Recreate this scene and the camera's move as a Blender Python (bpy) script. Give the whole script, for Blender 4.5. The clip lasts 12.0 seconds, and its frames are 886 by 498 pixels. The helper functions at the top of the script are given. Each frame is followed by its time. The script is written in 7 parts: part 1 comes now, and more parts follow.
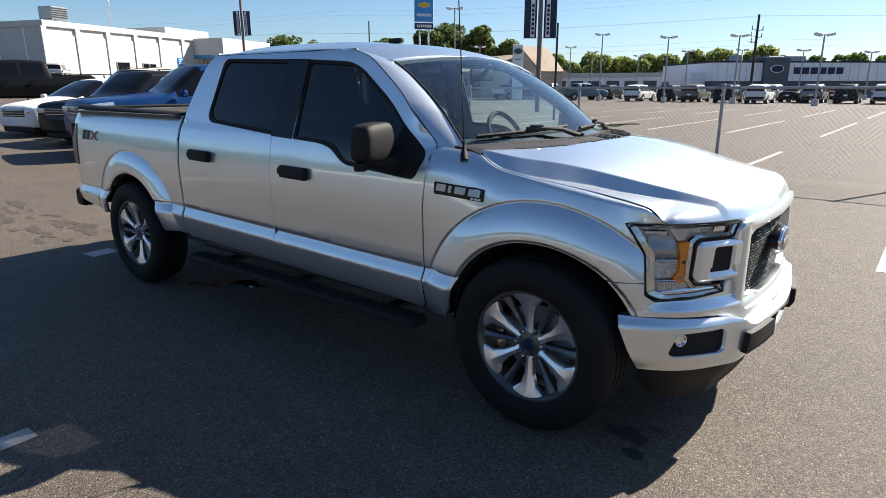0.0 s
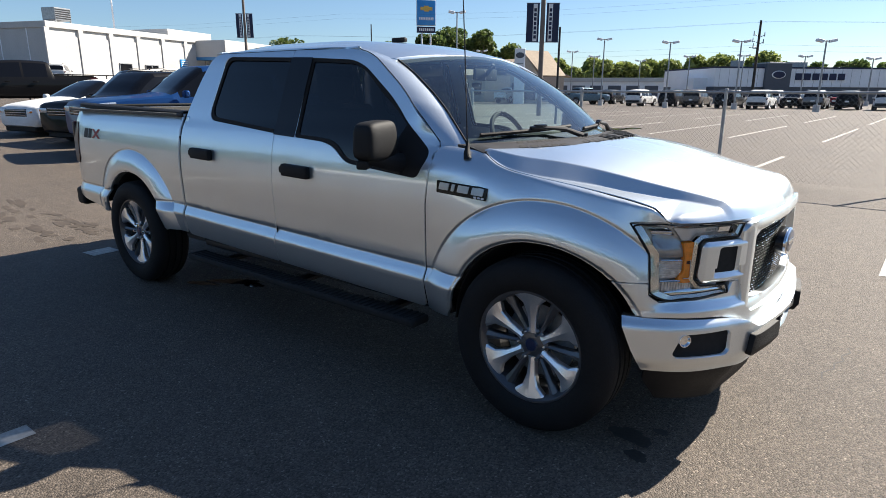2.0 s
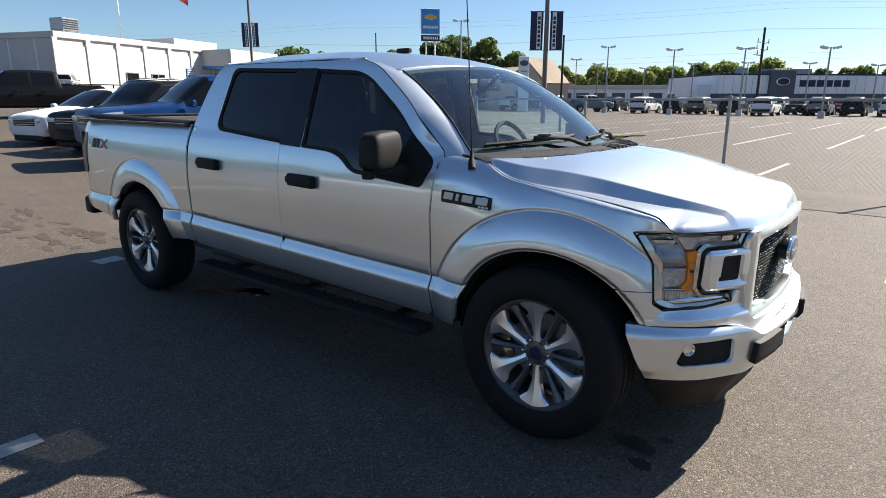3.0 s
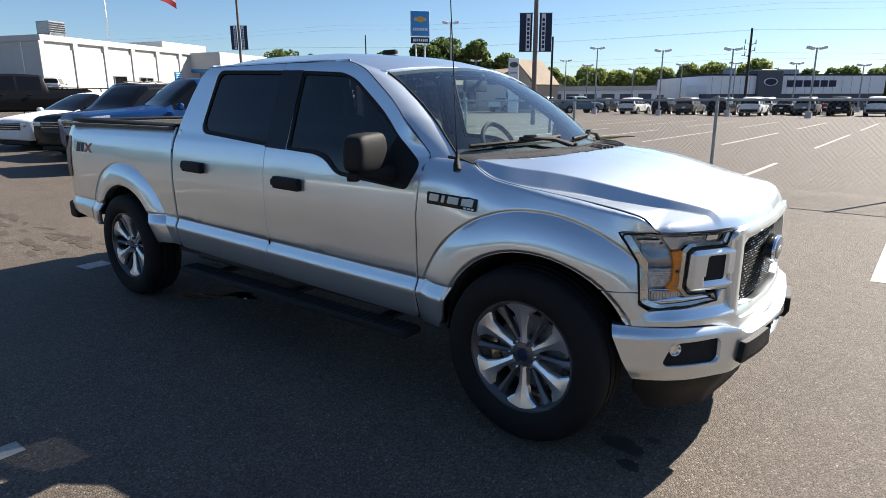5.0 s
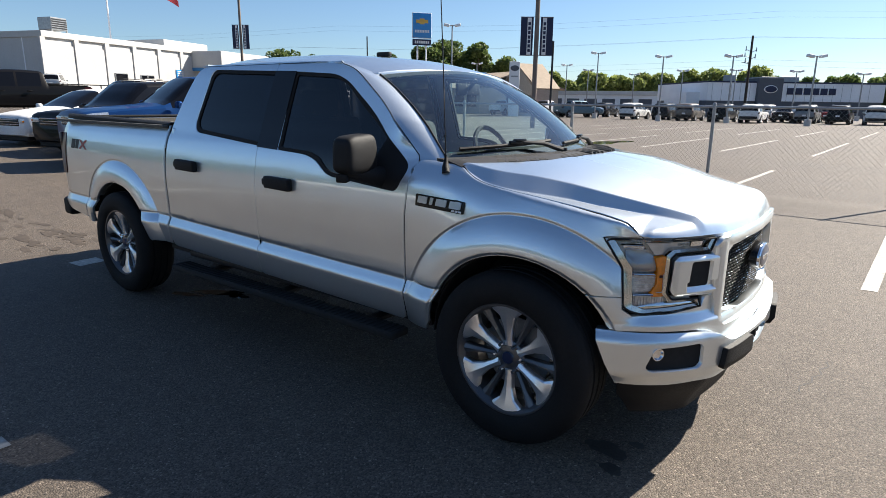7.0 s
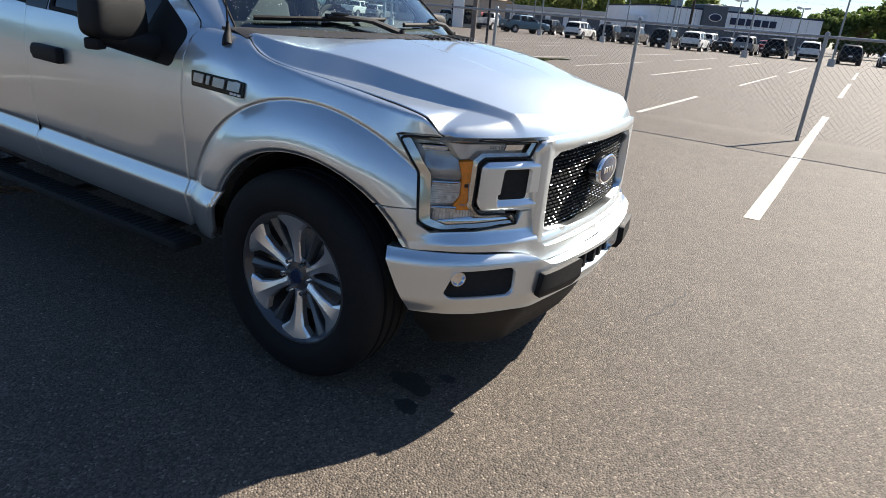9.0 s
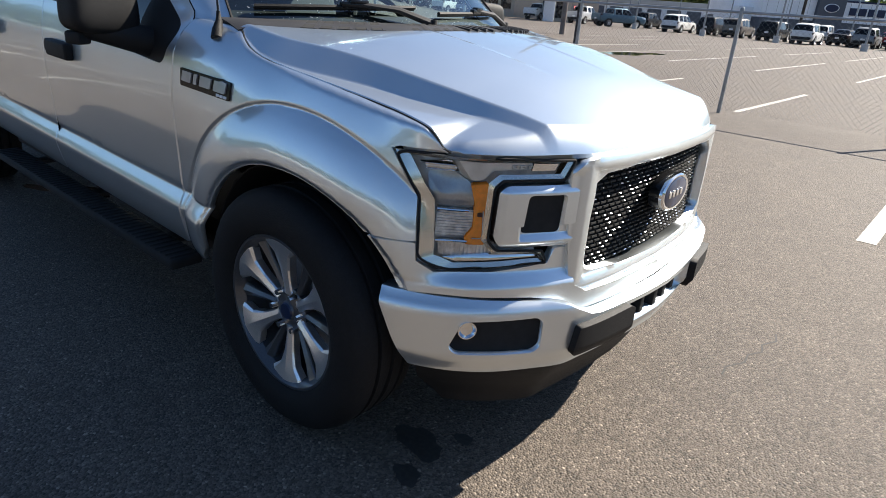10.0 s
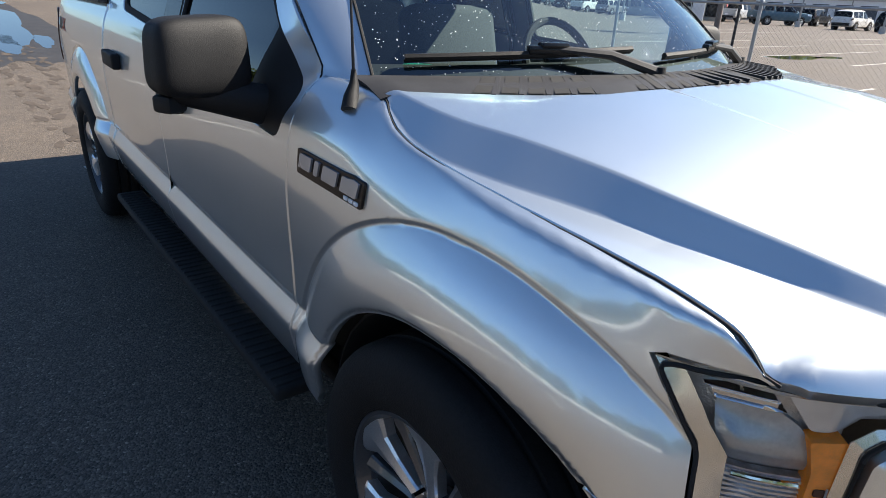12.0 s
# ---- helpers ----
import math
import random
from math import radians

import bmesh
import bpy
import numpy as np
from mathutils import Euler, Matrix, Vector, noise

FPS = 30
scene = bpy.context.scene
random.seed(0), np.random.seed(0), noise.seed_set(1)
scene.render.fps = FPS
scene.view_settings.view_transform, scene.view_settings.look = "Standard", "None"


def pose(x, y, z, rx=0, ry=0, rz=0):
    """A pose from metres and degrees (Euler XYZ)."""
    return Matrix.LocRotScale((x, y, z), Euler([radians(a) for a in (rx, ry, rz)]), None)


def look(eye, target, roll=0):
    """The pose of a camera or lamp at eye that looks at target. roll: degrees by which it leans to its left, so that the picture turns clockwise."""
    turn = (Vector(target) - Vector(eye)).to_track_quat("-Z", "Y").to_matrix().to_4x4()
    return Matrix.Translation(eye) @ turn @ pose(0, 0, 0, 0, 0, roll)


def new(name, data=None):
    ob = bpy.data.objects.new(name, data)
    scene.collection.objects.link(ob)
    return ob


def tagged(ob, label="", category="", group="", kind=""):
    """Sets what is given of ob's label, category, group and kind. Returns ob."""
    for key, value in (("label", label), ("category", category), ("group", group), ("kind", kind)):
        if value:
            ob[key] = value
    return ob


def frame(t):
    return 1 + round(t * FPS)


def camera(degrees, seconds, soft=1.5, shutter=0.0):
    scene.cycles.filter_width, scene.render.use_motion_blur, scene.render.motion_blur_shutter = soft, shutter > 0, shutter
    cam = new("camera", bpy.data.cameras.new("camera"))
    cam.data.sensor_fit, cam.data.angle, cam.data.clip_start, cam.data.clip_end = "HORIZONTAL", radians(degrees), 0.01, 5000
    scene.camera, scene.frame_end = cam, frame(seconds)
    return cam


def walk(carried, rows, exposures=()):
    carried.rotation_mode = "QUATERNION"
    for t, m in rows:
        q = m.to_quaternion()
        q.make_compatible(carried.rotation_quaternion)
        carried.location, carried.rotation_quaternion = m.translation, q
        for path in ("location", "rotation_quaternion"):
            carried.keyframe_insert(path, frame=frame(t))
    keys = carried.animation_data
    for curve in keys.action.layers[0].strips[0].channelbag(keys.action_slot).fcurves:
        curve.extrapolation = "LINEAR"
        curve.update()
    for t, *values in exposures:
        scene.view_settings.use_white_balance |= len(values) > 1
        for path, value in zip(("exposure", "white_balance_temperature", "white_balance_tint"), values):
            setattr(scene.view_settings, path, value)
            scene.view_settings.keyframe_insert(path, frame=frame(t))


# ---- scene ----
import collections

# The camera and its walk: the eye, what it looks at, its roll
cam = camera(71.9, 12.0, soft=0.6)
PATH = [
    (0, (1.305, -3.251, 1.572), (0.114, -1.729, 1.058), -0.1),
    (0.5, (1.306, -3.255, 1.567), (0.115, -1.73, 1.06), 0.3),
    (1, (1.306, -3.265, 1.566), (0.115, -1.739, 1.063), 0.3),
    (1.5, (1.302, -3.266, 1.562), (0.108, -1.742, 1.058), 0.0),
    (2, (1.29, -3.247, 1.547), (0.096, -1.724, 1.044), 0.3),
    (2.5, (1.299, -3.263, 1.556), (0.097, -1.743, 1.063), 0.3),
    (3, (1.301, -3.262, 1.56), (0.091, -1.743, 1.08), 0.1),
    (5, (1.314, -3.234, 1.557), (0.125, -1.698, 1.083), -0.2),
    (5.5, (1.317, -3.259, 1.562), (0.124, -1.726, 1.086), 0.9),
    (6, (1.329, -3.252, 1.566), (0.135, -1.718, 1.095), 1.2),
    (6.5, (1.338, -3.233, 1.562), (0.145, -1.698, 1.094), 1.0),
    (6.7, (1.342, -3.231, 1.563), (0.15, -1.695, 1.095), 0.9),
    (8.3, (1.554, -2.846, 1.486), (0.419, -1.28, 0.973), -0.1),
    (8.5, (1.569, -2.749, 1.461), (0.47, -1.179, 0.89), 0.9),
    (9, (1.595, -2.49, 1.411), (0.624, -0.896, 0.692), 5.0),
    (9.5, (1.603, -2.189, 1.427), (0.474, -0.706, 0.702), 5.0),
    (10, (1.518, -1.992, 1.395), (0.336, -0.564, 0.643), 4.2),
    (10.5, (1.371, -1.901, 1.409), (0.125, -0.545, 0.629), 6.4),
    (11, (1.188, -1.765, 1.396), (-0.15, -0.521, 0.583), 6.0),
    (11.5, (0.999, -1.607, 1.427), (-0.412, -0.45, 0.609), 3.9),
    (12, (0.782, -1.548, 1.476), (-0.671, -0.41, 0.705), 2.7),
]
walk(cam, [(t, look(eye, target, roll)) for t, eye, target, roll in PATH], [(0.0, 1.27, 6280, 10), (9.5, 1.27, 6280, 10), (10.4, 1.46, 6280, 10), (10.9, 1.54, 6280, 10), (11.4, 1.74, 6280, 10), (12.0, 1.56, 6280, 10)])

# World and sun
SUN_WAY = Vector((0.46, 1.14, 1.0)).normalized()
world = bpy.data.worlds.new("sky")
scene.world = world
world.use_nodes = True
wn, wl = world.node_tree.nodes, world.node_tree.links
sky = wn.new("ShaderNodeTexSky")
sky.sky_type = 'NISHITA'
sky.sun_disc = False
sky.sun_elevation = math.asin(SUN_WAY.z)
sky.sun_rotation = math.atan2(SUN_WAY.x, SUN_WAY.y)
sky.air_density, sky.dust_density, sky.ozone_density = 1.0, 0.9, 3.4
sky.altitude = 800
wn["Background"].inputs["Strength"].default_value = 0.052
tone = wn.new("ShaderNodeMix")
tone.data_type, tone.blend_type = 'RGBA', 'MULTIPLY'
tone.inputs[0].default_value = 1.0
tone.inputs[7].default_value = (0.93, 1.0, 1.04, 1.0)
wl.new(sky.outputs["Color"], tone.inputs[6])
wl.new(tone.outputs[2], wn["Background"].inputs["Color"])
sun_data = bpy.data.lights.new("sun", 'SUN')
sun_data.energy, sun_data.angle, sun_data.color = 5.0, radians(0.55), (1.0, 0.90, 0.76)
sun = new("sun", sun_data)
sun.matrix_world = look((0, 0, 30), Vector((0, 0, 30)) - SUN_WAY)

# ---------------------------------------------------------------- materials


def material(name, color, rough=0.5, metal=0.0, coat=0.0, spec=0.5, grain=None, blotch=None, bump=None, coat_rough=0.03):
    """A principled material. grain, blotch: (scale, amount) of fine and broad tone; bump: (scale, strength)."""
    m = bpy.data.materials.new(name)
    m.use_nodes = True
    nodes, links = m.node_tree.nodes, m.node_tree.links
    b = nodes["Principled BSDF"]
    b.inputs["Base Color"].default_value = (*color, 1)
    b.inputs["Roughness"].default_value = rough
    b.inputs["Metallic"].default_value = metal
    b.inputs["Coat Weight"].default_value = coat
    b.inputs["Coat Roughness"].default_value = coat_rough
    b.inputs["Specular IOR Level"].default_value = spec
    coord = nodes.new("ShaderNodeTexCoord")
    value = None
    for k, pair in enumerate((grain, blotch)):
        if not pair:
            continue
        n = nodes.new("ShaderNodeTexNoise")
        n.inputs["Scale"].default_value = pair[0]
        n.inputs["Detail"].default_value = 4.0
        links.new(coord.outputs["Object"], n.inputs["Vector"])
        mr = nodes.new("ShaderNodeMapRange")
        mr.inputs["From Min"].default_value, mr.inputs["From Max"].default_value = 0.3, 0.7
        mr.inputs["To Min"].default_value, mr.inputs["To Max"].default_value = 1 - pair[1], 1 + pair[1]
        links.new(n.outputs["Fac"], mr.inputs["Value"])
        if value is None:
            value = mr.outputs["Result"]
        else:
            mul = nodes.new("ShaderNodeMath")
            mul.operation = 'MULTIPLY'
            links.new(value, mul.inputs[0])
            links.new(mr.outputs["Result"], mul.inputs[1])
            value = mul.outputs[0]
    if value is not None:
        vm = nodes.new("ShaderNodeVectorMath")
        vm.operation = 'SCALE'
        vm.inputs[0].default_value = color
        links.new(value, vm.inputs["Scale"])
        links.new(vm.outputs["Vector"], b.inputs["Base Color"])
    if bump:
        n = nodes.new("ShaderNodeTexNoise")
        n.inputs["Scale"].default_value = bump[0]
        n.inputs["Detail"].default_value = 3.0
        links.new(coord.outputs["Object"], n.inputs["Vector"])
        bp = nodes.new("ShaderNodeBump")
        bp.inputs["Strength"].default_value = bump[1]
        bp.inputs["Distance"].default_value = 0.02
        links.new(n.outputs["Fac"], bp.inputs["Height"])
        links.new(bp.outputs["Normal"], b.inputs["Normal"])
    return m


def glass_material(name, tint, ior=1.5, gloss=0.0):
    """Thin glass: what is behind it, tinted, under a reflection that grows with the angle."""
    m = bpy.data.materials.new(name)
    m.use_nodes = True
    nodes, links = m.node_tree.nodes, m.node_tree.links
    nodes.remove(nodes["Principled BSDF"])
    see, shine, mix, fres = nodes.new("ShaderNodeBsdfTransparent"), nodes.new("ShaderNodeBsdfGlossy"), nodes.new("ShaderNodeMixShader"), nodes.new("ShaderNodeFresnel")
    see.inputs["Color"].default_value = (*tint, 1)
    shine.inputs["Roughness"].default_value = gloss
    shine.inputs["Color"].default_value = (1, 1, 1, 1)
    fres.inputs["IOR"].default_value = ior
    links.new(fres.outputs[0], mix.inputs[0])
    links.new(see.outputs[0], mix.inputs[1])
    links.new(shine.outputs[0], mix.inputs[2])
    links.new(mix.outputs[0], nodes["Material Output"].inputs["Surface"])
    return m


def paint_material(name, color, metal=0.75, rough=0.38, flake=0.12, sheen=0.08, share=0.25):
    """Metallic car paint: fine flakes that scatter, under a smooth clear coat."""
    m = material(name, color, rough=rough, metal=metal, coat=1.0, coat_rough=0.02, grain=(900.0, flake), blotch=(3.0, 0.03))
    nodes, links = m.node_tree.nodes, m.node_tree.links
    nodes["Principled BSDF"].inputs["Coat IOR"].default_value = 1.6
    coord = nodes["Texture Coordinate"]
    v = nodes.new("ShaderNodeTexVoronoi")
    v.inputs["Scale"].default_value = 1400.0
    links.new(coord.outputs["Object"], v.inputs["Vector"])
    bp = nodes.new("ShaderNodeBump")
    bp.inputs["Strength"].default_value = 0.056
    bp.inputs["Distance"].default_value = 0.001
    links.new(v.outputs["Distance"], bp.inputs["Height"])
    b = nodes["Principled BSDF"]
    links.new(bp.outputs["Normal"], b.inputs["Normal"])
    gloss, mix = nodes.new("ShaderNodeBsdfGlossy"), nodes.new("ShaderNodeMixShader")
    gloss.inputs["Roughness"].default_value = sheen
    gloss.inputs["Color"].default_value = (*color, 1)
    mix.inputs[0].default_value = share
    links.new(b.outputs[0], mix.inputs[1])
    links.new(gloss.outputs[0], mix.inputs[2])
    links.new(mix.outputs[0], nodes["Material Output"].inputs["Surface"])
    return m


M = {
    "silver": paint_material("silver_paint", (0.76, 0.815, 0.845), 0.93, 0.40, sheen=0.11),
    "black_plastic": material("black_plastic", (0.009, 0.009, 0.0095), rough=0.62, spec=0.3, grain=(300, 0.25), bump=(500, 0.15)),
    "cowl_grey": material("cowl_plastic", (0.028, 0.028, 0.030), rough=0.6, spec=0.35, grain=(300, 0.2), blotch=(9, 0.15)),
    "gloss_black": material("gloss_black", (0.008, 0.008, 0.009), rough=0.2, spec=0.3),
    "matte_black": material("matte_black", (0.010, 0.010, 0.010), rough=0.85, grain=(40, 0.3)),
    "rubber": material("tyre_rubber", (0.008, 0.008, 0.0085), rough=0.75, spec=0.3, grain=(120, 0.25), blotch=(6, 0.25), bump=(220, 0.2)),
    "machined": material("machined_alloy", (0.90, 0.91, 0.93), rough=0.30, metal=0.92, grain=(220, 0.06), blotch=(8, 0.05)),
    "grey_alloy": material("grey_painted_alloy", (0.10, 0.103, 0.11), rough=0.35, metal=0.6, coat=0.6, grain=(200, 0.08)),
    "chrome": material("chrome", (0.80, 0.80, 0.81), rough=0.06, metal=1.0),
    "badge_silver": material("badge_silver", (0.42, 0.45, 0.50), rough=0.25, metal=0.7),
    # bright metal for the sun glints on the black grille mesh
    "smoked": material("mesh_glint_metal", (0.80, 0.80, 0.82), rough=0.22, metal=1.0),
    "lamp_mirror": material("lamp_reflector", (0.66, 0.66, 0.67), rough=0.3, metal=0.7, blotch=(40, 0.35)),
    # chrome rim; its cream tint holds the reflection of sunlit ground
    "bezel": material("lamp_bezel", (0.80, 0.76, 0.68), rough=0.18, metal=0.85, coat=0.3, blotch=(18, 0.10)),
    "lamp_grey": material("lamp_chamber", (0.66, 0.67, 0.68), rough=0.30, metal=0.6, coat=0.4, blotch=(20, 0.15)),
    "lamp_bowl": material("lamp_bowl", (0.55, 0.55, 0.54), rough=0.3, metal=0.6, coat=0.6, blotch=(25, 0.3), bump=(220, 0.2)),
    "lamp_dome": material("lamp_dome", (0.40, 0.41, 0.42), rough=0.30, metal=0.55, coat=0.7, grain=(160, 0.08), blotch=(14, 0.18)),
    "amber": material("amber_lens", (1.0, 0.29, 0.015), rough=0.18, coat=0.8, grain=(60, 0.15)),
    "red_lens": material("red_lens", (0.035, 0.006, 0.006), rough=0.3, spec=0.25, coat=0.2),
    "clear": glass_material("clear_lens", (0.95, 0.96, 0.96), 1.25),
    "windshield": glass_material("windshield_glass", (0.74, 0.98, 0.96), 2.0),
    # the right front pane's dark tint includes the shade of the cabin behind it
    "front_dim": glass_material("cabin_shade_glass", (0.10, 0.105, 0.115), 1.5),
    "driver_glass": glass_material("clear_side_glass", (0.93, 0.97, 0.97), 1.35),
    "drop": material("water_drops", (0.62, 0.66, 0.69), rough=0.08, coat=0.5),
    "water": material("standing_water", (0.02, 0.02, 0.02), rough=0.03, spec=0.5),
    "stain": material("damp_asphalt", (0.030, 0.027, 0.024), rough=0.6, grain=(60, 0.3), blotch=(4, 0.3)),
    "dust_mark": material("dusty_tyre_mark", (0.060, 0.046, 0.034), rough=0.8, grain=(60, 0.3), blotch=(4, 0.3)),
    "tinted": glass_material("tinted_glass", (0.045, 0.048, 0.055), 1.45),
    "cabin": material("cabin_grey_cloth", (0.045, 0.045, 0.048), rough=0.9, grain=(150, 0.3)),
    "cabin_dark": material("cabin_dark_plastic", (0.009, 0.009, 0.010), rough=0.75, spec=0.25, grain=(150, 0.2)),
    "cabin_pale": material("cabin_pale_trim", (0.30, 0.29, 0.27), rough=0.9, grain=(150, 0.15)),
    "blue_badge": material("dark_blue_enamel", (0.008, 0.018, 0.060), rough=0.3, coat=0.25),
    "red_mark": material("red_vinyl", (0.35, 0.03, 0.03), rough=0.4),
    "bed_liner": material("bed_liner_sunlit", (0.10, 0.095, 0.085), rough=0.7, grain=(60, 0.25), blotch=(3, 0.2)),
    "steel_dark": material("dark_steel", (0.03, 0.03, 0.032), rough=0.5, metal=0.5, grain=(80, 0.2)),
    "galvanised": material("galvanised_steel", (0.32, 0.33, 0.34), rough=0.45, metal=0.7, grain=(60, 0.12), blotch=(4, 0.15)),
    "pole_brown": material("brown_painted_pole", (0.16, 0.13, 0.11), rough=0.6, grain=(30, 0.12), blotch=(2, 0.15)),
    "white_wall": material("white_plaster", (0.50, 0.495, 0.48), rough=0.85, grain=(6, 0.05), blotch=(0.4, 0.06)),
    "grey_wall": material("grey_cladding", (0.84, 0.86, 0.88), rough=0.7, grain=(5, 0.04), blotch=(0.3, 0.06)),
    "dark_wall": material("dark_cladding", (0.085, 0.095, 0.115), rough=0.6, grain=(5, 0.06)),
    "window_dark": material("dark_window", (0.006, 0.007, 0.010), rough=0.06, spec=0.18),
    "sign_blue": material("sign_blue", (0.04, 0.26, 0.62), rough=0.35, blotch=(2, 0.05)),
    "sign_gold": material("sign_gold", (0.75, 0.45, 0.08), rough=0.35),
    "sign_white": material("sign_white", (0.80, 0.80, 0.80), rough=0.5),
    "sign_navy": material("sign_navy", (0.012, 0.02, 0.06), rough=0.6, blotch=(3, 0.15)),
    "trim_blue": material("trim_blue", (0.03, 0.20, 0.45), rough=0.4),
    "tan_roof": material("tan_roof_sheet", (0.33, 0.26, 0.19), rough=0.8, grain=(4, 0.1), blotch=(0.5, 0.1)),
    "tan_wall": material("tan_wall", (0.42, 0.36, 0.29), rough=0.85, grain=(5, 0.08)),
    "line_paint": material("white_line_paint", (0.46, 0.44, 0.40), rough=0.85, grain=(25, 0.25), blotch=(3, 0.25)),
    "bark": material("bark", (0.10, 0.075, 0.055), rough=0.95, grain=(12, 0.3), bump=(20, 0.6)),
    "flag_red": material("red_cloth", (0.45, 0.05, 0.06), rough=0.8, blotch=(4, 0.1)),
    "flag_white": material("white_cloth", (0.75, 0.72, 0.72), rough=0.8),
    "wood_pole": material("wooden_pole", (0.05, 0.04, 0.032), rough=0.9, grain=(20, 0.3)),
}


def asphalt_material():
    m = bpy.data.materials.new("asphalt")
    m.use_nodes = True
    nodes, links = m.node_tree.nodes, m.node_tree.links
    b = nodes["Principled BSDF"]
    b.inputs["Specular IOR Level"].default_value = 0.45
    coord = nodes.new("ShaderNodeTexCoord")

    def noise_node(scale, detail, rough=0.6):
        n = nodes.new("ShaderNodeTexNoise")
        n.inputs["Scale"].default_value, n.inputs["Detail"].default_value, n.inputs["Roughness"].default_value = scale, detail, rough
        links.new(coord.outputs["Object"], n.inputs["Vector"])
        return n.outputs["Fac"]

    def ramp(fac, stops):
        r = nodes.new("ShaderNodeValToRGB")
        for k, (p, c) in enumerate(stops):
            e = r.color_ramp.elements[k] if k < 2 else r.color_ramp.elements.new(p)
            e.position, e.color = p, (*c, 1)
        links.new(fac, r.inputs[0])
        return r.outputs[0]

    def times(a, c, kind='MULTIPLY', f=1.0):
        x = nodes.new("ShaderNodeMix")
        x.data_type, x.blend_type = 'RGBA', kind
        x.inputs[0].default_value = f
        links.new(a, x.inputs[6])
        links.new(c, x.inputs[7])
        return x.outputs[2]

    stones = nodes.new("ShaderNodeTexVoronoi")
    stones.inputs["Scale"].default_value = 125.0
    links.new(coord.outputs["Object"], stones.inputs["Vector"])
    chips = ramp(stones.outputs["Color"], [(0.0, (0.030, 0.025, 0.0202)), (0.55, (0.098, 0.0795, 0.0625)), (0.85, (0.152, 0.125, 0.101)), (1.0, (0.34, 0.285, 0.23))])
    broad = ramp(noise_node(0.35, 5), [(0.3, (0.86, 0.86, 0.87)), (0.7, (1.12, 1.10, 1.07))])
    mid = ramp(noise_node(4.5, 5), [(0.3, (0.88, 0.88, 0.88)), (0.7, (1.1, 1.1, 1.1))])
    links.new(times(times(chips, broad), mid), b.inputs["Base Color"])
    rr = nodes.new("ShaderNodeMapRange")
    rr.inputs["To Min"].default_value, rr.inputs["To Max"].default_value = 0.62, 0.85
    links.new(noise_node(40.0, 3), rr.inputs["Value"])
    links.new(rr.outputs[0], b.inputs["Roughness"])
    bp = nodes.new("ShaderNodeBump")
    bp.inputs["Strength"].default_value, bp.inputs["Distance"].default_value = 0.6, 0.008
    inv = nodes.new("ShaderNodeMath")
    inv.operation = 'SUBTRACT'
    inv.inputs[0].default_value = 1.0
    links.new(stones.outputs["Distance"], inv.inputs[1])
    links.new(inv.outputs[0], bp.inputs["Height"])
    links.new(bp.outputs["Normal"], b.inputs["Normal"])
    return m


M["asphalt"] = asphalt_material()


def leaf_material(name, dark, light):
    """Leaves that scatter light and let some through."""
    m = bpy.data.materials.new(name)
    m.use_nodes = True
    nodes, links = m.node_tree.nodes, m.node_tree.links
    b = nodes["Principled BSDF"]
    b.inputs["Roughness"].default_value = 0.6
    g = nodes.new("ShaderNodeNewGeometry")
    r = nodes.new("ShaderNodeValToRGB")
    r.color_ramp.elements[0].color, r.color_ramp.elements[1].color = (*dark, 1), (*light, 1)
    links.new(g.outputs["Random Per Island"], r.inputs[0])
    links.new(r.outputs[0], b.inputs["Base Color"])
    t, mix = nodes.new("ShaderNodeBsdfTranslucent"), nodes.new("ShaderNodeMixShader")
    links.new(r.outputs[0], t.inputs["Color"])
    mix.inputs[0].default_value = 0.45
    links.new(b.outputs[0], mix.inputs[1])
    links.new(t.outputs[0], mix.inputs[2])
    links.new(mix.outputs[0], nodes["Material Output"].inputs["Surface"])
    return m


M["leaf"] = leaf_material("leaves", (0.05, 0.085, 0.02), (0.15, 0.20, 0.055))
M["leaf_bright"] = leaf_material("bright_leaves", (0.11, 0.15, 0.035), (0.32, 0.36, 0.11))

# ---------------------------------------------------------------- mesh tools


def thing(name, label, category, at=(0, 0, 0), turn=0.0, group="", kind=""):
    """An empty at the base of a thing, that its parts hang under."""
    ob = new(name)
    ob.matrix_basis = pose(*at, 0, 0, turn)
    return tagged(ob, label, category, group, kind)


def put(name, vf, mat, parent=None, label="", smooth=True, angle=35):
    """One mesh object from verts and faces, and normals where a surface gives them."""
    v, f = vf[0], vf[1]
    me = bpy.data.meshes.new(name)
    me.from_pydata([tuple(p) for p in v], [], [tuple(q) for q in f])
    me.update()
    if smooth:
        me.shade_smooth()
        if len(vf) > 2:
            me.normals_split_custom_set_from_vertices([tuple(p) for p in vf[2]])
        else:
            me.set_sharp_from_angle(angle=radians(angle))
    if mat is not None:
        me.materials.append(mat)
    ob = new(name, me)
    if parent is not None:
        ob.parent = parent
    if label:
        tagged(ob, label)
    return ob


def join(*shapes):
    v, f = [], []
    for a, b in (q[:2] for q in shapes):
        k = len(v)
        v += list(a)
        f += [tuple(i + k for i in q) for q in b]
    return v, f


def moved(vf, m):
    return [m @ Vector(p) for p in vf[0]], (vf[1] if m.determinant() > 0 else [tuple(reversed(q)) for q in vf[1]])


def from_bm(bm):
    bm.verts.index_update()
    out = [v.co.copy() for v in bm.verts], [tuple(v.index for v in q.verts) for q in bm.faces]
    bm.free()
    return out


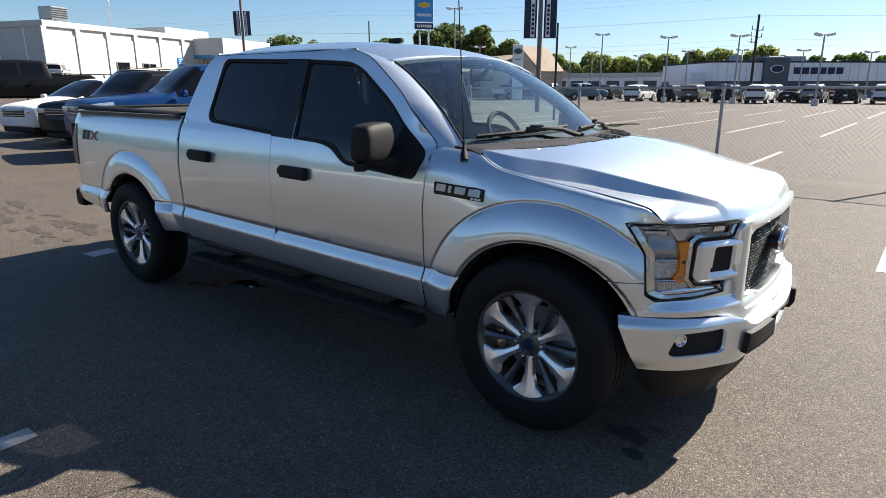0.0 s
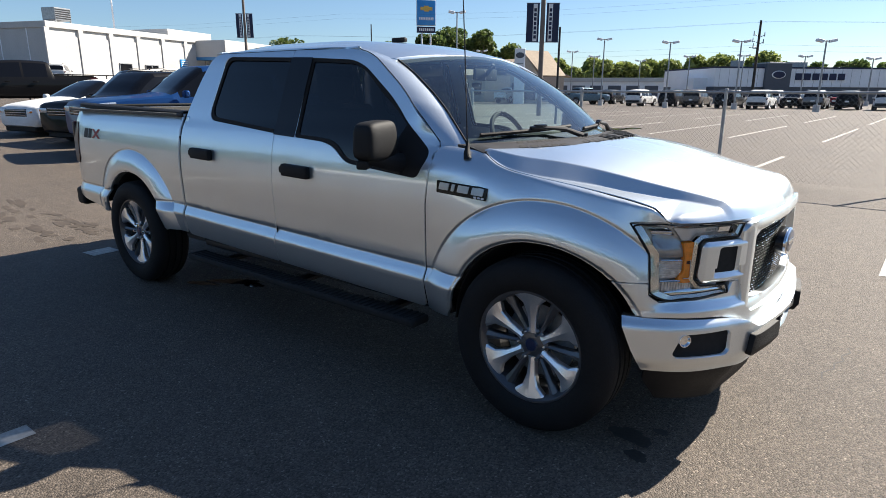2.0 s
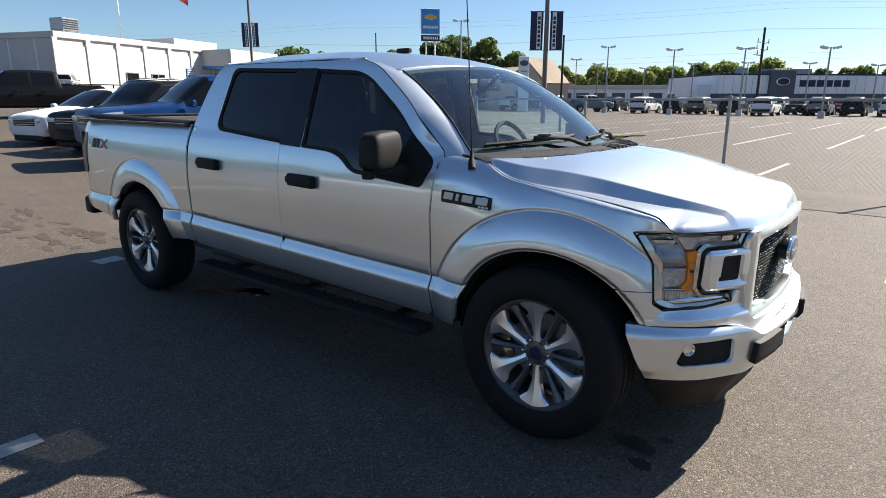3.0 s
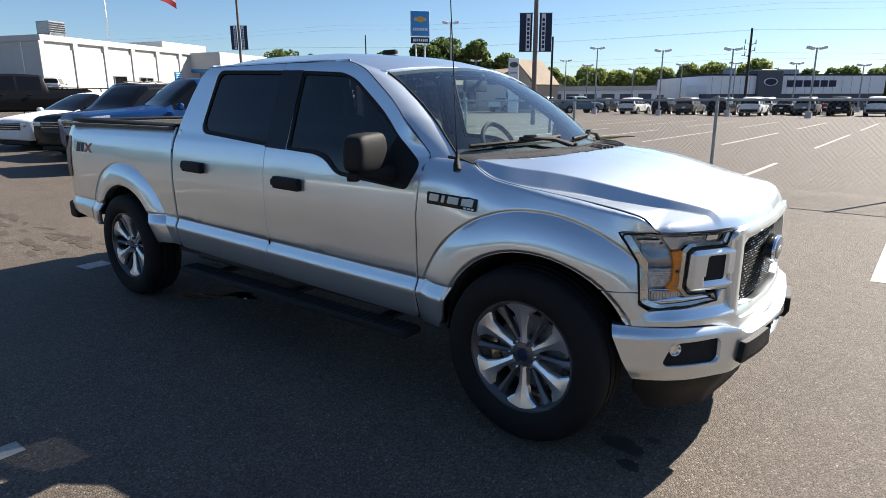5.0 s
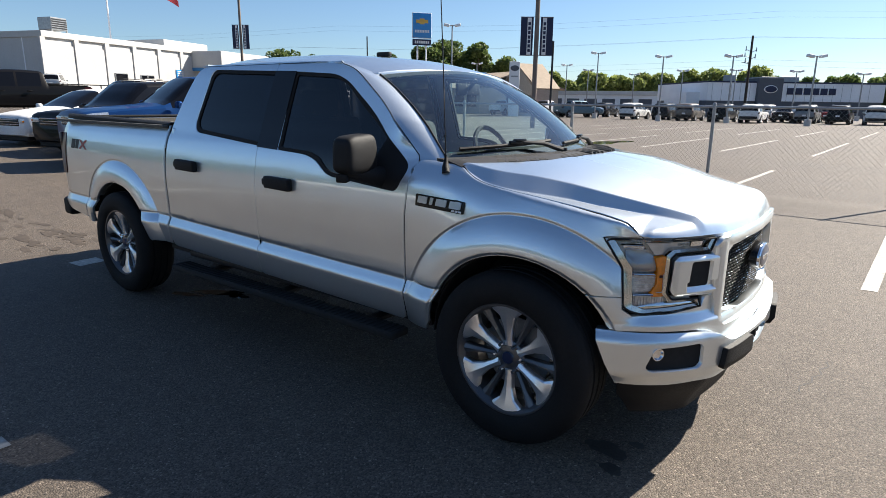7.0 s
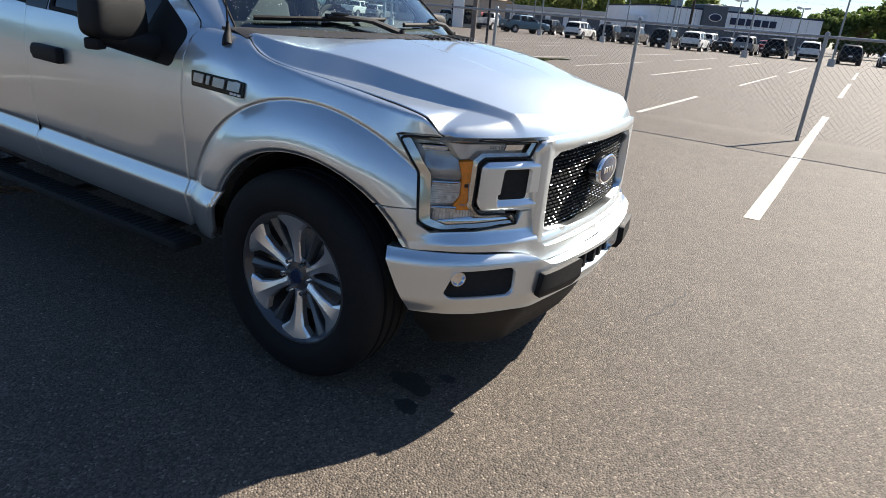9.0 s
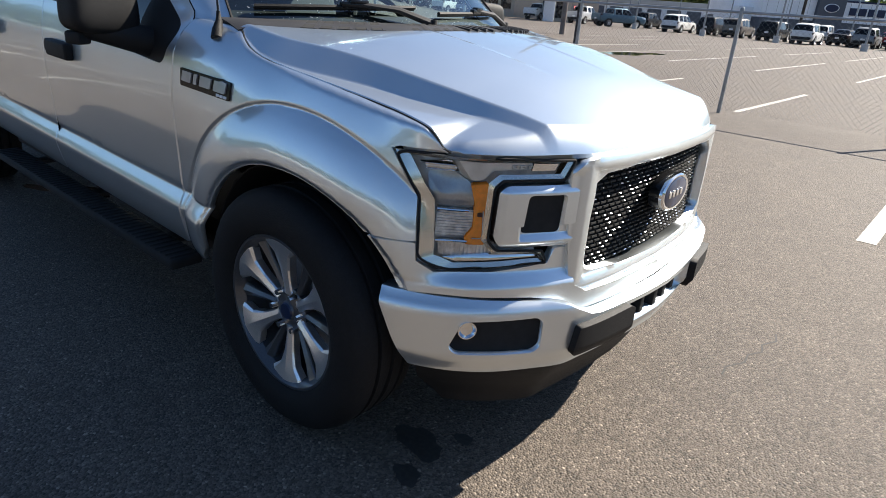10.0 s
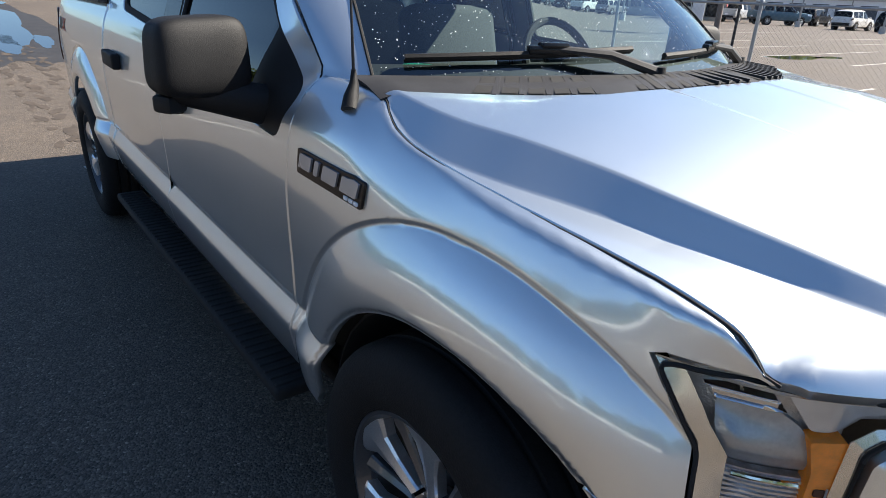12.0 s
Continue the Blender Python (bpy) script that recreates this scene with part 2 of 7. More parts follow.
def block(x0, x1, y0, y1, z0, z1, bevel=0.0, seg=2):
    bm = bmesh.new()
    bmesh.ops.create_cube(bm, size=1.0)
    for v in bm.verts:
        v.co = Vector((x0 + (v.co.x + 0.5) * (x1 - x0), y0 + (v.co.y + 0.5) * (y1 - y0), z0 + (v.co.z + 0.5) * (z1 - z0)))
    if bevel:
        bmesh.ops.bevel(bm, geom=list(bm.edges), offset=bevel, segments=seg, affect='EDGES', profile=0.5)
    return from_bm(bm)


def rod(p, q, r0, r1=None, n=10, caps=True):
    p, q = Vector(p), Vector(q)
    r1 = r0 if r1 is None else r1
    a = (q - p).normalized()
    u = a.orthogonal().normalized()
    w = a.cross(u)
    v, f = [], []
    for c, r in ((p, r0), (q, r1)):
        v += [c + r * (math.cos(2 * math.pi * k / n) * u + math.sin(2 * math.pi * k / n) * w) for k in range(n)]
    f = [(k, (k + 1) % n, n + (k + 1) % n, n + k) for k in range(n)]
    if caps:
        f += [tuple(reversed(range(n))), tuple(range(n, 2 * n))]
    return v, f


def pipe(points, r, n=8, closed=False):
    """A round bar along points; r: a radius or one for each point."""
    pts = [Vector(p) for p in points]
    c = len(pts)
    v, f = [], []
    for k, p in enumerate(pts):
        a = (pts[(k + 1) % c] - pts[k - 1]) if closed or 0 < k < c - 1 else (pts[1] - pts[0] if k == 0 else pts[-1] - pts[-2])
        a.normalize()
        u = a.cross(Vector((0, 0, 1)))
        u = u.normalized() if u.length > 0.05 else a.cross(Vector((0, 1, 0))).normalized()
        w = a.cross(u)
        rad = r[k] if isinstance(r, (list, tuple)) else r
        v += [p + rad * (math.cos(2 * math.pi * j / n) * u + math.sin(2 * math.pi * j / n) * w) for j in range(n)]
    for k in range(c if closed else c - 1):
        for j in range(n):
            a, b = k * n, ((k + 1) % c) * n
            f.append((a + j, b + j, b + (j + 1) % n, a + (j + 1) % n))
    if not closed:
        f += [tuple(range(n)), tuple(reversed(range((c - 1) * n, c * n)))]
    return v, f


def lathe(profile, n=48, closed=True):
    """A turned shape about the y axis from (radius, y) pairs."""
    v, f = [], []
    c = len(profile)
    for k in range(n):
        a = 2 * math.pi * k / n
        v += [Vector((r * math.cos(a), y, r * math.sin(a))) for r, y in profile]
    for k in range(n):
        for j in range(c if closed else c - 1):
            f.append((k * c + j, k * c + (j + 1) % c, ((k + 1) % n) * c + (j + 1) % c, ((k + 1) % n) * c + j))
    return v, f


def sheet_between(a, b, steps=6, bulge=None, twoway=None):
    """A surface ruled between two lines of points; bulge: a vector added in its middle."""
    v, f = [], []
    n = len(a)
    for k in range(steps + 1):
        t = k / steps
        for p, q in zip(a, b):
            w = Vector(p).lerp(Vector(q), t)
            if bulge:
                w = w + Vector(bulge) * (4 * t * (1 - t))
            v.append(w)
    for k in range(steps):
        for j in range(n - 1):
            f.append((k * n + j, k * n + j + 1, (k + 1) * n + j + 1, (k + 1) * n + j))
    return v, f


def thick(vf, d):
    """Gives an open sheet the thickness d, against its normals."""
    bm = bmesh.new()
    vs = [bm.verts.new(p) for p in vf[0]]
    for q in vf[1]:
        try:
            bm.faces.new([vs[i] for i in q])
        except ValueError:
            pass
    bmesh.ops.remove_doubles(bm, verts=bm.verts, dist=1e-5)
    bm.normal_update()
    bmesh.ops.solidify(bm, geom=list(bm.faces), thickness=d)
    return from_bm(bm)


def smooth_line(x, xs, ys):
    """A smooth curve through the pairs (xs rising), at x (array)."""
    xs, ys = np.asarray(xs, float), np.asarray(ys, float)
    d = np.diff(ys) / np.diff(xs)
    m = np.empty_like(ys)
    m[0], m[-1] = d[0], d[-1]
    for k in range(1, len(xs) - 1):
        m[k] = 0 if d[k - 1] * d[k] <= 0 else 2 * d[k - 1] * d[k] / (d[k - 1] + d[k])
    x = np.clip(x, xs[0], xs[-1])
    k = np.clip(np.searchsorted(xs, x) - 1, 0, len(xs) - 2)
    h = xs[k + 1] - xs[k]
    t = (x - xs[k]) / h
    return (ys[k] * (2 * t ** 3 - 3 * t ** 2 + 1) + h * m[k] * (t ** 3 - 2 * t ** 2 + t) + ys[k + 1] * (3 * t ** 2 - 2 * t ** 3) + h * m[k + 1] * (t ** 3 - t ** 2))


def step01(x, a, b):
    t = np.clip((x - a) / (b - a), 0, 1)
    return t * t * (3 - 2 * t)


def round_loop(pts, r=0.02, n=4):
    """Rounds the corners of a closed outline. r: a radius, or one for each corner."""
    out = []
    c = len(pts)
    for k in range(c):
        p, a, b = Vector(pts[k][:2]), Vector(pts[k - 1][:2]), Vector(pts[(k + 1) % c][:2])
        rad = r[k] if isinstance(r, (list, tuple)) else r
        la, lb = (a - p).length, (b - p).length
        q = min(rad, la * 0.45, lb * 0.45)
        if q < 1e-4:
            out.append((p.x, p.y))
            continue
        s, e = p + (a - p) * (q / la), p + (b - p) * (q / lb)
        for j in range(n + 1):
            t = j / n
            w = s * (1 - t) ** 2 + p * (2 * t * (1 - t)) + e * t * t
            out.append((w.x, w.y))
    return out


def inside(px, py, loops):
    hit = np.zeros(len(px), bool)
    for lp in loops:
        a = np.asarray(lp)
        b = np.roll(a, -1, axis=0)
        for (x0, y0), (x1, y1) in zip(a, b):
            if y0 == y1:
                continue
            cross = ((y0 > py) != (y1 > py)) & (px < (x1 - x0) * (py - y0) / (y1 - y0) + x0)
            hit ^= cross
    return hit


def flat_mesh(loops, h, lines=()):
    """Triangles over an outline with holes, with a grid of points of step h inside and edges along lines. Returns points, faces."""
    from mathutils.geometry import delaunay_2d_cdt
    pts, edges, rings = [], [], []
    for lp in loops:
        ring = []
        c = len(lp)
        for k in range(c):
            a, b = Vector(lp[k]), Vector(lp[(k + 1) % c])
            m = max(1, int(math.ceil((b - a).length / h)))
            for j in range(m):
                ring.append(a.lerp(b, j / m))
        k0 = len(pts)
        pts += ring
        edges += [(k0 + j, k0 + (j + 1) % len(ring)) for j in range(len(ring))]
    for ln in lines:
        q = np.array([tuple(Vector(a).lerp(Vector(b), j / m)) for a, b in zip(ln, ln[1:]) for m in (max(1, int(math.ceil(math.dist(a, b) / h))),) for j in range(m)])
        ok = inside(q[:, 0], q[:, 1], [list(map(tuple, lp)) for lp in loops])
        rim = np.array([tuple(p) for p in pts])
        ok &= np.array([((rim - p) ** 2).sum(1).min() > 0.0035 ** 2 for p in q])
        last = -2
        for j, good in enumerate(ok):
            if good:
                pts.append(Vector(q[j]))
                if last == j - 1:
                    edges.append((len(pts) - 2, len(pts) - 1))
                last = j
    arr = np.array([tuple(p) for p in pts])
    lo, hi = arr.min(0), arr.max(0)
    gx, gy = np.meshgrid(np.arange(lo[0] + h / 2, hi[0], h), np.arange(lo[1] + h / 2, hi[1], h))
    gx, gy = gx.ravel(), gy.ravel()
    ok = inside(gx, gy, [list(map(tuple, lp)) for lp in loops])
    gx, gy = gx[ok], gy[ok]
    if len(gx):
        far = np.ones(len(gx), bool)
        for p in arr:
            far &= (gx - p[0]) ** 2 + (gy - p[1]) ** 2 > (0.45 * h) ** 2
        pts += [Vector((a, b)) for a, b in zip(gx[far], gy[far])]
    v, e, f, _, _, _ = delaunay_2d_cdt(pts, edges, [], 0, 1e-6)
    vv = np.array([tuple(p) for p in v])
    tri = np.array([q for q in f if len(q) == 3])
    mid = vv[tri].mean(1)
    tri = tri[inside(mid[:, 0], mid[:, 1], [list(map(tuple, lp)) for lp in loops])]
    return vv, tri


def panel(loops, mapping, h=0.03, depth=0.02, flip=False, lines=()):
    """A body panel: a flat outline (u, v) laid on a curved surface, with its edges turned in by depth.
    mapping(u, v, inward) gives arrays of x, y, z."""
    vv, tri = flat_mesh(loops, h, lines)
    top = np.stack(mapping(vv[:, 0], vv[:, 1], 0.0), 1)
    count = {}
    for q in tri:
        for a, b in ((q[0], q[1]), (q[1], q[2]), (q[2], q[0])):
            count[(a, b)] = count.get((a, b), 0) + 1
    rim = [(a, b) for a, b in count if (b, a) not in count]
    ids = sorted({a for e in rim for a in e})
    e = 0.002
    du = np.stack(mapping(vv[:, 0] + e, vv[:, 1], 0.0), 1) - np.stack(mapping(vv[:, 0] - e, vv[:, 1], 0.0), 1)
    dv = np.stack(mapping(vv[:, 0], vv[:, 1] + e, 0.0), 1) - np.stack(mapping(vv[:, 0], vv[:, 1] - e, 0.0), 1)
    nn = np.cross(du, dv)
    nn /= np.maximum(np.linalg.norm(nn, axis=1, keepdims=True), 1e-9)
    if flip:
        nn = -nn
    low = np.stack(mapping(vv[ids, 0], vv[ids, 1], depth), 1)
    edge_up, edge_low = {a: len(top) + k for k, a in enumerate(ids)}, {a: len(top) + len(ids) + k for k, a in enumerate(ids)}
    out = np.zeros((len(ids), 3))
    at = {a: k for k, a in enumerate(ids)}
    for a, b in rim:
        d = np.cross(top[b] - top[a], nn[a] if not flip else -nn[a])
        d = d / max(np.linalg.norm(d), 1e-9)
        out[at[a]] += d
        out[at[b]] += d
    out = out / np.maximum(np.linalg.norm(out, axis=1, keepdims=True), 1e-9)
    faces = [tuple(int(i) for i in q) for q in tri] + [(edge_up[b], edge_up[a], edge_low[a], edge_low[b]) for a, b in rim]
    verts = [Vector(p) for p in top] + [Vector(p) for p in top[ids]] + [Vector(p) for p in low]
    normals = np.concatenate([nn, 0.8 * out + 0.6 * nn[ids], out])
    if flip:
        faces = [tuple(reversed(q)) for q in faces]
    return verts, faces, normals

# ---------------------------------------------------------------- ground


def ground_z(x, y):
    """Level under the truck and the lot ahead; rising gently away to the building beyond the parked cars."""
    r = (np.asarray(y) + 3.25) / np.maximum(1.3 - np.asarray(x), 0.1)
    return 0.035 * np.maximum(0, -np.asarray(x) - 8.0) * (1 - step01(r, 0.75, 1.25)) * step01(r, -0.6, -0.2) * (1 - step01(-np.asarray(x), 110, 160))


gx = np.r_[-600, -300, -170, np.arange(-120, -7, 4.0), 0, 60, 200, 600]
gy = np.r_[-600, -200, np.arange(-40, 130, 5.0), 200, 300, 600]
GX, GY = np.meshgrid(gx, gy)
GZ = ground_z(GX, GY)
nxg = len(gx)
ground = put("ground", (np.stack([GX.ravel(), GY.ravel(), GZ.ravel()], 1).tolist(), [(j * nxg + i, j * nxg + i + 1, (j + 1) * nxg + i + 1, (j + 1) * nxg + i) for j in range(len(gy) - 1) for i in range(nxg - 1)]), M["asphalt"], angle=80)
tagged(ground, "worn brown-grey asphalt of a car lot", "ground", kind="structure")

# ---------------------------------------------------------------- the pickup truck
truck = thing("pickup_truck", "silver four-door pickup truck parked on asphalt", "pickup truck")

# Outline of the body seen from above: half its width along its length, round to the middle of the nose
PLAN_X = [-4.80, -4.60, -4.20, -3.00, -1.00, -0.30, 0.00, 0.20, 0.41, 0.53, 0.612, 0.678, 0.735, 0.772, 0.795, 0.805]
PLAN_Y = [0.900, 0.940, 0.955, 0.958, 0.958, 0.958, 0.952, 0.930, 0.868, 0.805, 0.730, 0.640, 0.535, 0.430, 0.230, 0.0]


def outline(xs, ys):
    """A smooth plan curve by arc length: tables of s, x, y and outward normal, with s = x where the curve is straight."""
    xs, ys = np.array(xs), np.array(ys)
    t = np.r_[0, np.cumsum(np.hypot(np.diff(xs), np.diff(ys)))]
    tt = np.linspace(0, t[-1], 1600)
    x, y = smooth_line(tt, t, xs), smooth_line(tt, t, ys)
    s = np.r_[0, np.cumsum(np.hypot(np.diff(x), np.diff(y)))]
    dx, dy = np.gradient(x, s), np.gradient(y, s)
    for _ in range(3):
        dx, dy = np.convolve(np.pad(dx, 20, mode='edge'), np.ones(41) / 41, 'valid'), np.convolve(np.pad(dy, 20, mode='edge'), np.ones(41) / 41, 'valid')
    n = np.hypot(dx, dy)
    return s, x, y, -dy / n, dx / n


ST, SX, SY, SNX, SNY = outline(PLAN_X, PLAN_Y)
ST = ST + (-1.5 - np.interp(-1.5, SX, ST))


def s_at_x(x):
    return float(np.interp(x, SX, ST))


def s_at_y(y):
    return float(np.interp(-y, -SY, ST))


SIDE_Z = [0.38, 0.44, 0.50, 0.57, 0.608, 0.616, 0.668, 0.673, 0.678, 0.685, 0.72, 0.80, 0.90, 1.00, 1.10, 1.20, 1.28, 1.34, 1.40, 1.50, 1.65, 1.75, 1.80, 1.84]
SIDE_Y = [0.890, 0.925, 0.946, 0.962, 0.968, 0.966, 0.943, 0.941, 0.942, 0.947, 0.949, 0.951, 0.955, 0.957, 0.952, 0.938, 0.918, 0.893, 0.872, 0.835, 0.778, 0.738, 0.705, 0.64]
# the line between fender and hood: along the truck, how far inside the outline, and its height
SEAM_X = [-0.64, -0.45, -0.36, -0.30, -0.25, -0.18, -0.08, 0.05, 0.20, 0.33, 0.42, 0.47, 0.50, 0.53, 0.60]
SEAM_IN = [0.103, 0.112, 0.120, 0.099, 0.087, 0.084, 0.083, 0.082, 0.080, 0.072, 0.050, 0.029, 0.014, 0.0, 0.0]
SEAM_Z = [1.286, 1.276, 1.266, 1.238, 1.216, 1.196, 1.181, 1.166, 1.145, 1.122, 1.104, 1.090, 1.066, 1.037, 1.034]
ROLL, STRIP = 0.13, 0.03
AXLE_R, AXLE_Z = -3.683, 0.414
ARCH_DX, ARCH_Z = 0.022, 0.437


def seam_z(x):
    return smooth_line(x, SEAM_X, SEAM_Z)


def seam_in(x):
    return smooth_line(x, SEAM_X, SEAM_IN)


def seam_strip(x):
    """Width of the flat strip between the fender's shoulder and the seam."""
    return np.minimum(0.010 + 0.020 * step01(x, -0.15, 0.12), seam_in(x) * 0.5)


def arch_r(x, z, cx):
    """Distance from the middle of a wheel arch, which lies a little above and ahead of the axle."""
    return (np.abs(x - cx - ARCH_DX) ** 2.05 + np.abs(z - ARCH_Z) ** 2.05) ** (1 / 2.05)


def skin(s, z, inward=0.0, sign=-1):
    """The truck's outer side and nose: s along the outline, z up."""
    s, v = np.asarray(s, float), np.asarray(z, float)
    x, y, nx, ny = (np.interp(s, ST, q) for q in (SX, SY, SNX, SNY))
    nose = step01(x, 0.30, 0.55)
    z = v
    lean = 0.10 * step01(x, -0.62, -0.15)

    def side(h):
        h = h - 0.022 * np.clip(-0.62 - x, 0, 2.4) * (1 - step01(h, 0.78, 1.0))
        r = h - 0.90
        return (smooth_line(h, SIDE_Z, SIDE_Y) - 0.957 - lean * np.where(r < -0.04, 0, np.where(r > 0.04, r, (r + 0.04) ** 2 / 0.16))) * (1 - nose)

    off = side(v)
    # above the fender's shoulder the side rolls over to the seam
    w = (x > -0.603) * (1 - step01(x, 0.53, 0.56))
    off = off - 0.057 * step01(x, -0.84, -0.61) * step01(v, 1.165, 1.286) * (1 - step01(v, 1.30, 1.48)) * (x <= -0.603)
    zs, back = seam_z(x), seam_in(x)
    z1 = zs - ROLL
    o1 = side(z1)
    strip, k1 = seam_strip(x), 0.062
    o2 = -(back - strip)
    ro = rz = 0.0
    for step in (-0.014, -0.007, 0.0, 0.007, 0.014):
        vv = v + step
        t = np.clip((vv - z1) / ROLL, 0, 1)
        e = np.maximum(vv - zs, 0) / STRIP
        ro = ro + 0.2 * (o1 * (1 - t) ** 2 + 2 * t * (1 - t) * (o1 - (0.05 + lean) * k1) + o2 * t * t - strip * e)
        rz = rz + 0.2 * (z1 * (1 - t) ** 2 + 2 * t * (1 - t) * (z1 + k1) + (zs - 0.2 * strip) * t * t + 0.2 * strip * e)
    up = w * (v > z1)
    off, z = off + (ro - off) * up, z + (rz - z) * up
    for cx in (0.0, AXLE_R):
        r = arch_r(x, z, cx)
        side = 1 - step01(x, 0.43, 0.60) if cx == 0.0 else 1.0
        ramp = np.clip((0.642 - r) / 0.148, 0, 1)
        big = 0.046 * (1 - (1 - ramp) ** 1.9) - 0.006 * step01(-r, -0.657, -0.643)
        lip = 0.012 * step01(-r, -0.486, -0.472)
        off = off + (big - lip) * side * step01(z, 0.30, 0.50)
    off = off - inward
    return x + nx * off, sign * (y + ny * off), z


def right(s, z, inward):
    return skin(s, z, inward, -1)


def left(s, z, inward):
    return skin(s, z, inward, 1)


def side_parts(name, loops, mat, parent, h=0.03, depth=0.02, label="", lines=()):
    """The same panel on the right and the left side of the truck."""
    a = put(name, panel(loops, right, h, depth, False, lines), mat, parent, label)
    b = put(name, panel(loops, left, h, depth, True, lines), mat, parent, label)
    return a, b


def arch_line(cx, r, a0, a1, n=22):
    """Points of a wheel arch between two angles (degrees from the front, over the top)."""
    out = []
    for k in range(n + 1):
        a = radians(a0 + (a1 - a0) * k / n)
        c, s = math.cos(a), math.sin(a)
        q = r / (abs(c) ** 2.05 + abs(s) ** 2.05) ** (1 / 2.05)
        out.append((cx + ARCH_DX + q * c, ARCH_Z + q * s))
    return out


SILVER = M["silver"]


def ring_lines(cx):
    """Where a flare rises from the body and turns in to its lip."""
    return [arch_line(cx, r, 5, 175, 60) for r in (0.486, 0.634, 0.640, 0.6435, 0.648, 0.653, 0.658, 0.663)]


SILL_LINES = [[(x, z + 0.022 * min(max(-0.62 - x, 0), 2.4)) for x in np.linspace(-3.3, -0.55, 80)] for z in (0.606, 0.616, 0.668, 0.674, 0.684)]

# dark strips behind the joints of doors, fender and sill, for their shade
for name, xa, xb, z0, z1 in (("door_joint", -1.858, -1.830, 0.50, 1.775), ("fender_joint", -0.640, -0.607, 0.47, 1.26), ("rear_joint", -2.905, -2.880, 0.52, 1.30)):
    for mapping, mirrored in ((right, False), (left, True)):
        put(name, panel([[(xa, z0), (xb, z0), (xb, z1), (xa, z1)]], lambda s, z, i, mp=mapping: mp(s, z, i + 0.011), 0.03, 0.006, mirrored), M["matte_black"], truck, "dark strip for the shade in the joint between panels")

# bed sides, with the wheel arch cut out
bed_loop = [(-4.775, 0.60), *[p for p in arch_line(AXLE_R, 0.472, 168, 8)], (-3.19, 0.520), (-2.928, 0.520), (-2.928, 1.375), (-4.775, 1.405)]
bed_loop[1:1] = [(-4.30, 0.55)]
side_parts("bed_side", [bed_loop], SILVER, truck, 0.014, lines=ring_lines(AXLE_R) + SILL_LINES)
# rear doors and front doors with their window openings
rear_win = [(-2.60, 1.345), (-1.80, 1.285), (-1.80, 1.735), (-2.545, 1.758)]
rear_loop = round_loop([(-2.896, 0.510), (-1.848, 0.485), (-1.848, 1.778), (-2.70, 1.778), (-2.79, 1.62), (-2.890, 1.34)], [0.03, 0.02, 0.01, 0.08, 0.15, 0.15])
rear_doors = side_parts("rear_door", [rear_loop, round_loop(rear_win, [0.09, 0.02, 0.02, 0.06], 6)], SILVER, truck, 0.02, lines=SILL_LINES)
front_win = [(-1.655, 1.275), (-1.40, 1.262), (-1.31, 1.240), (-1.20, 1.160), (-0.68, 1.120), (-0.632, 1.235), (-0.915, 1.497), (-1.19, 1.673), (-1.30, 1.710), (-1.665, 1.730)]
front_loop = [(-1.840, 0.485), (-0.632, 0.456), (-0.628, 1.0), (-0.598, 1.285), (-0.862, 1.540), (-1.150, 1.730), (-1.30, 1.770), (-1.840, 1.778)]
front_doors = side_parts("front_door", [round_loop(front_loop, [0.02, 0.03, 0, 0.02, 0.1, 0.1, 0.1, 0.01]), round_loop(front_win, [0.02, 0.05, 0.05, 0.05, 0.04, 0.05, 0.1, 0.1, 0.06, 0.02], 5)], SILVER, truck, 0.02, lines=SILL_LINES)
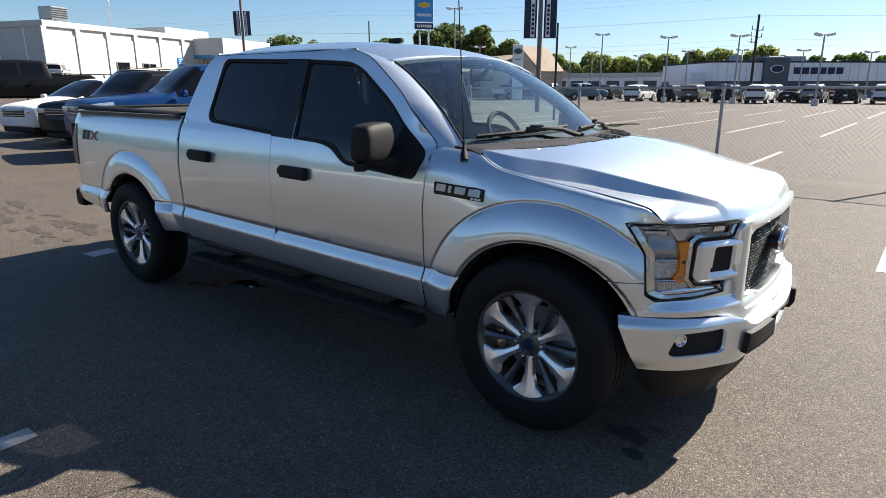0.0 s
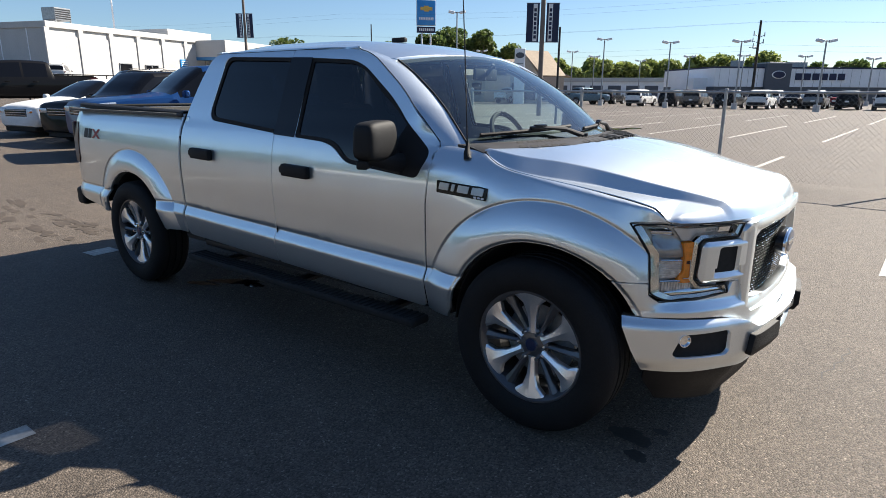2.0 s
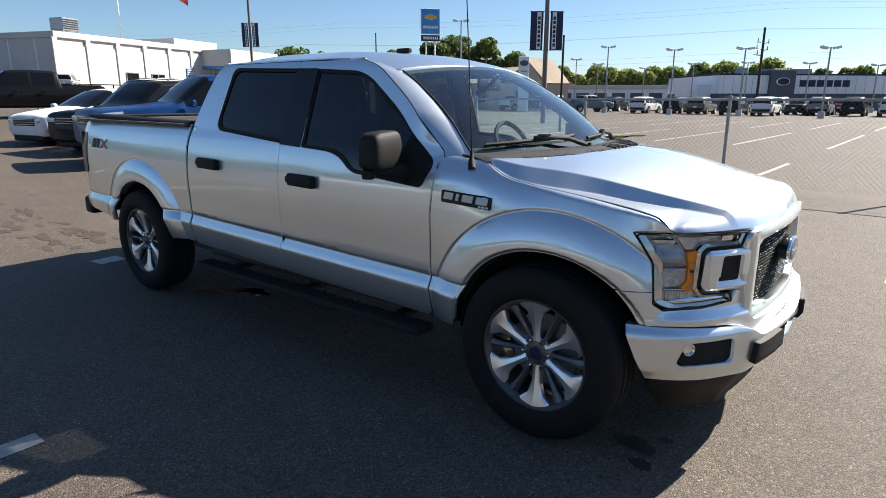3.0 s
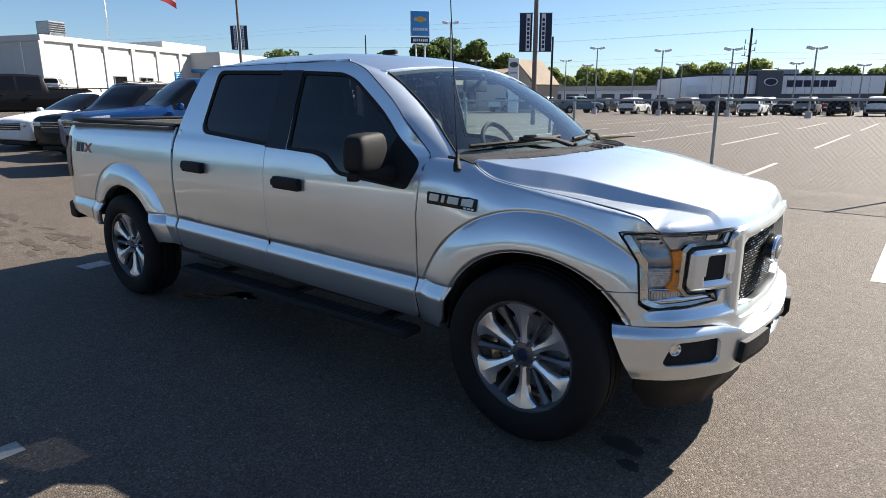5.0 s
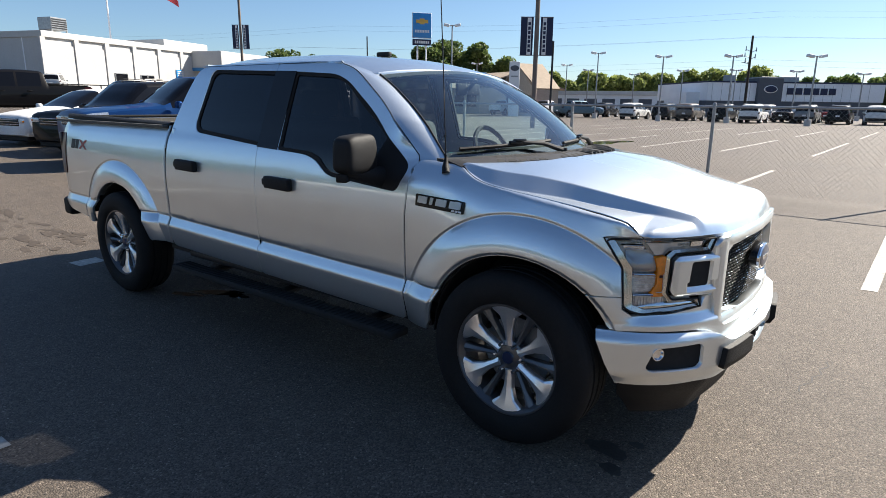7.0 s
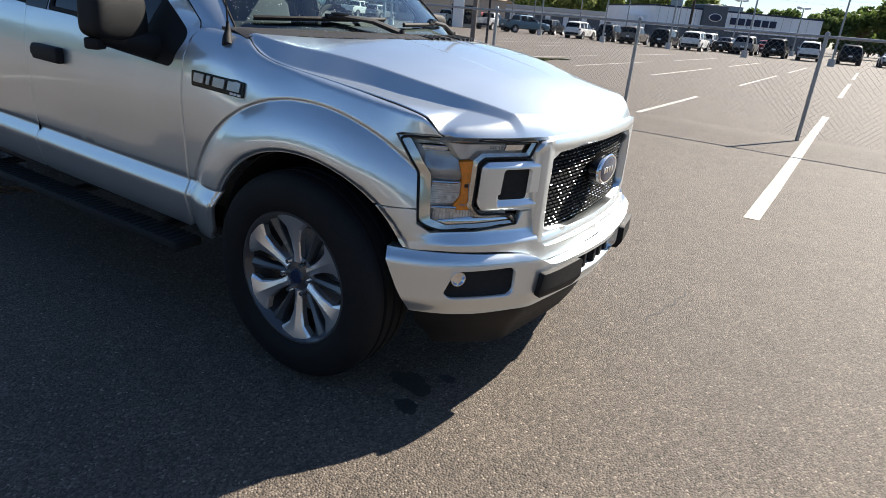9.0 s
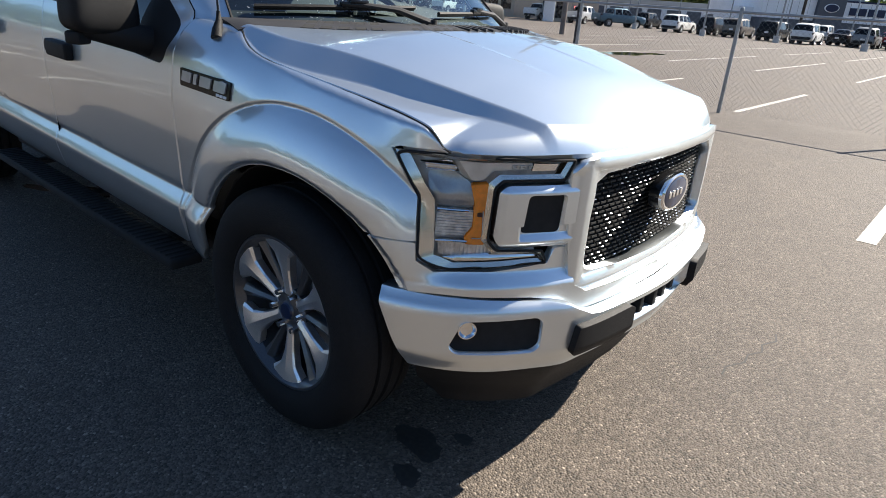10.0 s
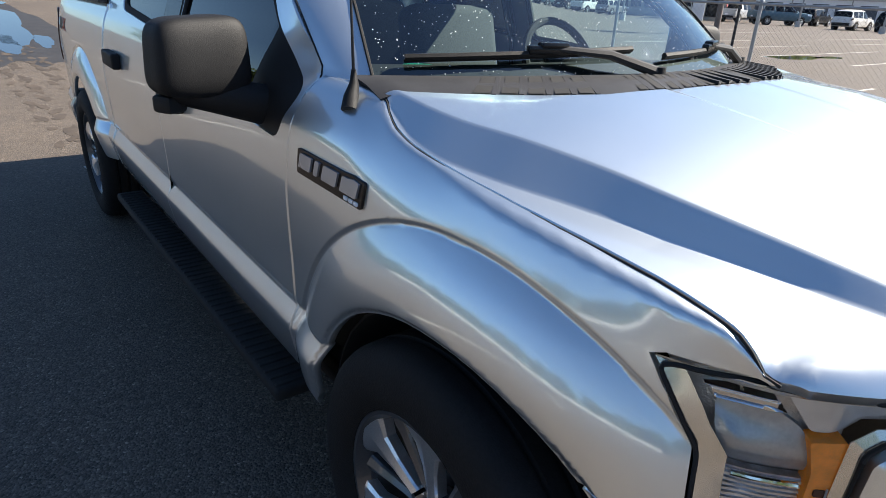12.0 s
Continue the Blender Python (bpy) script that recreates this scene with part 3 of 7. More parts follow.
# black rubber inside the openings, the dark pillar between the doors, and the panes
for sign, mapping, rd, fd in ((-1, right, rear_doors[0], front_doors[0]), (1, left, rear_doors[1], front_doors[1])):
    flip = sign > 0

    def deeper(s, z, inward, mapping=mapping):
        return mapping(s, z, inward + 0.014)

    def seal(s, z, inward, mapping=mapping):
        return mapping(s, z, inward + 0.006)

    def proud(s, z, inward, mapping=mapping):
        return mapping(s, z, inward - 0.004)

    def grow(loop, d):
        c = Vector((sum(p[0] for p in loop) / len(loop), sum(p[1] for p in loop) / len(loop)))
        return [(c.x + (p[0] - c.x) * (1 + d / max(abs(p[0] - c.x), 0.2)), c.y + (p[1] - c.y) * (1 + d / max(abs(p[1] - c.y), 0.15))) for p in loop]

    rw, fw = round_loop(rear_win, [0.09, 0.02, 0.02, 0.06], 6), round_loop(front_win, [0.02, 0.05, 0.05, 0.05, 0.04, 0.05, 0.1, 0.1, 0.06, 0.02], 5)
    put("window_seal", panel([grow(rw, 0.012), grow(rw, -0.022)], seal, 0.04, 0.012, flip), M["matte_black"], rd, "black rubber window seal")
    put("window_seal", panel([grow(fw, 0.012), grow(fw, -0.022)], seal, 0.04, 0.012, flip), M["matte_black"], fd, "black rubber window seal")
    g1 = put("window_pane", panel([rw], deeper, 0.06, 0.004), M["tinted"], rd, "dark window pane darkened for the shaded cabin")
    g2 = put("window_pane", panel([fw], deeper, 0.06, 0.004), M["front_dim" if sign < 0 else "driver_glass"], fd, "window pane darkened for the shaded cabin" if sign < 0 else "clear window pane")
    put("pillar_cover", panel([[(-1.802, 1.285), (-1.848, 1.283), (-1.848, 1.737), (-1.802, 1.737)]], proud, 0.05, 0.004, flip), M["gloss_black"], rd, "gloss black pillar cover")
    put("pillar_cover", panel([[(-1.653, 1.275), (-1.653, 1.732), (-1.840, 1.737), (-1.840, 1.283)]], proud, 0.05, 0.004, flip), M["gloss_black"], fd, "gloss black pillar cover")
    # the black corner that carries the mirror
    put("mirror_corner", panel([[(-0.93, 1.139), (-0.68, 1.121), (-0.636, 1.235), (-0.80, 1.39)]], lambda s, z, i, mp=mapping: mp(s, z, i + 0.004), 0.05, 0.008, flip), M["black_plastic"], fd, "black plastic mirror corner")
    # door handles
    for door, x0 in ((fd, -1.60), (rd, -2.60)):
        zc = 1.083 if door is fd else 1.118
        bm_v, bm_f = join(block(x0 - 0.115, x0 + 0.115, -0.012, 0.030, zc - 0.036, zc + 0.036, 0.011, 3), block(x0 - 0.135, x0 - 0.105, -0.010, 0.026, zc - 0.02, zc + 0.02, 0.008))
        yy = 0.957 + 0.004
        hv = [Vector((p[0], sign * (yy + p[1]), p[2] - 0.02 * (p[0] - x0))) for p in bm_v]
        put("door_handle", (hv, bm_f if sign > 0 else [tuple(reversed(q)) for q in bm_f]), M["black_plastic"], door, "black plastic door handle")

# front fenders, cut out for the wheel, the headlight and the hood
TOP = [(x, float(seam_z(np.array(x))) + STRIP) for x in (-0.590, -0.52, -0.45, -0.40, -0.36, -0.335, -0.31, -0.285, -0.26, -0.23, -0.19, -0.14, -0.08, 0.0, 0.10, 0.20, 0.30, 0.37, 0.42, 0.45, 0.47, 0.485, 0.50, 0.517)] + [(0.534, 1.040)]
LAMP_SIDE = [(0.840, 0.790), (0.8435, 0.905), (0.8535, 0.940), (0.876, 1.030), (0.868, 1.038)]
fender_loop = [(-0.470, 0.450), (-0.618, 0.454), (-0.615, 1.0), *[(s_at_x(x), z) for x, z in TOP], *[(s_at_y(y), z) for y, z in reversed(LAMP_SIDE)],
               (s_at_x(0.44), 0.790), *arch_line(0.0, 0.470, 48, 172)]
side_parts("front_fender", [fender_loop], SILVER, truck, 0.009, 0.018, lines=ring_lines(0.0) + SILL_LINES)


# the hood
def nose_x(y):
    """The front of the outline at a distance y from the middle."""
    return np.interp(-np.abs(y), -SY, SX)


def soft_ramp(x, e):
    """Nought below zero and x above it, rounded within e."""
    return np.where(x < -e, 0.0, np.where(x > e, x, (x + e) ** 2 / (4 * e)))


HX = [-0.36, -0.15, 0.0, 0.15, 0.30, 0.45, 0.60, 0.72, 0.81]
CREST_Y = [0.822, 0.798, 0.766, 0.719, 0.669, 0.614, 0.578, 0.568, 0.560]
FALL_Y = [0.838, 0.866, 0.838, 0.778, 0.714, 0.652, 0.611, 0.596, 0.586]


def hood_z(x, y):
    """Crown, then a crest, a sloping band and a flatter edge down to the seam."""
    a = np.abs(y)
    zc = smooth_line(x, [-0.36, -0.15, 0.10, 0.45, 0.62, 0.72, 0.81], [1.309, 1.300, 1.268, 1.194, 1.146, 1.112, 1.076])
    yt, yl = smooth_line(x, HX, CREST_Y), smooth_line(x, HX, FALL_Y)
    zs = seam_z(x) + 0.001
    ys = np.interp(x, SX, SY) - seam_in(x)
    zl = np.maximum(smooth_line(x, HX, [1.266, 1.190, 1.173, 1.154, 1.131, 1.109, 1.094, 1.080, 1.066]), zs + 0.002)
    zt = smooth_line(x, HX, [1.285, 1.254, 1.242, 1.219, 1.187, 1.153, 1.123, 1.098, 1.078])
    d0 = 2 * (zc - zt) / yt
    m1 = (zt - zl) / (yl - yt)
    m2 = np.clip((zl - zs) / np.maximum(ys - yl, 0.02), 0.0, 0.25)
    m = np.minimum(a, yt)
    z = zc - (zc - zt) * (m / yt) ** 2 - d0 * np.maximum(a - yt, 0)
    z = z - (m1 - d0) * soft_ramp(a - yt, 0.0045) + (m1 - m2) * soft_ramp(a - yl, 0.0045)
    z = z - 0.003 * step01(-a, -0.225 + 0.05 * x, -0.20 + 0.05 * x) * (1 - step01(x, 0.3, 0.5))
    # down to the seam beside the headlight, and to the nose
    z = z - (z - zs) * np.exp(-np.clip(ys - a, 0, 1) / 0.018) * step01(x, 0.34, 0.42) * (1 - step01(x, 0.52, 0.56))
    d = np.clip(nose_x(y) - x, -0.012, 1)
    long = np.interp(a, [0.0, 0.40, 0.55, 0.72, 0.80], [0.045, 0.050, 0.055, 0.045, 0.030])
    t = np.clip(1 - d / long, 0, 1.3) * 0.72
    return z - (z - 1.034) * (1 - np.sqrt(1 - t * t)) / 0.306 * step01(x, 0.46, 0.54)


def hood_map(x, y, inward):
    return x, y, hood_z(x, y) - inward


rear_edge = [(-0.072, 0.0), (-0.076, 0.20), (-0.105, 0.41), (-0.160, 0.53), (-0.225, 0.64), (-0.280, 0.73), (-0.322, 0.802)]
seam_edge = []
for x, v in TOP[4:]:
    px, py, pz = skin(s_at_x(x), v, 0.0, 1)
    seam_edge.append((float(px) + (0.003 if x < -0.2 else 0.0), float(py) - 0.0042))
nose_edge = [(float(nose_x(y)) - 0.001, y) for y in np.linspace(0.78, 0.0, 70)]
hood_half = rear_edge + seam_edge + nose_edge
hood_loop = [(x, -y) for x, y in hood_half] + [(x, y) for x, y in reversed(hood_half[1:-1])]
hood_lines = []
for sign in (-1, 1):
    for row, e in ((CREST_Y, -0.005), (CREST_Y, 0.0), (CREST_Y, 0.005), (FALL_Y, -0.005), (FALL_Y, 0.0), (FALL_Y, 0.005)):
        hood_lines.append([(x, sign * (float(smooth_line(np.array(x), HX, row)) + e)) for x in np.linspace(-0.32, 0.70, 110)])
for e in (0.007, 0.013, 0.020, 0.028, 0.037, 0.047, 0.058):
    hood_lines.append([(float(nose_x(y)) - e, y) for y in np.linspace(-0.76, 0.76, 150)])
put("hood", panel([hood_loop], hood_map, 0.011, 0.012, lines=hood_lines), SILVER, truck, "silver hood with a raised centre")

# a thin black pipe in each hood seam stands for the shade there
for sign in (-1, 1):
    put("hood_gap_shade", pipe([(x + 0.001, sign * (y + 0.003), float(hood_z(np.array(x), np.array(y))) - 0.005) for x, y in seam_edge], 0.0026, 6), M["matte_black"], truck, "black line for the shade in the gap beside the hood")

# roof, roof rails and windscreen
RX = [-2.78, -2.70, -2.30, -1.80, -1.40, -1.18, -1.06, -0.98]
RZ = [1.822, 1.842, 1.864, 1.862, 1.836, 1.798, 1.769, 1.745]


def roof_map(x, y, inward):
    return x, y, smooth_line(x, RX, RZ) - 0.072 * (np.abs(y) / 0.69) ** 2.6 - inward + 0.006 * step01(np.abs(y), 0.36, 0.38) * step01(-x, 1.25, 1.4) * (1 - step01(np.abs(y), 0.50, 0.52))


def roof_front(y):
    return -0.99 - 0.10 * (y / 0.64) ** 2


fy = np.linspace(-0.66, 0.66, 23)
roof_loop = [(roof_front(y), y) for y in fy] + [(-1.40, 0.69), (-2.70, 0.69), (-2.765, 0.64)] + [(-2.775, -0.0)] + [(-2.765, -0.64), (-2.70, -0.69), (-1.40, -0.69)]
put("roof", panel([roof_loop], roof_map, 0.045, 0.03), SILVER, truck)
for sign in (-1, 1):
    xs = np.linspace(-2.70, -1.28, 24)
    a = np.stack(skin(xs, np.full(24, 1.782), 0.0, sign), 1)
    b = np.stack(roof_map(xs, np.full(24, sign * 0.688), 0.004), 1)
    s = sheet_between(a, b, 4, (0, sign * 0.008, 0.008))
    put("roof_rail", thick((s[0], s[1] if sign < 0 else [tuple(reversed(q)) for q in s[1]]), 0.01), SILVER, truck)


def screen_point(u, v):
    """The windscreen: u from -1 to 1 across, v from 0 to 1 up."""
    y0, y1 = 0.805 * u, 0.645 * u
    p0 = np.array((-0.215 - 0.265 * u * u, y0, 1.278 - 0.008 * u * u))
    p1 = np.array((-0.985 - 0.10 * u * u, y1, 1.752 - 0.048 * u * u))
    return p0 + (p1 - p0) * v + np.array((0.02, 0, 0.035)) * 4 * v * (1 - v)


def screen(u0, u1, v0, v1, nu=24, nv=12, lift=0.0):
    v = [Vector(screen_point(u0 + (u1 - u0) * i / nu, v0 + (v1 - v0) * j / nv)) + Vector((0.5, 0, 0.85)) * lift for j in range(nv + 1) for i in range(nu + 1)]
    f = [(j * (nu + 1) + i, j * (nu + 1) + i + 1, (j + 1) * (nu + 1) + i + 1, (j + 1) * (nu + 1) + i) for j in range(nv) for i in range(nu)]
    return v, f


windscreen = put("windscreen", screen(-0.985, 0.985, 0.0, 0.985), M["windshield"], truck, "clear windscreen beaded with water")
windscreen.visible_shadow = False
put("screen_band", screen(-0.985, 0.985, 0.945, 1.0, 24, 2, -0.004), M["matte_black"], windscreen)
put("screen_band", screen(-0.985, 0.985, 0.0, 0.085, 24, 2, -0.004), M["matte_black"], windscreen, "black edge of the glass")
# A-pillars between the doors and the windscreen
door_edge = [k for k in round_loop(front_loop, [0.02, 0.03, 0, 0.02, 0.1, 0.1, 0.1, 0.01]) if k[1] > 1.283 and k[0] > -1.30]
door_edge.append((-1.30, 1.776))
for sign in (-1, 1):
    a = [tuple(map(float, skin(x + 0.004, z + 0.004, 0.0, sign))) for x, z in door_edge]
    run = np.r_[0, np.cumsum([math.dist(k, m) for k, m in zip(door_edge, door_edge[1:])])]
    b = [screen_point(sign * 0.985, v) for v in run / run[-1]]
    s = sheet_between(a, b, 8, (0.003, sign * 0.006, 0.004))
    put("windscreen_pillar", thick((s[0], s[1] if sign > 0 else [tuple(reversed(k)) for k in s[1]]), 0.012), SILVER, truck, angle=70)
    put("pillar_seal", pipe([Vector(k) + Vector((0, sign * 0.0005, 0)) for k in a], 0.0024, 6), M["matte_black"], truck)
    put("screen_seal", pipe([Vector(k) + Vector((0.004, 0, 0.003)) for k in b], 0.0045, 6), M["matte_black"], truck)
rng = random.Random(9)
drops_v, drops_f = [], []
for k in range(1500):
    u, v = rng.uniform(-0.96, 0.9), rng.random() ** 1.3 * 0.93 + 0.01
    c = Vector(screen_point(u, v))
    r = rng.uniform(0.0008, 0.0020)
    n = Vector((0.52, 0, 0.85))
    a1, a2 = n.orthogonal().normalized(), n.cross(n.orthogonal().normalized())
    b = len(drops_v)
    drops_v += [c + n * 0.001 + r * (math.cos(math.pi / 3 * j) * a1 + math.sin(math.pi / 3 * j) * a2 * rng.uniform(0.8, 1.6)) for j in range(6)] + [c + n * (0.001 + r * 0.7)]
    drops_f += [(b + j, b + (j + 1) % 6, b + 6) for j in range(6)]
tagged(put("water_beading", (drops_v, drops_f), M["drop"], windscreen, "beads of water on the glass"), kind="stuff")
# cab back wall and its window
put("cab_back", join(block(-2.87, -2.83, -0.90, 0.90, 0.50, 1.36, 0.01), rod((-2.84, -0.80, 1.34), (-2.745, -0.63, 1.765), 0.04, 0.03), rod((-2.84, 0.80, 1.34), (-2.745, 0.63, 1.765), 0.04, 0.03), block(-2.76, -2.73, -0.66, 0.66, 1.74, 1.80)), SILVER, truck)
rear_pane = put("rear_window", sheet_between([(-2.85, -0.78, 1.35), (-2.85, 0.78, 1.35)], [(-2.74, -0.66, 1.76), (-2.74, 0.66, 1.76)], 2), M["tinted"], truck, "dark tinted rear window")
# added black blocks keep the gap behind the cab in shade
put("cab_gap", join(block(-2.950, -2.880, -0.930, 0.930, 0.50, 1.22, 0.0), block(-2.905, -2.875, -0.86, 0.86, 1.28, 1.36, 0.0)), M["matte_black"], truck, "black filler for the shade between cab and bed")


# ---- the nose: fascia under the lamps, lamps, grille, bumper
def nose(d=0.0, sign=-1):
    return lambda s, z, inward: skin(s, z, inward - d, sign)


def yz(points):
    return [(s_at_y(y), z) for y, z in points]


fascia = [*arch_line(0.0, 0.470, 29, 46.5, 10), (s_at_x(0.44), 0.786), (s_at_y(0.840), 0.784), *yz([(0.838, 0.735), (0.815, 0.704), (0.70, 0.706), (0.562, 0.724), (0.545, 0.768), (0.500, 0.768), (0.485, 0.655), (0.44, 0.628), (0.30, 0.622), (0.16, 0.620), (0.0, 0.620)]),
          *yz([(0.0, 0.565), (0.30, 0.566), (0.43, 0.570), (0.48, 0.579), (0.52, 0.600), (0.56, 0.622), (0.61, 0.634), (0.70, 0.640), (0.80, 0.645), (0.856, 0.647)])]


def fascia_map(sign):
    def go(s, z, inward):
        low = step01(-z, -0.71, -0.66) * step01(s, s_at_x(0.44), s_at_x(0.60))
        return skin(s, z, inward - 0.030 * low, sign)
    return go


for sign in (-1, 1):
    put("front_fascia", panel([fascia], fascia_map(sign), 0.010, 0.03, sign > 0), SILVER, truck)

LAMP = [(0.873, 1.029), (0.70, 1.026), (0.520, 1.021), (0.545, 0.968), (0.700, 0.968), (0.716, 0.950), (0.722, 0.800), (0.700, 0.770), (0.585, 0.765), (0.569, 0.727), (0.80, 0.712), (0.836, 0.742), (0.840, 0.905), (0.850, 0.940)]
for sign in (-1, 1):
    flip = sign > 0
    lamp = put("headlight", panel([yz(LAMP)], nose(-0.050, sign), 0.025, 0.01, flip), M["lamp_bowl"], truck, "clear headlight with an amber marker")
    lens = put("lens", panel([yz(LAMP)], nose(0.004, sign), 0.02, 0.012, flip), M["clear"], lamp, "clear plastic lens")
    lens.visible_shadow = False
    edge_line = [Vector(tuple(map(float, skin(s, z, -0.003, sign)))) for s, z in yz(round_loop(LAMP, [0.022, 0, 0.006, 0.006, 0, 0.02, 0.02, 0.01, 0.004, 0.006, 0.03, 0.03, 0.03, 0.02], 5))]
    put("gasket", pipe(edge_line, 0.0038, 8, True), M["matte_black"], lamp, "black rubber gasket")
    inner = [(0.857, 1.019), (0.70, 1.019), (0.535, 1.015), (0.553, 0.981), (0.706, 0.981), (0.727, 0.958), (0.732, 0.797), (0.706, 0.757), (0.592, 0.752), (0.580, 0.738), (0.785, 0.727), (0.817, 0.750), (0.821, 0.905), (0.836, 0.945)]
    rim_a, rim_b = [], []
    for k in range(len(LAMP) + 1):
        p, q, e, f = LAMP[k % 14], LAMP[(k + 1) % 14], inner[k % 14], inner[(k + 1) % 14]
        for j in range(6 if k < 14 else 1):
            t = j / 6
            rim_a.append(tuple(map(float, skin(s_at_y(p[0] + (q[0] - p[0]) * t), p[1] + (q[1] - p[1]) * t, 0.005, sign))))
            rim_b.append(tuple(map(float, skin(s_at_y(e[0] + (f[0] - e[0]) * t), e[1] + (f[1] - e[1]) * t, 0.012, sign))))
    put("bright_rim", thick(sheet_between(rim_a, rim_b, 3), 0.003), M["bezel"], lamp, "chromed inner rim", angle=25)
    put("marker", panel([yz(round_loop([(0.762, 0.950), (0.726, 0.955), (0.726, 0.782), (0.764, 0.782), (0.768, 0.80), (0.752, 0.83), (0.752, 0.90)], 0.005))], nose(-0.012, sign), 0.02, 0.03, flip), M["amber"], lamp, "amber side marker")
    put("marker_dot", panel([yz(round_loop([(0.745, 0.875), (0.733, 0.875), (0.733, 0.863), (0.745, 0.863)], 0.003))], nose(-0.010, sign), 0.02, 0.004, flip), M["red_lens"], lamp)

    def ribs(name, mat, ya, yb, z0, z1, dd, n, upright, lab):
        shapes = []
        for k in range(n):
            t0, t1 = k / n, (k + 0.95) / n
            if upright:
                a, b = ya + (yb - ya) * t0, ya + (yb - ya) * t1
                loop = [(a, z0), (a, z1), (b, z1), (b, z0)]
            else:
                a, b = z0 + (z1 - z0) * t0, z0 + (z1 - z0) * t1
                loop = [(ya, a), (ya, b), (yb, b), (yb, a)]
            shapes.append(panel([yz(loop)], lambda s, z, i, k=k: nose(dd + 0.004 * (k % 2), sign)(s, z, i), 0.03, 0.014, flip))
        put(name, join(*shapes), M[mat], lamp, lab, smooth=False)

    ribs("reflector", "lamp_mirror", 0.818, 0.752, 0.800, 0.876, -0.030, 19, False, "ribbed bright reflector")
    ribs("lower_reflector", "lamp_mirror", 0.812, 0.700, 0.744, 0.786, -0.030, 26, True, "ribbed lower reflector")
    put("dome", panel([yz(round_loop([(0.832, 0.930), (0.836, 0.976), (0.800, 0.984), (0.762, 0.952), (0.748, 0.888), (0.819, 0.886)], 0.010))], lambda s, z, i, sg=sign: skin(s, z, i + 0.040 - 0.014 * np.exp(-((np.asarray(z) - 0.915) / 0.035) ** 2), sg), 0.010, 0.02, flip), M["lamp_dome"], lamp, "grey translucent dome")
    put("bright_fin", panel([yz([(0.846, 1.002), (0.800, 1.008), (0.786, 0.985), (0.834, 0.978)])], lambda s, z, i, sg=sign: skin(s, z, i + 0.028 + 0.008 * np.sin(np.asarray(z) * 420.0), sg), 0.004, 0.01, flip), M["chrome"], lamp, "crumpled bright fin")
    put("chamber", panel([yz(round_loop([(0.788, 1.010), (0.585, 1.006), (0.592, 0.990), (0.716, 0.986), (0.738, 0.962), (0.760, 0.958)], 0.006))], lambda s, z, i, sg=sign: skin(s, z, i + 0.034 - 0.010 * np.exp(-((np.asarray(s) - s_at_y(0.745)) / 0.04) ** 2), sg), 0.01, 0.02, flip), M["lamp_grey"], lamp, "pale translucent chamber")
    put("arm_reflector", panel([yz(round_loop([(0.700, 0.756), (0.598, 0.752), (0.590, 0.740), (0.780, 0.730), (0.805, 0.742)], 0.004))], lambda s, z, i, sg=sign: skin(s, z, i + 0.016 + 0.5 * np.clip(np.asarray(z) - 0.742, 0, 0.02), sg), 0.008, 0.01, flip), M["chrome"], lamp, "bright lower arm of the reflector")
    for k in range(3):
        y = 0.674 - 0.020 * k
        put("bulb_mark", panel([yz([(y, 1.001), (y - 0.014, 1.001), (y - 0.014, 0.992), (y, 0.992)]), yz([(y - 0.003, 0.999), (y - 0.011, 0.999), (y - 0.011, 0.994), (y - 0.003, 0.994)])], nose(-0.028, sign), 0.01, 0.004, flip), M["lamp_mirror"], lamp, smooth=False)
    put("upper_reflector", panel([yz([(0.622, 1.008), (0.552, 1.006), (0.562, 0.988), (0.626, 0.988)])], nose(-0.024, sign), 0.01, 0.01, flip), M["chrome"], lamp, "small bright upper reflector")
    put("marker_frame", pipe([tuple(map(float, skin(s_at_y(y), z, 0.008, sign))) for y, z in ((0.753, 0.802), (0.735, 0.802), (0.732, 0.815), (0.734, 0.880))], 0.0016, 6), M["lamp_grey"], lamp)
    for z in (0.880, 0.792):
        put("divider", pipe([tuple(map(float, skin(s_at_y(y), z + 0.004 * (y - 0.8), 0.010, sign))) for y in (0.816, 0.80, 0.78, 0.762)], 0.0045, 8), M["chrome"], lamp)

# grille: a ring with a bracket on each side, dark mesh inside, and an oval badge
ring_out = [(0.0, 1.036), (0.25, 1.035), (0.44, 1.031), (0.500, 1.020), (0.532, 0.985), (0.520, 0.84), (0.505, 0.70), (0.490, 0.645), (0.44, 0.628), (0.25, 0.622), (0.0, 0.620)]
ring_in = [(0.0, 0.985), (0.25, 0.984), (0.405, 0.978), (0.445, 0.955), (0.458, 0.85), (0.455, 0.725), (0.440, 0.690), (0.40, 0.680), (0.25, 0.668), (0.0, 0.664)]


def full(loop):
    """An outline given for one half of the nose, mirrored into a whole: u is the distance along the nose from its middle."""
    mid = s_at_y(0.0)
    h = [(mid - s_at_y(y), z) for y, z in loop]
    return [(-u, z) for u, z in h] + [(u, z) for u, z in reversed(h) if u > 1e-6]


def nose_all(d=0.0, crown=None):
    mid = s_at_y(0.0)

    def go(u, z, inward):
        u, z = np.asarray(u, float), np.asarray(z, float)
        extra = crown(u, z) if crown else 0.0
        x, y, zz = skin(mid - np.abs(u), z, inward - d - extra, 1)
        return x, np.where(u < 0, -y, y), zz
    return go


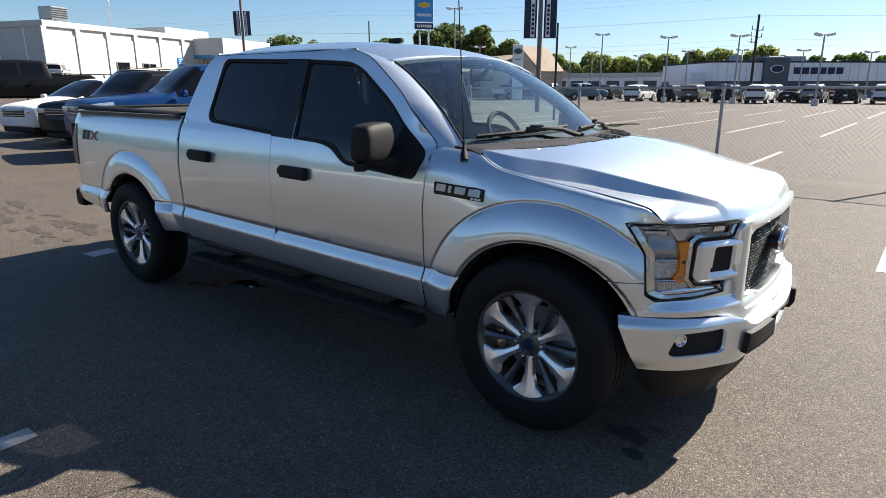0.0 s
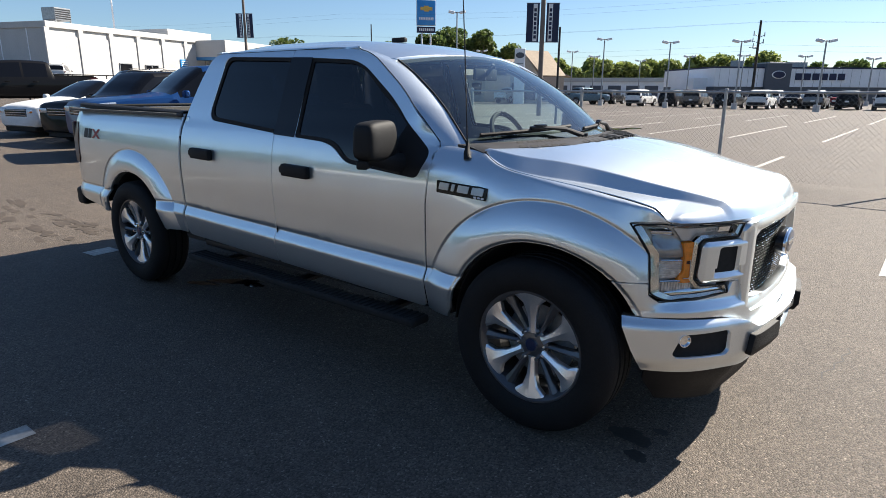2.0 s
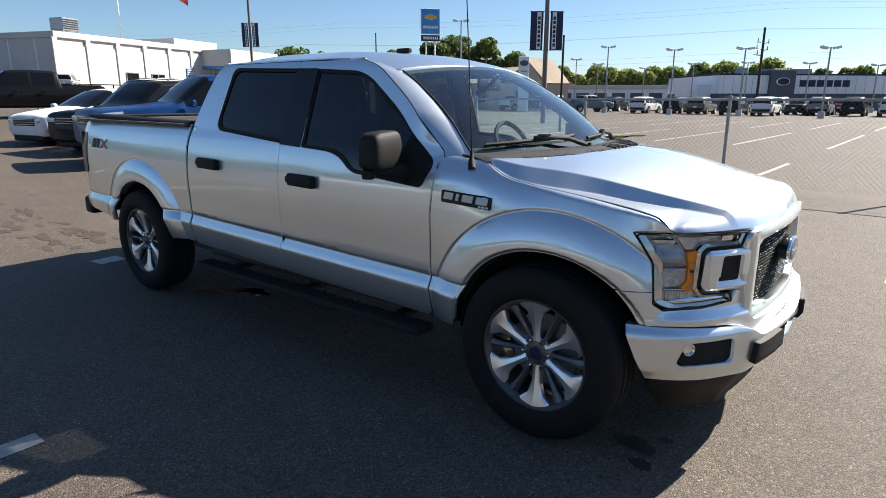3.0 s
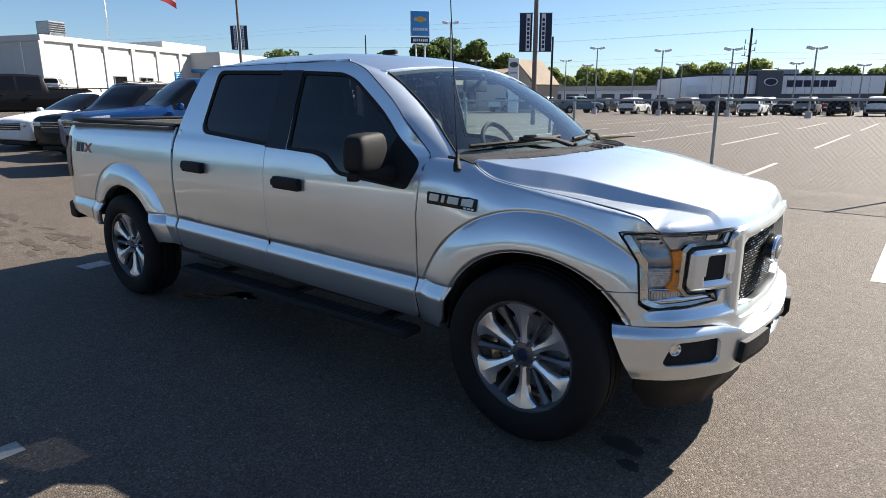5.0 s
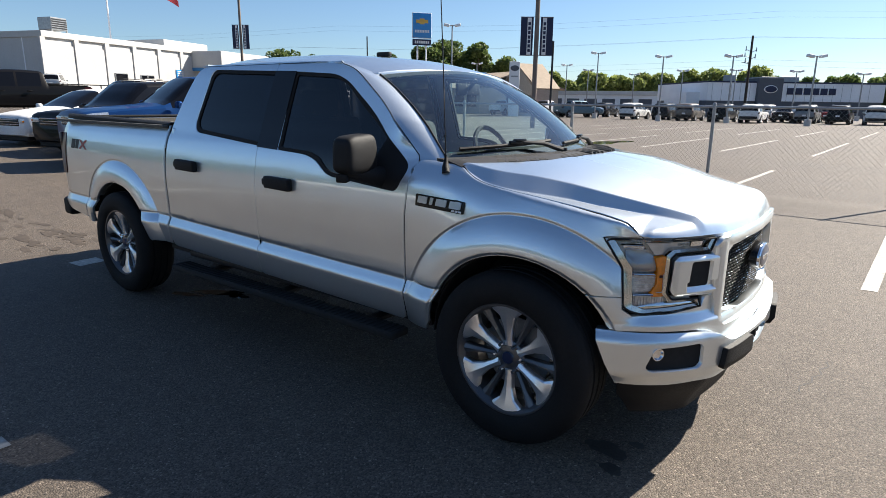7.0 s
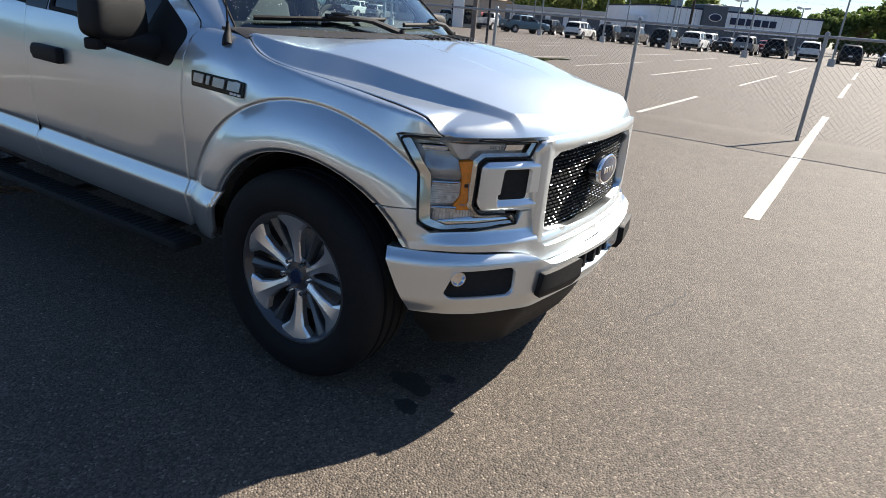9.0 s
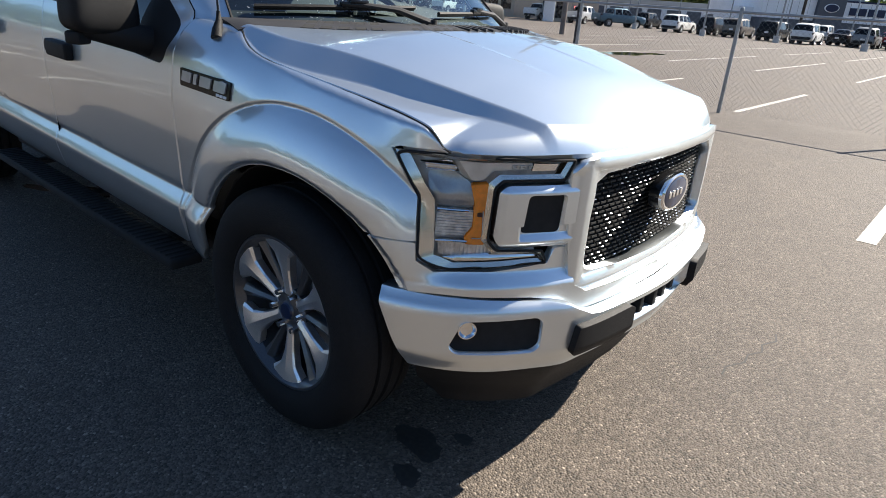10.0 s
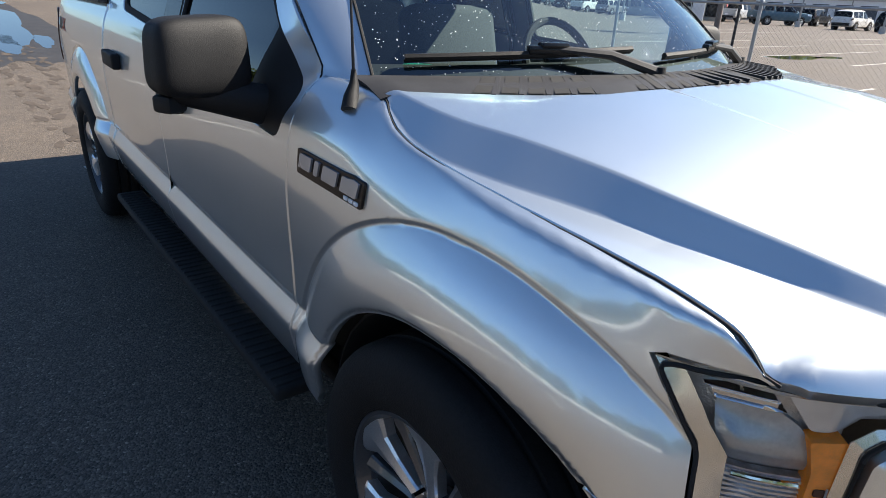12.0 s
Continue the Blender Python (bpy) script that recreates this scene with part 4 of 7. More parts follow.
def ring_crown(u, z):
    """Rounds the ring between its outer and its inner edge."""
    a = np.abs(u)
    top = np.clip(1 - np.abs(z - 1.010) / 0.026, 0, 1)
    bot = np.clip(1 - np.abs(z - 0.645) / 0.024, 0, 1)
    side = np.clip(1 - np.abs(a - 0.482) / 0.034, 0, 1)
    return 0.012 * np.sqrt(np.maximum(np.maximum(top, bot), side))


grille = put("grille", panel([full(ring_out), full(ring_in)], nose_all(0.012, ring_crown), 0.011, 0.05), SILVER, truck, "silver grille surround")
bracket_out = round_loop([(0.505, 0.955), (0.690, 0.955), (0.706, 0.940), (0.710, 0.805), (0.692, 0.782), (0.505, 0.775)], [0, 0.02, 0.02, 0.03, 0.03, 0])
bracket_in = round_loop([(0.538, 0.930), (0.640, 0.932), (0.648, 0.820), (0.542, 0.818)], 0.014)
for sign in (-1, 1):
    def bracket_map(s, z, inward, sign=sign):
        y = np.interp(np.asarray(s, float), ST, SY)
        turn = np.clip((z - 0.934) / 0.022, 0, 1) ** 2 + np.clip((0.802 - z) / 0.024, 0, 1) ** 2 + np.clip((y - 0.688) / 0.022, 0, 1) ** 2
        ledge = np.clip((z - 0.800) / 0.018, 0, 1) * (z < 0.84) * (y < 0.652)
        return skin(s, z, inward - 0.018 + 0.016 * np.minimum(turn, 1.3) + 0.016 * ledge, sign)
    put("bracket", panel([yz(bracket_out), yz(bracket_in)], bracket_map, 0.006, 0.045, sign > 0), SILVER, grille, "silver bracket beside the headlight")
    put("bracket_pocket", panel([yz([(0.52, 0.945), (0.67, 0.945), (0.67, 0.80), (0.52, 0.80)][::-1])], nose(0.0, sign), 0.05, 0.01, sign > 0), M["matte_black"], grille, "black pocket of the bracket")
put("grille_backing", panel([full([(0.0, 1.0), (0.47, 0.985), (0.47, 0.67), (0.0, 0.65)])], nose_all(-0.060), 0.06, 0.005), M["matte_black"], grille, "black grille backing")
# mesh: staggered bars, each a small hooded hexagon's upper and lower edge
bars, lips = [], []
rows = 20
lip_rng = random.Random(31)
for r in range(rows):
    z0 = 0.680 + r * (0.300 / rows)
    for k in range(-14, 15):
        u = (k + (0.5 if r % 2 else 0.0)) * 0.034
        if abs(u) > 0.444:
            continue
        for u0, za, u1, zb, t, deep in ((-0.0125, 0.0, 0.0125, 0.0, 0.0030, 0.018), (0.0125, 0.0, 0.017, 0.015, 0.0020, 0.026), (-0.0125, 0.0, -0.017, 0.015, 0.0020, 0.026)):
            uv = np.array(((u + u0, z0 + za - t), (u + u1, z0 + zb - t), (u + u1, z0 + zb + t), (u + u0, z0 + za + t)))
            f0 = np.stack(nose_all(-deep)(uv[:, 0], uv[:, 1], 0.0), 1)
            f1 = np.stack(nose_all(-deep)(uv[:, 0], uv[:, 1], 0.016), 1)
            bars.append(([Vector(c) for c in f0] + [Vector(c) for c in f1], [(0, 1, 2, 3), (1, 0, 4, 5), (3, 2, 6, 7), (0, 3, 7, 4), (2, 1, 5, 6)]))
        # some bars get a bright strip of random length, a sun glint put into the colour
        if lip_rng.random() > 0.42:
            continue
        half = lip_rng.uniform(0.0025, 0.0075)
        uv = np.array(((u - half, z0 + 0.0012), (u + half, z0 + 0.0012), (u + half, z0 + 0.0032), (u - half, z0 + 0.0032)))
        f0 = np.stack(nose_all(-0.015)(uv[:, 0], uv[:, 1], np.array((0.0, 0.0, 0.0025, 0.0025))), 1)
        lips.append(([Vector(c) for c in f0], [(0, 1, 2, 3)]))
tagged(put("grille_mesh", join(*bars), M["matte_black"], grille, "black honeycomb grille mesh", smooth=False), kind="stuff")
tagged(put("mesh_glints", join(*lips), M["smoked"], grille, "bright strips standing for sun glints on the mesh", smooth=False), kind="stuff")
EMX, EMZ = 0.842, 0.862
BADGE_M = Matrix.Translation((EMX - 0.012, 0, EMZ)) @ pose(0, 0, 0, 0, 0, -90) @ Matrix.Diagonal((1.25, 1, 0.72, 1))
badge = put("nose_badge", moved(lathe([(0.0, 0.012), (0.080, 0.012), (0.086, 0.004), (0.088, -0.03), (0.0, -0.03)], 40, False), BADGE_M), M["gloss_black"], grille, "oval badge on a black mount")
put("badge_ring", moved(lathe([(0.071, 0.010), (0.072, 0.017), (0.080, 0.018), (0.086, 0.013), (0.087, 0.004)], 48, False), BADGE_M), M["chrome"], badge, "chromed oval ring")
put("badge_field", moved(lathe([(0.0, 0.0195), (0.066, 0.0195), (0.071, 0.017), (0.071, 0.012), (0.0, 0.012)], 40, False), Matrix.Translation((EMX - 0.012, 0, EMZ)) @ pose(0, 0, 0, 0, 0, -90) @ Matrix.Diagonal((1.25, 1, 0.70, 1))), M["blue_badge"], badge, "dark blue badge field")
put("badge_mark", join(*[moved(block(-0.045 + 0.03 * k, -0.028 + 0.03 * k, 0.018, 0.0225, -0.012, 0.012, 0.002), Matrix.Translation((EMX - 0.012, 0, EMZ)) @ pose(0, 0, 0, 0, 0, -90)) for k in range(4)]), M["chrome"], badge, "bright bars across the badge")

# bumper on a plan of its own
BT, BX, BY, BNX, BNY = outline([-0.05, 0.28, 0.40, 0.50, 0.60, 0.69, 0.765, 0.828, 0.862, 0.880, 0.888], [0.953, 0.944, 0.925, 0.886, 0.822, 0.728, 0.615, 0.500, 0.300, 0.140, 0.0])
BMID = BT[-1]


def bs(y):
    return float(BMID - np.interp(-y, -BY, BT))


def bumper_all(d=0.0):
    def go(u, z, inward):
        u, z = np.asarray(u, float), np.asarray(z, float)
        s = BMID - np.abs(u)
        x, y, nx, ny = (np.interp(s, BT, q) for q in (BX, BY, BNX, BNY))
        top = step01(z, 0.590, 0.648)
        low = step01(-z, -0.47, -0.40)
        corner = step01(np.abs(u), 0.42, 0.62)
        off = d - inward - 0.030 * top ** 1.5 - 0.022 * low - 0.012 * (1 - corner) * step01(-z, -0.475, -0.455)
        return x + nx * off, np.where(u < 0, -1, 1) * (y + ny * off), z
    return go


def bfull(loop):
    h = [(bs(y), z) for y, z in loop]
    return [(-u, z) for u, z in h] + [(u, z) for u, z in reversed(h) if u > 1e-6]


def bboth(loop):
    h = [(bs(y), z) for y, z in loop]
    return [(-u, z) for u, z in h], [(u, z) for u, z in h]


bump_out = [(0.0, 0.562), (0.28, 0.560), (0.41, 0.562), (0.46, 0.570), (0.50, 0.590), (0.54, 0.611), (0.59, 0.624), (0.66, 0.630), (0.82, 0.638), (0.924, 0.642), (0.922, 0.60), (0.908, 0.50), (0.888, 0.412), (0.74, 0.402), (0.50, 0.400), (0.28, 0.398), (0.0, 0.396)]
fog_loop = round_loop([(0.802, 0.578), (0.630, 0.584), (0.612, 0.566), (0.612, 0.488), (0.630, 0.470), (0.812, 0.474), (0.826, 0.494)], 0.010)
slot = [(0.0, 0.545), (0.255, 0.545), (0.250, 0.452), (0.0, 0.450)]
fogs = bboth(fog_loop)
bumper = put("front_bumper", panel([bfull(bump_out), fogs[0], fogs[1], bfull(slot)], bumper_all(), 0.018, 0.05), SILVER, truck, "silver front bumper")
put("bumper_gap", panel([bfull([(0.0, 0.61), (0.5, 0.64), (0.78, 0.648), (0.78, 0.60), (0.5, 0.56), (0.0, 0.54)])], bumper_all(-0.085), 0.05, 0.01), M["matte_black"], bumper)
put("bumper_slot", panel([bfull([(0.0, 0.56), (0.30, 0.56), (0.30, 0.435), (0.0, 0.435)])], bumper_all(-0.075), 0.06, 0.01), M["matte_black"], bumper, "dark opening in the bumper")
for k in (-2, -1, 0, 1, 2):
    v, f = block(0.77, 0.856 - 0.007 * abs(k), k * 0.095 - 0.016, k * 0.095 + 0.016, 0.447, 0.548, 0.005)
    put("slot_rib", (v, f), M["black_plastic"], bumper)
for sign, fl in ((-1, fogs[0]), (1, fogs[1])):
    put("fog_pocket", panel([[(bs(0.845) * sign, 0.455), (bs(0.845) * sign, 0.597), (bs(0.595) * sign, 0.597), (bs(0.595) * sign, 0.455)][::(1 if sign > 0 else -1)]], bumper_all(-0.020), 0.05, 0.01), M["matte_black"], bumper, "black fog lamp pocket")
    c = bumper_all(-0.010)(sign * bs(0.793), 0.552, 0.0)
    n = np.array((0.80, sign * 0.6))
    turn = math.degrees(math.atan2(n[1], n[0])) - 90
    put("fog_lamp", moved(lathe([(0.0, 0.0), (0.018, 0.003), (0.024, 0.012), (0.027, 0.012), (0.027, -0.02), (0.0, -0.02)], 24, False), Matrix.Translation((float(c[0]), float(c[1]), 0.552)) @ pose(0, 0, 0, 0, 0, turn)), M["chrome"], bumper, "small round fog lamp")
    pad = [(0.520, 0.548), (0.285, 0.556), (0.262, 0.545), (0.262, 0.450), (0.280, 0.436), (0.525, 0.452), (0.532, 0.470)]
    u = [(sign * bs(y), z) for y, z in round_loop(pad, 0.008)]
    put("tow_cover", panel([u if sign < 0 else u[::-1]], bumper_all(0.026), 0.02, 0.04), M["black_plastic"], bumper, "black textured bumper pad")
# black valance under the bumper
val = [(0.0, 0.41), (0.5, 0.415), (0.74, 0.42), (0.88, 0.43), (0.88, 0.34), (0.83, 0.225), (0.60, 0.200), (0.0, 0.205)]
put("valance", panel([bfull(val)], lambda u, z, i: bumper_all(-0.020)(u, z, i + 0.10 * step01(-np.asarray(z), -0.42, -0.20)), 0.05, 0.03), M["black_plastic"], truck, "black plastic valance")

# ---- wheels: built once about the y axis, outer face towards -y
tyre_profile = [(0.268, -0.118), (0.285, -0.132), (0.317, -0.139), (0.354, -0.137), (0.384, -0.128), (0.402, -0.112), (0.410, -0.095)]
tread = [(0.412, -0.085), (0.413, -0.060), (0.403, -0.057), (0.403, -0.048), (0.414, -0.045), (0.414, -0.010), (0.404, -0.006), (0.404, 0.006), (0.414, 0.010), (0.414, 0.045), (0.403, 0.048), (0.403, 0.057), (0.413, 0.060), (0.412, 0.085)]
tyre_mesh = lathe(tyre_profile + tread + [(r, -y) for r, y in reversed(tyre_profile)], 72)
rim_barrel = lathe([(0.271, -0.112), (0.266, -0.117), (0.258, -0.116), (0.250, -0.104), (0.240, -0.085), (0.232, 0.0), (0.245, 0.10), (0.262, 0.115), (0.262, 0.10), (0.236, 0.09)], 60, False)


def outward(vf):
    """Turns the faces of closed shapes outwards."""
    bm = bmesh.new()
    vs = [bm.verts.new(p) for p in vf[0]]
    for q in vf[1]:
        bm.faces.new([vs[i] for i in q])
    bmesh.ops.recalc_face_normals(bm, faces=bm.faces)
    return from_bm(bm)


def facet_spoke(a0, stations, y_in, y_out, ridge, t):
    """A spoke with a ridge along its middle. stations: (radius, half angle)."""
    v, f = [], []
    for r, a in stations:
        y = y_in + (y_out - y_in) * (r / 0.262) ** 1.4
        for k, (w, lift) in enumerate(((-a, 0.006), (-a * 0.82, 0.0), (0.0, -ridge), (a * 0.82, 0.0), (a, 0.006), (a, t), (-a, t))):
            b = radians(a0 + w)
            v.append(Vector((r * math.cos(b), y + lift, r * math.sin(b))))
    n = 7
    for k in range(len(stations) - 1):
        for j in range(n):
            f.append((k * n + j, k * n + (j + 1) % n, (k + 1) * n + (j + 1) % n, (k + 1) * n + j))
    f += [tuple(range(n)), tuple(reversed(range((len(stations) - 1) * n, len(stations) * n)))]
    return outward((v, f))


spokes, fins = [], []
for k in range(6):
    a0 = 92 + 60 * k
    spokes.append(facet_spoke(a0, [(0.060, 22), (0.090, 11), (0.150, 9), (0.205, 11.5), (0.240, 18.5), (0.263, 20)], -0.070, -0.104, 0.007, 0.03))
    fins.append(facet_spoke(a0 + 30, [(0.075, 9), (0.130, 6.0), (0.200, 5.0), (0.258, 6.5)], -0.056, -0.088, 0.008, 0.03))


hub = lathe([(0.0, -0.084), (0.030, -0.084), (0.034, -0.078), (0.062, -0.074), (0.080, -0.066), (0.080, -0.030), (0.0, -0.030)], 36, False)
nut = rod((0, -0.098, 0), (0, -0.06, 0), 0.0090, 0.0110, 6)
first = {}
for x, y, mirror in ((0.0, -0.858, False), (AXLE_R, -0.858, False), (0.0, 0.858, True), (AXLE_R, 0.858, True)):
    place = pose(x, y, AXLE_Z, 0, 0 if not mirror else 17, 180 if mirror else 0)
    specs = (("wheel", "tyre", tyre_mesh, "rubber", "black tyre"), ("rim", "", join(rim_barrel, *fins), "grey_alloy", "six-spoke alloy rim"), ("rim_spokes", "", join(*spokes), "machined", "machined spoke faces"),
             ("hub", "", hub, "grey_alloy", ""), ("hub_cap", "", lathe([(0.0, -0.090), (0.026, -0.089), (0.030, -0.084), (0.030, -0.07), (0.0, -0.07)], 24, False), "blue_badge", "dark blue hub cap"),
             ("brake_disc", "", lathe([(0.05, 0.0), (0.175, 0.0), (0.175, 0.028), (0.05, 0.028)], 40), "galvanised", "steel brake disc"))
    wheel = None
    for name, alt, geo, mat, lab in specs:
        if name not in first:
            ob = put(name, geo, M[mat], wheel or truck, lab, angle=12 if name.startswith("rim") else 35)
            first[name] = ob.data
        else:
            ob = new(name, first[name])
            ob.parent = wheel or truck
            if lab:
                tagged(ob, lab)
        if wheel is None:
            wheel = ob
            ob.matrix_basis = place
    for k in range(6):
        a = radians(60 * k + 62)
        if "nut" not in first:
            first["nut"] = put("lug_nut", nut, M["chrome"], wheel).data
            ob = scene.objects["lug_nut"]
        else:
            ob = new("lug_nut", first["nut"])
            ob.parent = wheel
        ob.matrix_basis = pose(0.068 * math.cos(a), 0, 0.068 * math.sin(a))

# dark wheel housings and the frame under the body
for cx in (0.0, AXLE_R):
    for sign in (-1, 1):
        arc = [(cx + ARCH_DX + 0.466 * math.cos(radians(a)), ARCH_Z + 0.466 * math.sin(radians(a))) for a in range(36, 192, 12)]
        v = [Vector((x, sign * (y if y < 0.6 else min(0.925, float(np.interp(x, SX, SY)) - 0.022)), z)) for y in (0.915, 0.55) for x, z in arc]
        n = len(arc)
        put("wheel_housing", thick((v, [(k, k + 1, n + k + 1, n + k) for k in range(n - 1)]), 0.006), M["matte_black"], truck, "black wheel housing")
        put("housing_wall", block(cx - 0.47, cx + 0.47, sign * 0.55 - 0.01, sign * 0.55 + 0.01, 0.36, 0.88), M["matte_black"], truck)
put("chassis", join(block(-4.70, 0.60, -0.55, -0.42, 0.36, 0.52, 0.01), block(-4.70, 0.60, 0.42, 0.55, 0.36, 0.52, 0.01), block(-2.80, -0.50, -0.88, 0.88, 0.43, 0.475, 0.01),
                    block(-4.74, -4.20, -0.50, 0.50, 0.42, 0.50), block(-3.10, -2.85, -0.85, 0.85, 0.44, 0.50), block(-0.35, 0.62, -0.50, 0.50, 0.34, 0.60, 0.02), rod((-3.683, -0.8, 0.414), (-3.683, 0.8, 0.414), 0.05), rod((0, -0.8, 0.38), (0, 0.8, 0.38), 0.04)), M["steel_dark"], truck, "dark steel chassis frame")
# step boards along the sills
for sign in (-1, 1):
    sy = sign * 0.940
    board = put("step_board", block(-2.84, -0.66, sy - 0.068, sy + 0.068, 0.345, 0.388, 0.014, 3), M["matte_black"], truck, "black ridged step board")
    put("step_tread", join(*[block(-2.80 + 0.042 * k, -2.80 + 0.042 * k + 0.018, sy - 0.058, sy + 0.058, 0.384, 0.393, 0.003, 1) for k in range(51)]), M["matte_black"], board)
    for x in (-2.55, -1.75, -0.95):
        put("step_bracket", block(x - 0.04, x + 0.04, min(sign * 0.60, sy), max(sign * 0.60, sy), 0.352, 0.372), M["steel_dark"], board)

# ---- the bed
put("bed_floor", block(-4.74, -2.93, -0.80, 0.80, 0.86, 0.90), M["bed_liner"], truck, "dark ribbed bed floor")
for sign in (-1, 1):
    put("bed_wall", join(block(-4.74, -2.93, min(sign * 0.80, sign * 0.93), max(sign * 0.80, sign * 0.93), 1.360, 1.378), block(-4.74, -2.93, sign * 0.83 - 0.02, sign * 0.83 + 0.02, 0.88, 1.372, 0.006), *[block(-4.6 + 0.14 * k, -4.55 + 0.14 * k, sign * 0.80 - 0.012, sign * 0.80 + 0.012, 0.92, 1.28, 0.004) for k in range(12)]), M["bed_liner"], truck)
    xs = np.linspace(-4.77, -2.92, 16)
    zz = np.interp(xs, [-4.775, -2.915], [1.405, 1.375])
    outer = np.stack(skin(xs, zz, -0.004, sign), 1)
    v, f = [], []
    for (ox, oy, oz) in outer:
        yi = sign * 0.79
        v += [Vector((ox, oy, oz - 0.022)), Vector((ox, oy, oz + 0.006)), Vector((ox, oy - sign * 0.012, oz + 0.014)), Vector((ox, yi, oz + 0.014)), Vector((ox, yi, oz - 0.03))]
    for k in range(15):
        for j in range(4):
            q = (k * 5 + j, k * 5 + j + 1, (k + 1) * 5 + j + 1, (k + 1) * 5 + j)
            f.append(q if sign < 0 else tuple(reversed(q)))
    put("rail_cap", thick((v, f), 0.004), M["black_plastic"], truck, "black bed rail cap")
put("bed_front_wall", block(-2.96, -2.92, -0.84, 0.84, 0.86, 1.37, 0.008), SILVER, truck)
gate = put("tailgate", block(-4.80, -4.73, -0.76, 0.76, 0.66, 1.39, 0.02, 3), SILVER, truck, "silver tailgate")
put("gate_liner", join(block(-4.731, -4.722, -0.74, 0.74, 0.90, 1.376, 0.002, 1), *[block(-4.724, -4.710, -0.70 + 0.10 * k, -0.65 + 0.10 * k, 0.94, 1.34, 0.004, 1) for k in range(15)]), M["bed_liner"], gate, "dark ribbed liner of the tailgate")
put("gate_cap", block(-4.81, -4.72, -0.77, 0.77, 1.385, 1.405, 0.006), M["black_plastic"], gate)
put("gate_handle", block(-4.815, -4.795, -0.12, 0.12, 1.22, 1.30, 0.006), M["black_plastic"], gate)
put("rear_bumper", join(block(-4.93, -4.78, -0.90, 0.90, 0.50, 0.66, 0.03, 3), block(-4.90, -4.74, -0.60, 0.60, 0.42, 0.52, 0.02)), M["black_plastic"], truck, "black rear bumper")
for sign in (-1, 1):
    def tail_map(s, z, inward, sign=sign):
        return skin(s, z, inward - 0.006, sign)
    loop = round_loop([(-4.80, 0.905), (-4.66, 0.905), (-4.625, 0.95), (-4.625, 1.20), (-4.655, 1.262), (-4.80, 1.262)], 0.012)
    tail = put("tail_light", panel([loop], tail_map, 0.03, 0.05, sign > 0), M["red_lens"], truck, "dark smoked tail light")
    put("tail_light_back", block(-4.82, -4.77, min(sign * 0.76, sign * 0.90), max(sign * 0.76, sign * 0.90), 0.905, 1.262, 0.012), M["red_lens"], tail)
    # rear decal: two grey slanted bars and a red cross of two strokes
    for x0, x1, lean, mat, lift in ((-4.500, -4.420, 0.016, "steel_dark", 0.002), (-4.405, -4.345, 0.016, "steel_dark", 0.002), (-4.330, -4.290, 0.120, "red_mark", 0.002), (-4.210, -4.170, -0.120, "red_mark", 0.003)):
        loop = [(x0, 1.138), (x1, 1.136), (x1 + lean, 1.214), (x0 + lean, 1.216)]
        put("side_decal", panel([loop], lambda s, z, i, sg=sign, up=lift: skin(s, z, i - up, sg), 0.03, 0.001, sign > 0), M[mat], truck, "decal of grey bars with a red cross", smooth=False)

# ---- mirrors
for sign in (-1, 1):
    def mirror_shape(sign=sign):
        bm = bmesh.new()
        bmesh.ops.create_cube(bm, size=1.0)
        bmesh.ops.subdivide_edges(bm, edges=list(bm.edges), cuts=11, use_grid_fill=True)
        for v in bm.verts:
            c = v.co * 2
            n = (abs(c.x) ** 5 + abs(c.y) ** 5 + abs(c.z) ** 5) ** 0.2
            d = max(abs(c.x), abs(c.y), abs(c.z))
            q = c * (d / n if n else 1)
            v.co = Vector((q.x * 0.066 * (1 - 0.16 * max(0, q.x) * q.z ** 2), q.y * 0.118 * (1 - 0.05 * q.z), q.z * 0.096 * (1 - 0.06 * q.y * sign)))
        return from_bm(bm)
    mirror = put("door_mirror", moved(mirror_shape(), Matrix.Translation((-0.832, sign * 1.078, 1.306)) @ pose(0, 0, 0, 0, 0, sign * -8)), M["black_plastic"], truck, "black plastic door mirror", angle=180)
    foot = pipe([(0, 0.905, 1.180), (0, 0.96, 1.192), (0, 1.05, 1.212), (0, 1.15, 1.232)], [0.056, 0.052, 0.044, 0.034], 14)
    put("mirror_foot", ([Vector((-0.800 - 0.12 * (c.y - 0.9) + c.x * 0.75, sign * c.y, c.z)) for c in foot[0]], foot[1] if sign > 0 else [tuple(reversed(k)) for k in foot[1]]), M["black_plastic"], mirror)
    # black wedge below the mirror's outer end
    put("mirror_wedge", moved(block(-0.030, 0.030, -0.030, 0.030, -0.022, 0.022, 0.010, 2), Matrix.Translation((-0.842, sign * 1.155, 1.196)) @ pose(0, 0, 0, 0, 0, sign * -30)), M["black_plastic"], mirror, "small black wedge under the mirror")
    put("mirror_glass", moved(block(-0.004, 0.004, -0.095, 0.095, -0.075, 0.075, 0.003), Matrix.Translation((-0.888, sign * 1.078, 1.306)) @ pose(0, 0, 0, 0, 0, sign * -8)), M["chrome"], mirror, "mirror glass")

# ---- cowl, wipers, aerial, side badge
# the cowl: a black panel from the hood's rear edge to the foot of the windscreen, with dark quads between its ribs for
# the shade in its slots
def hood_rear(y):
    return float(np.interp(abs(y), [q[1] for q in rear_edge] + [0.84], [q[0] for q in rear_edge] + [-0.36]))


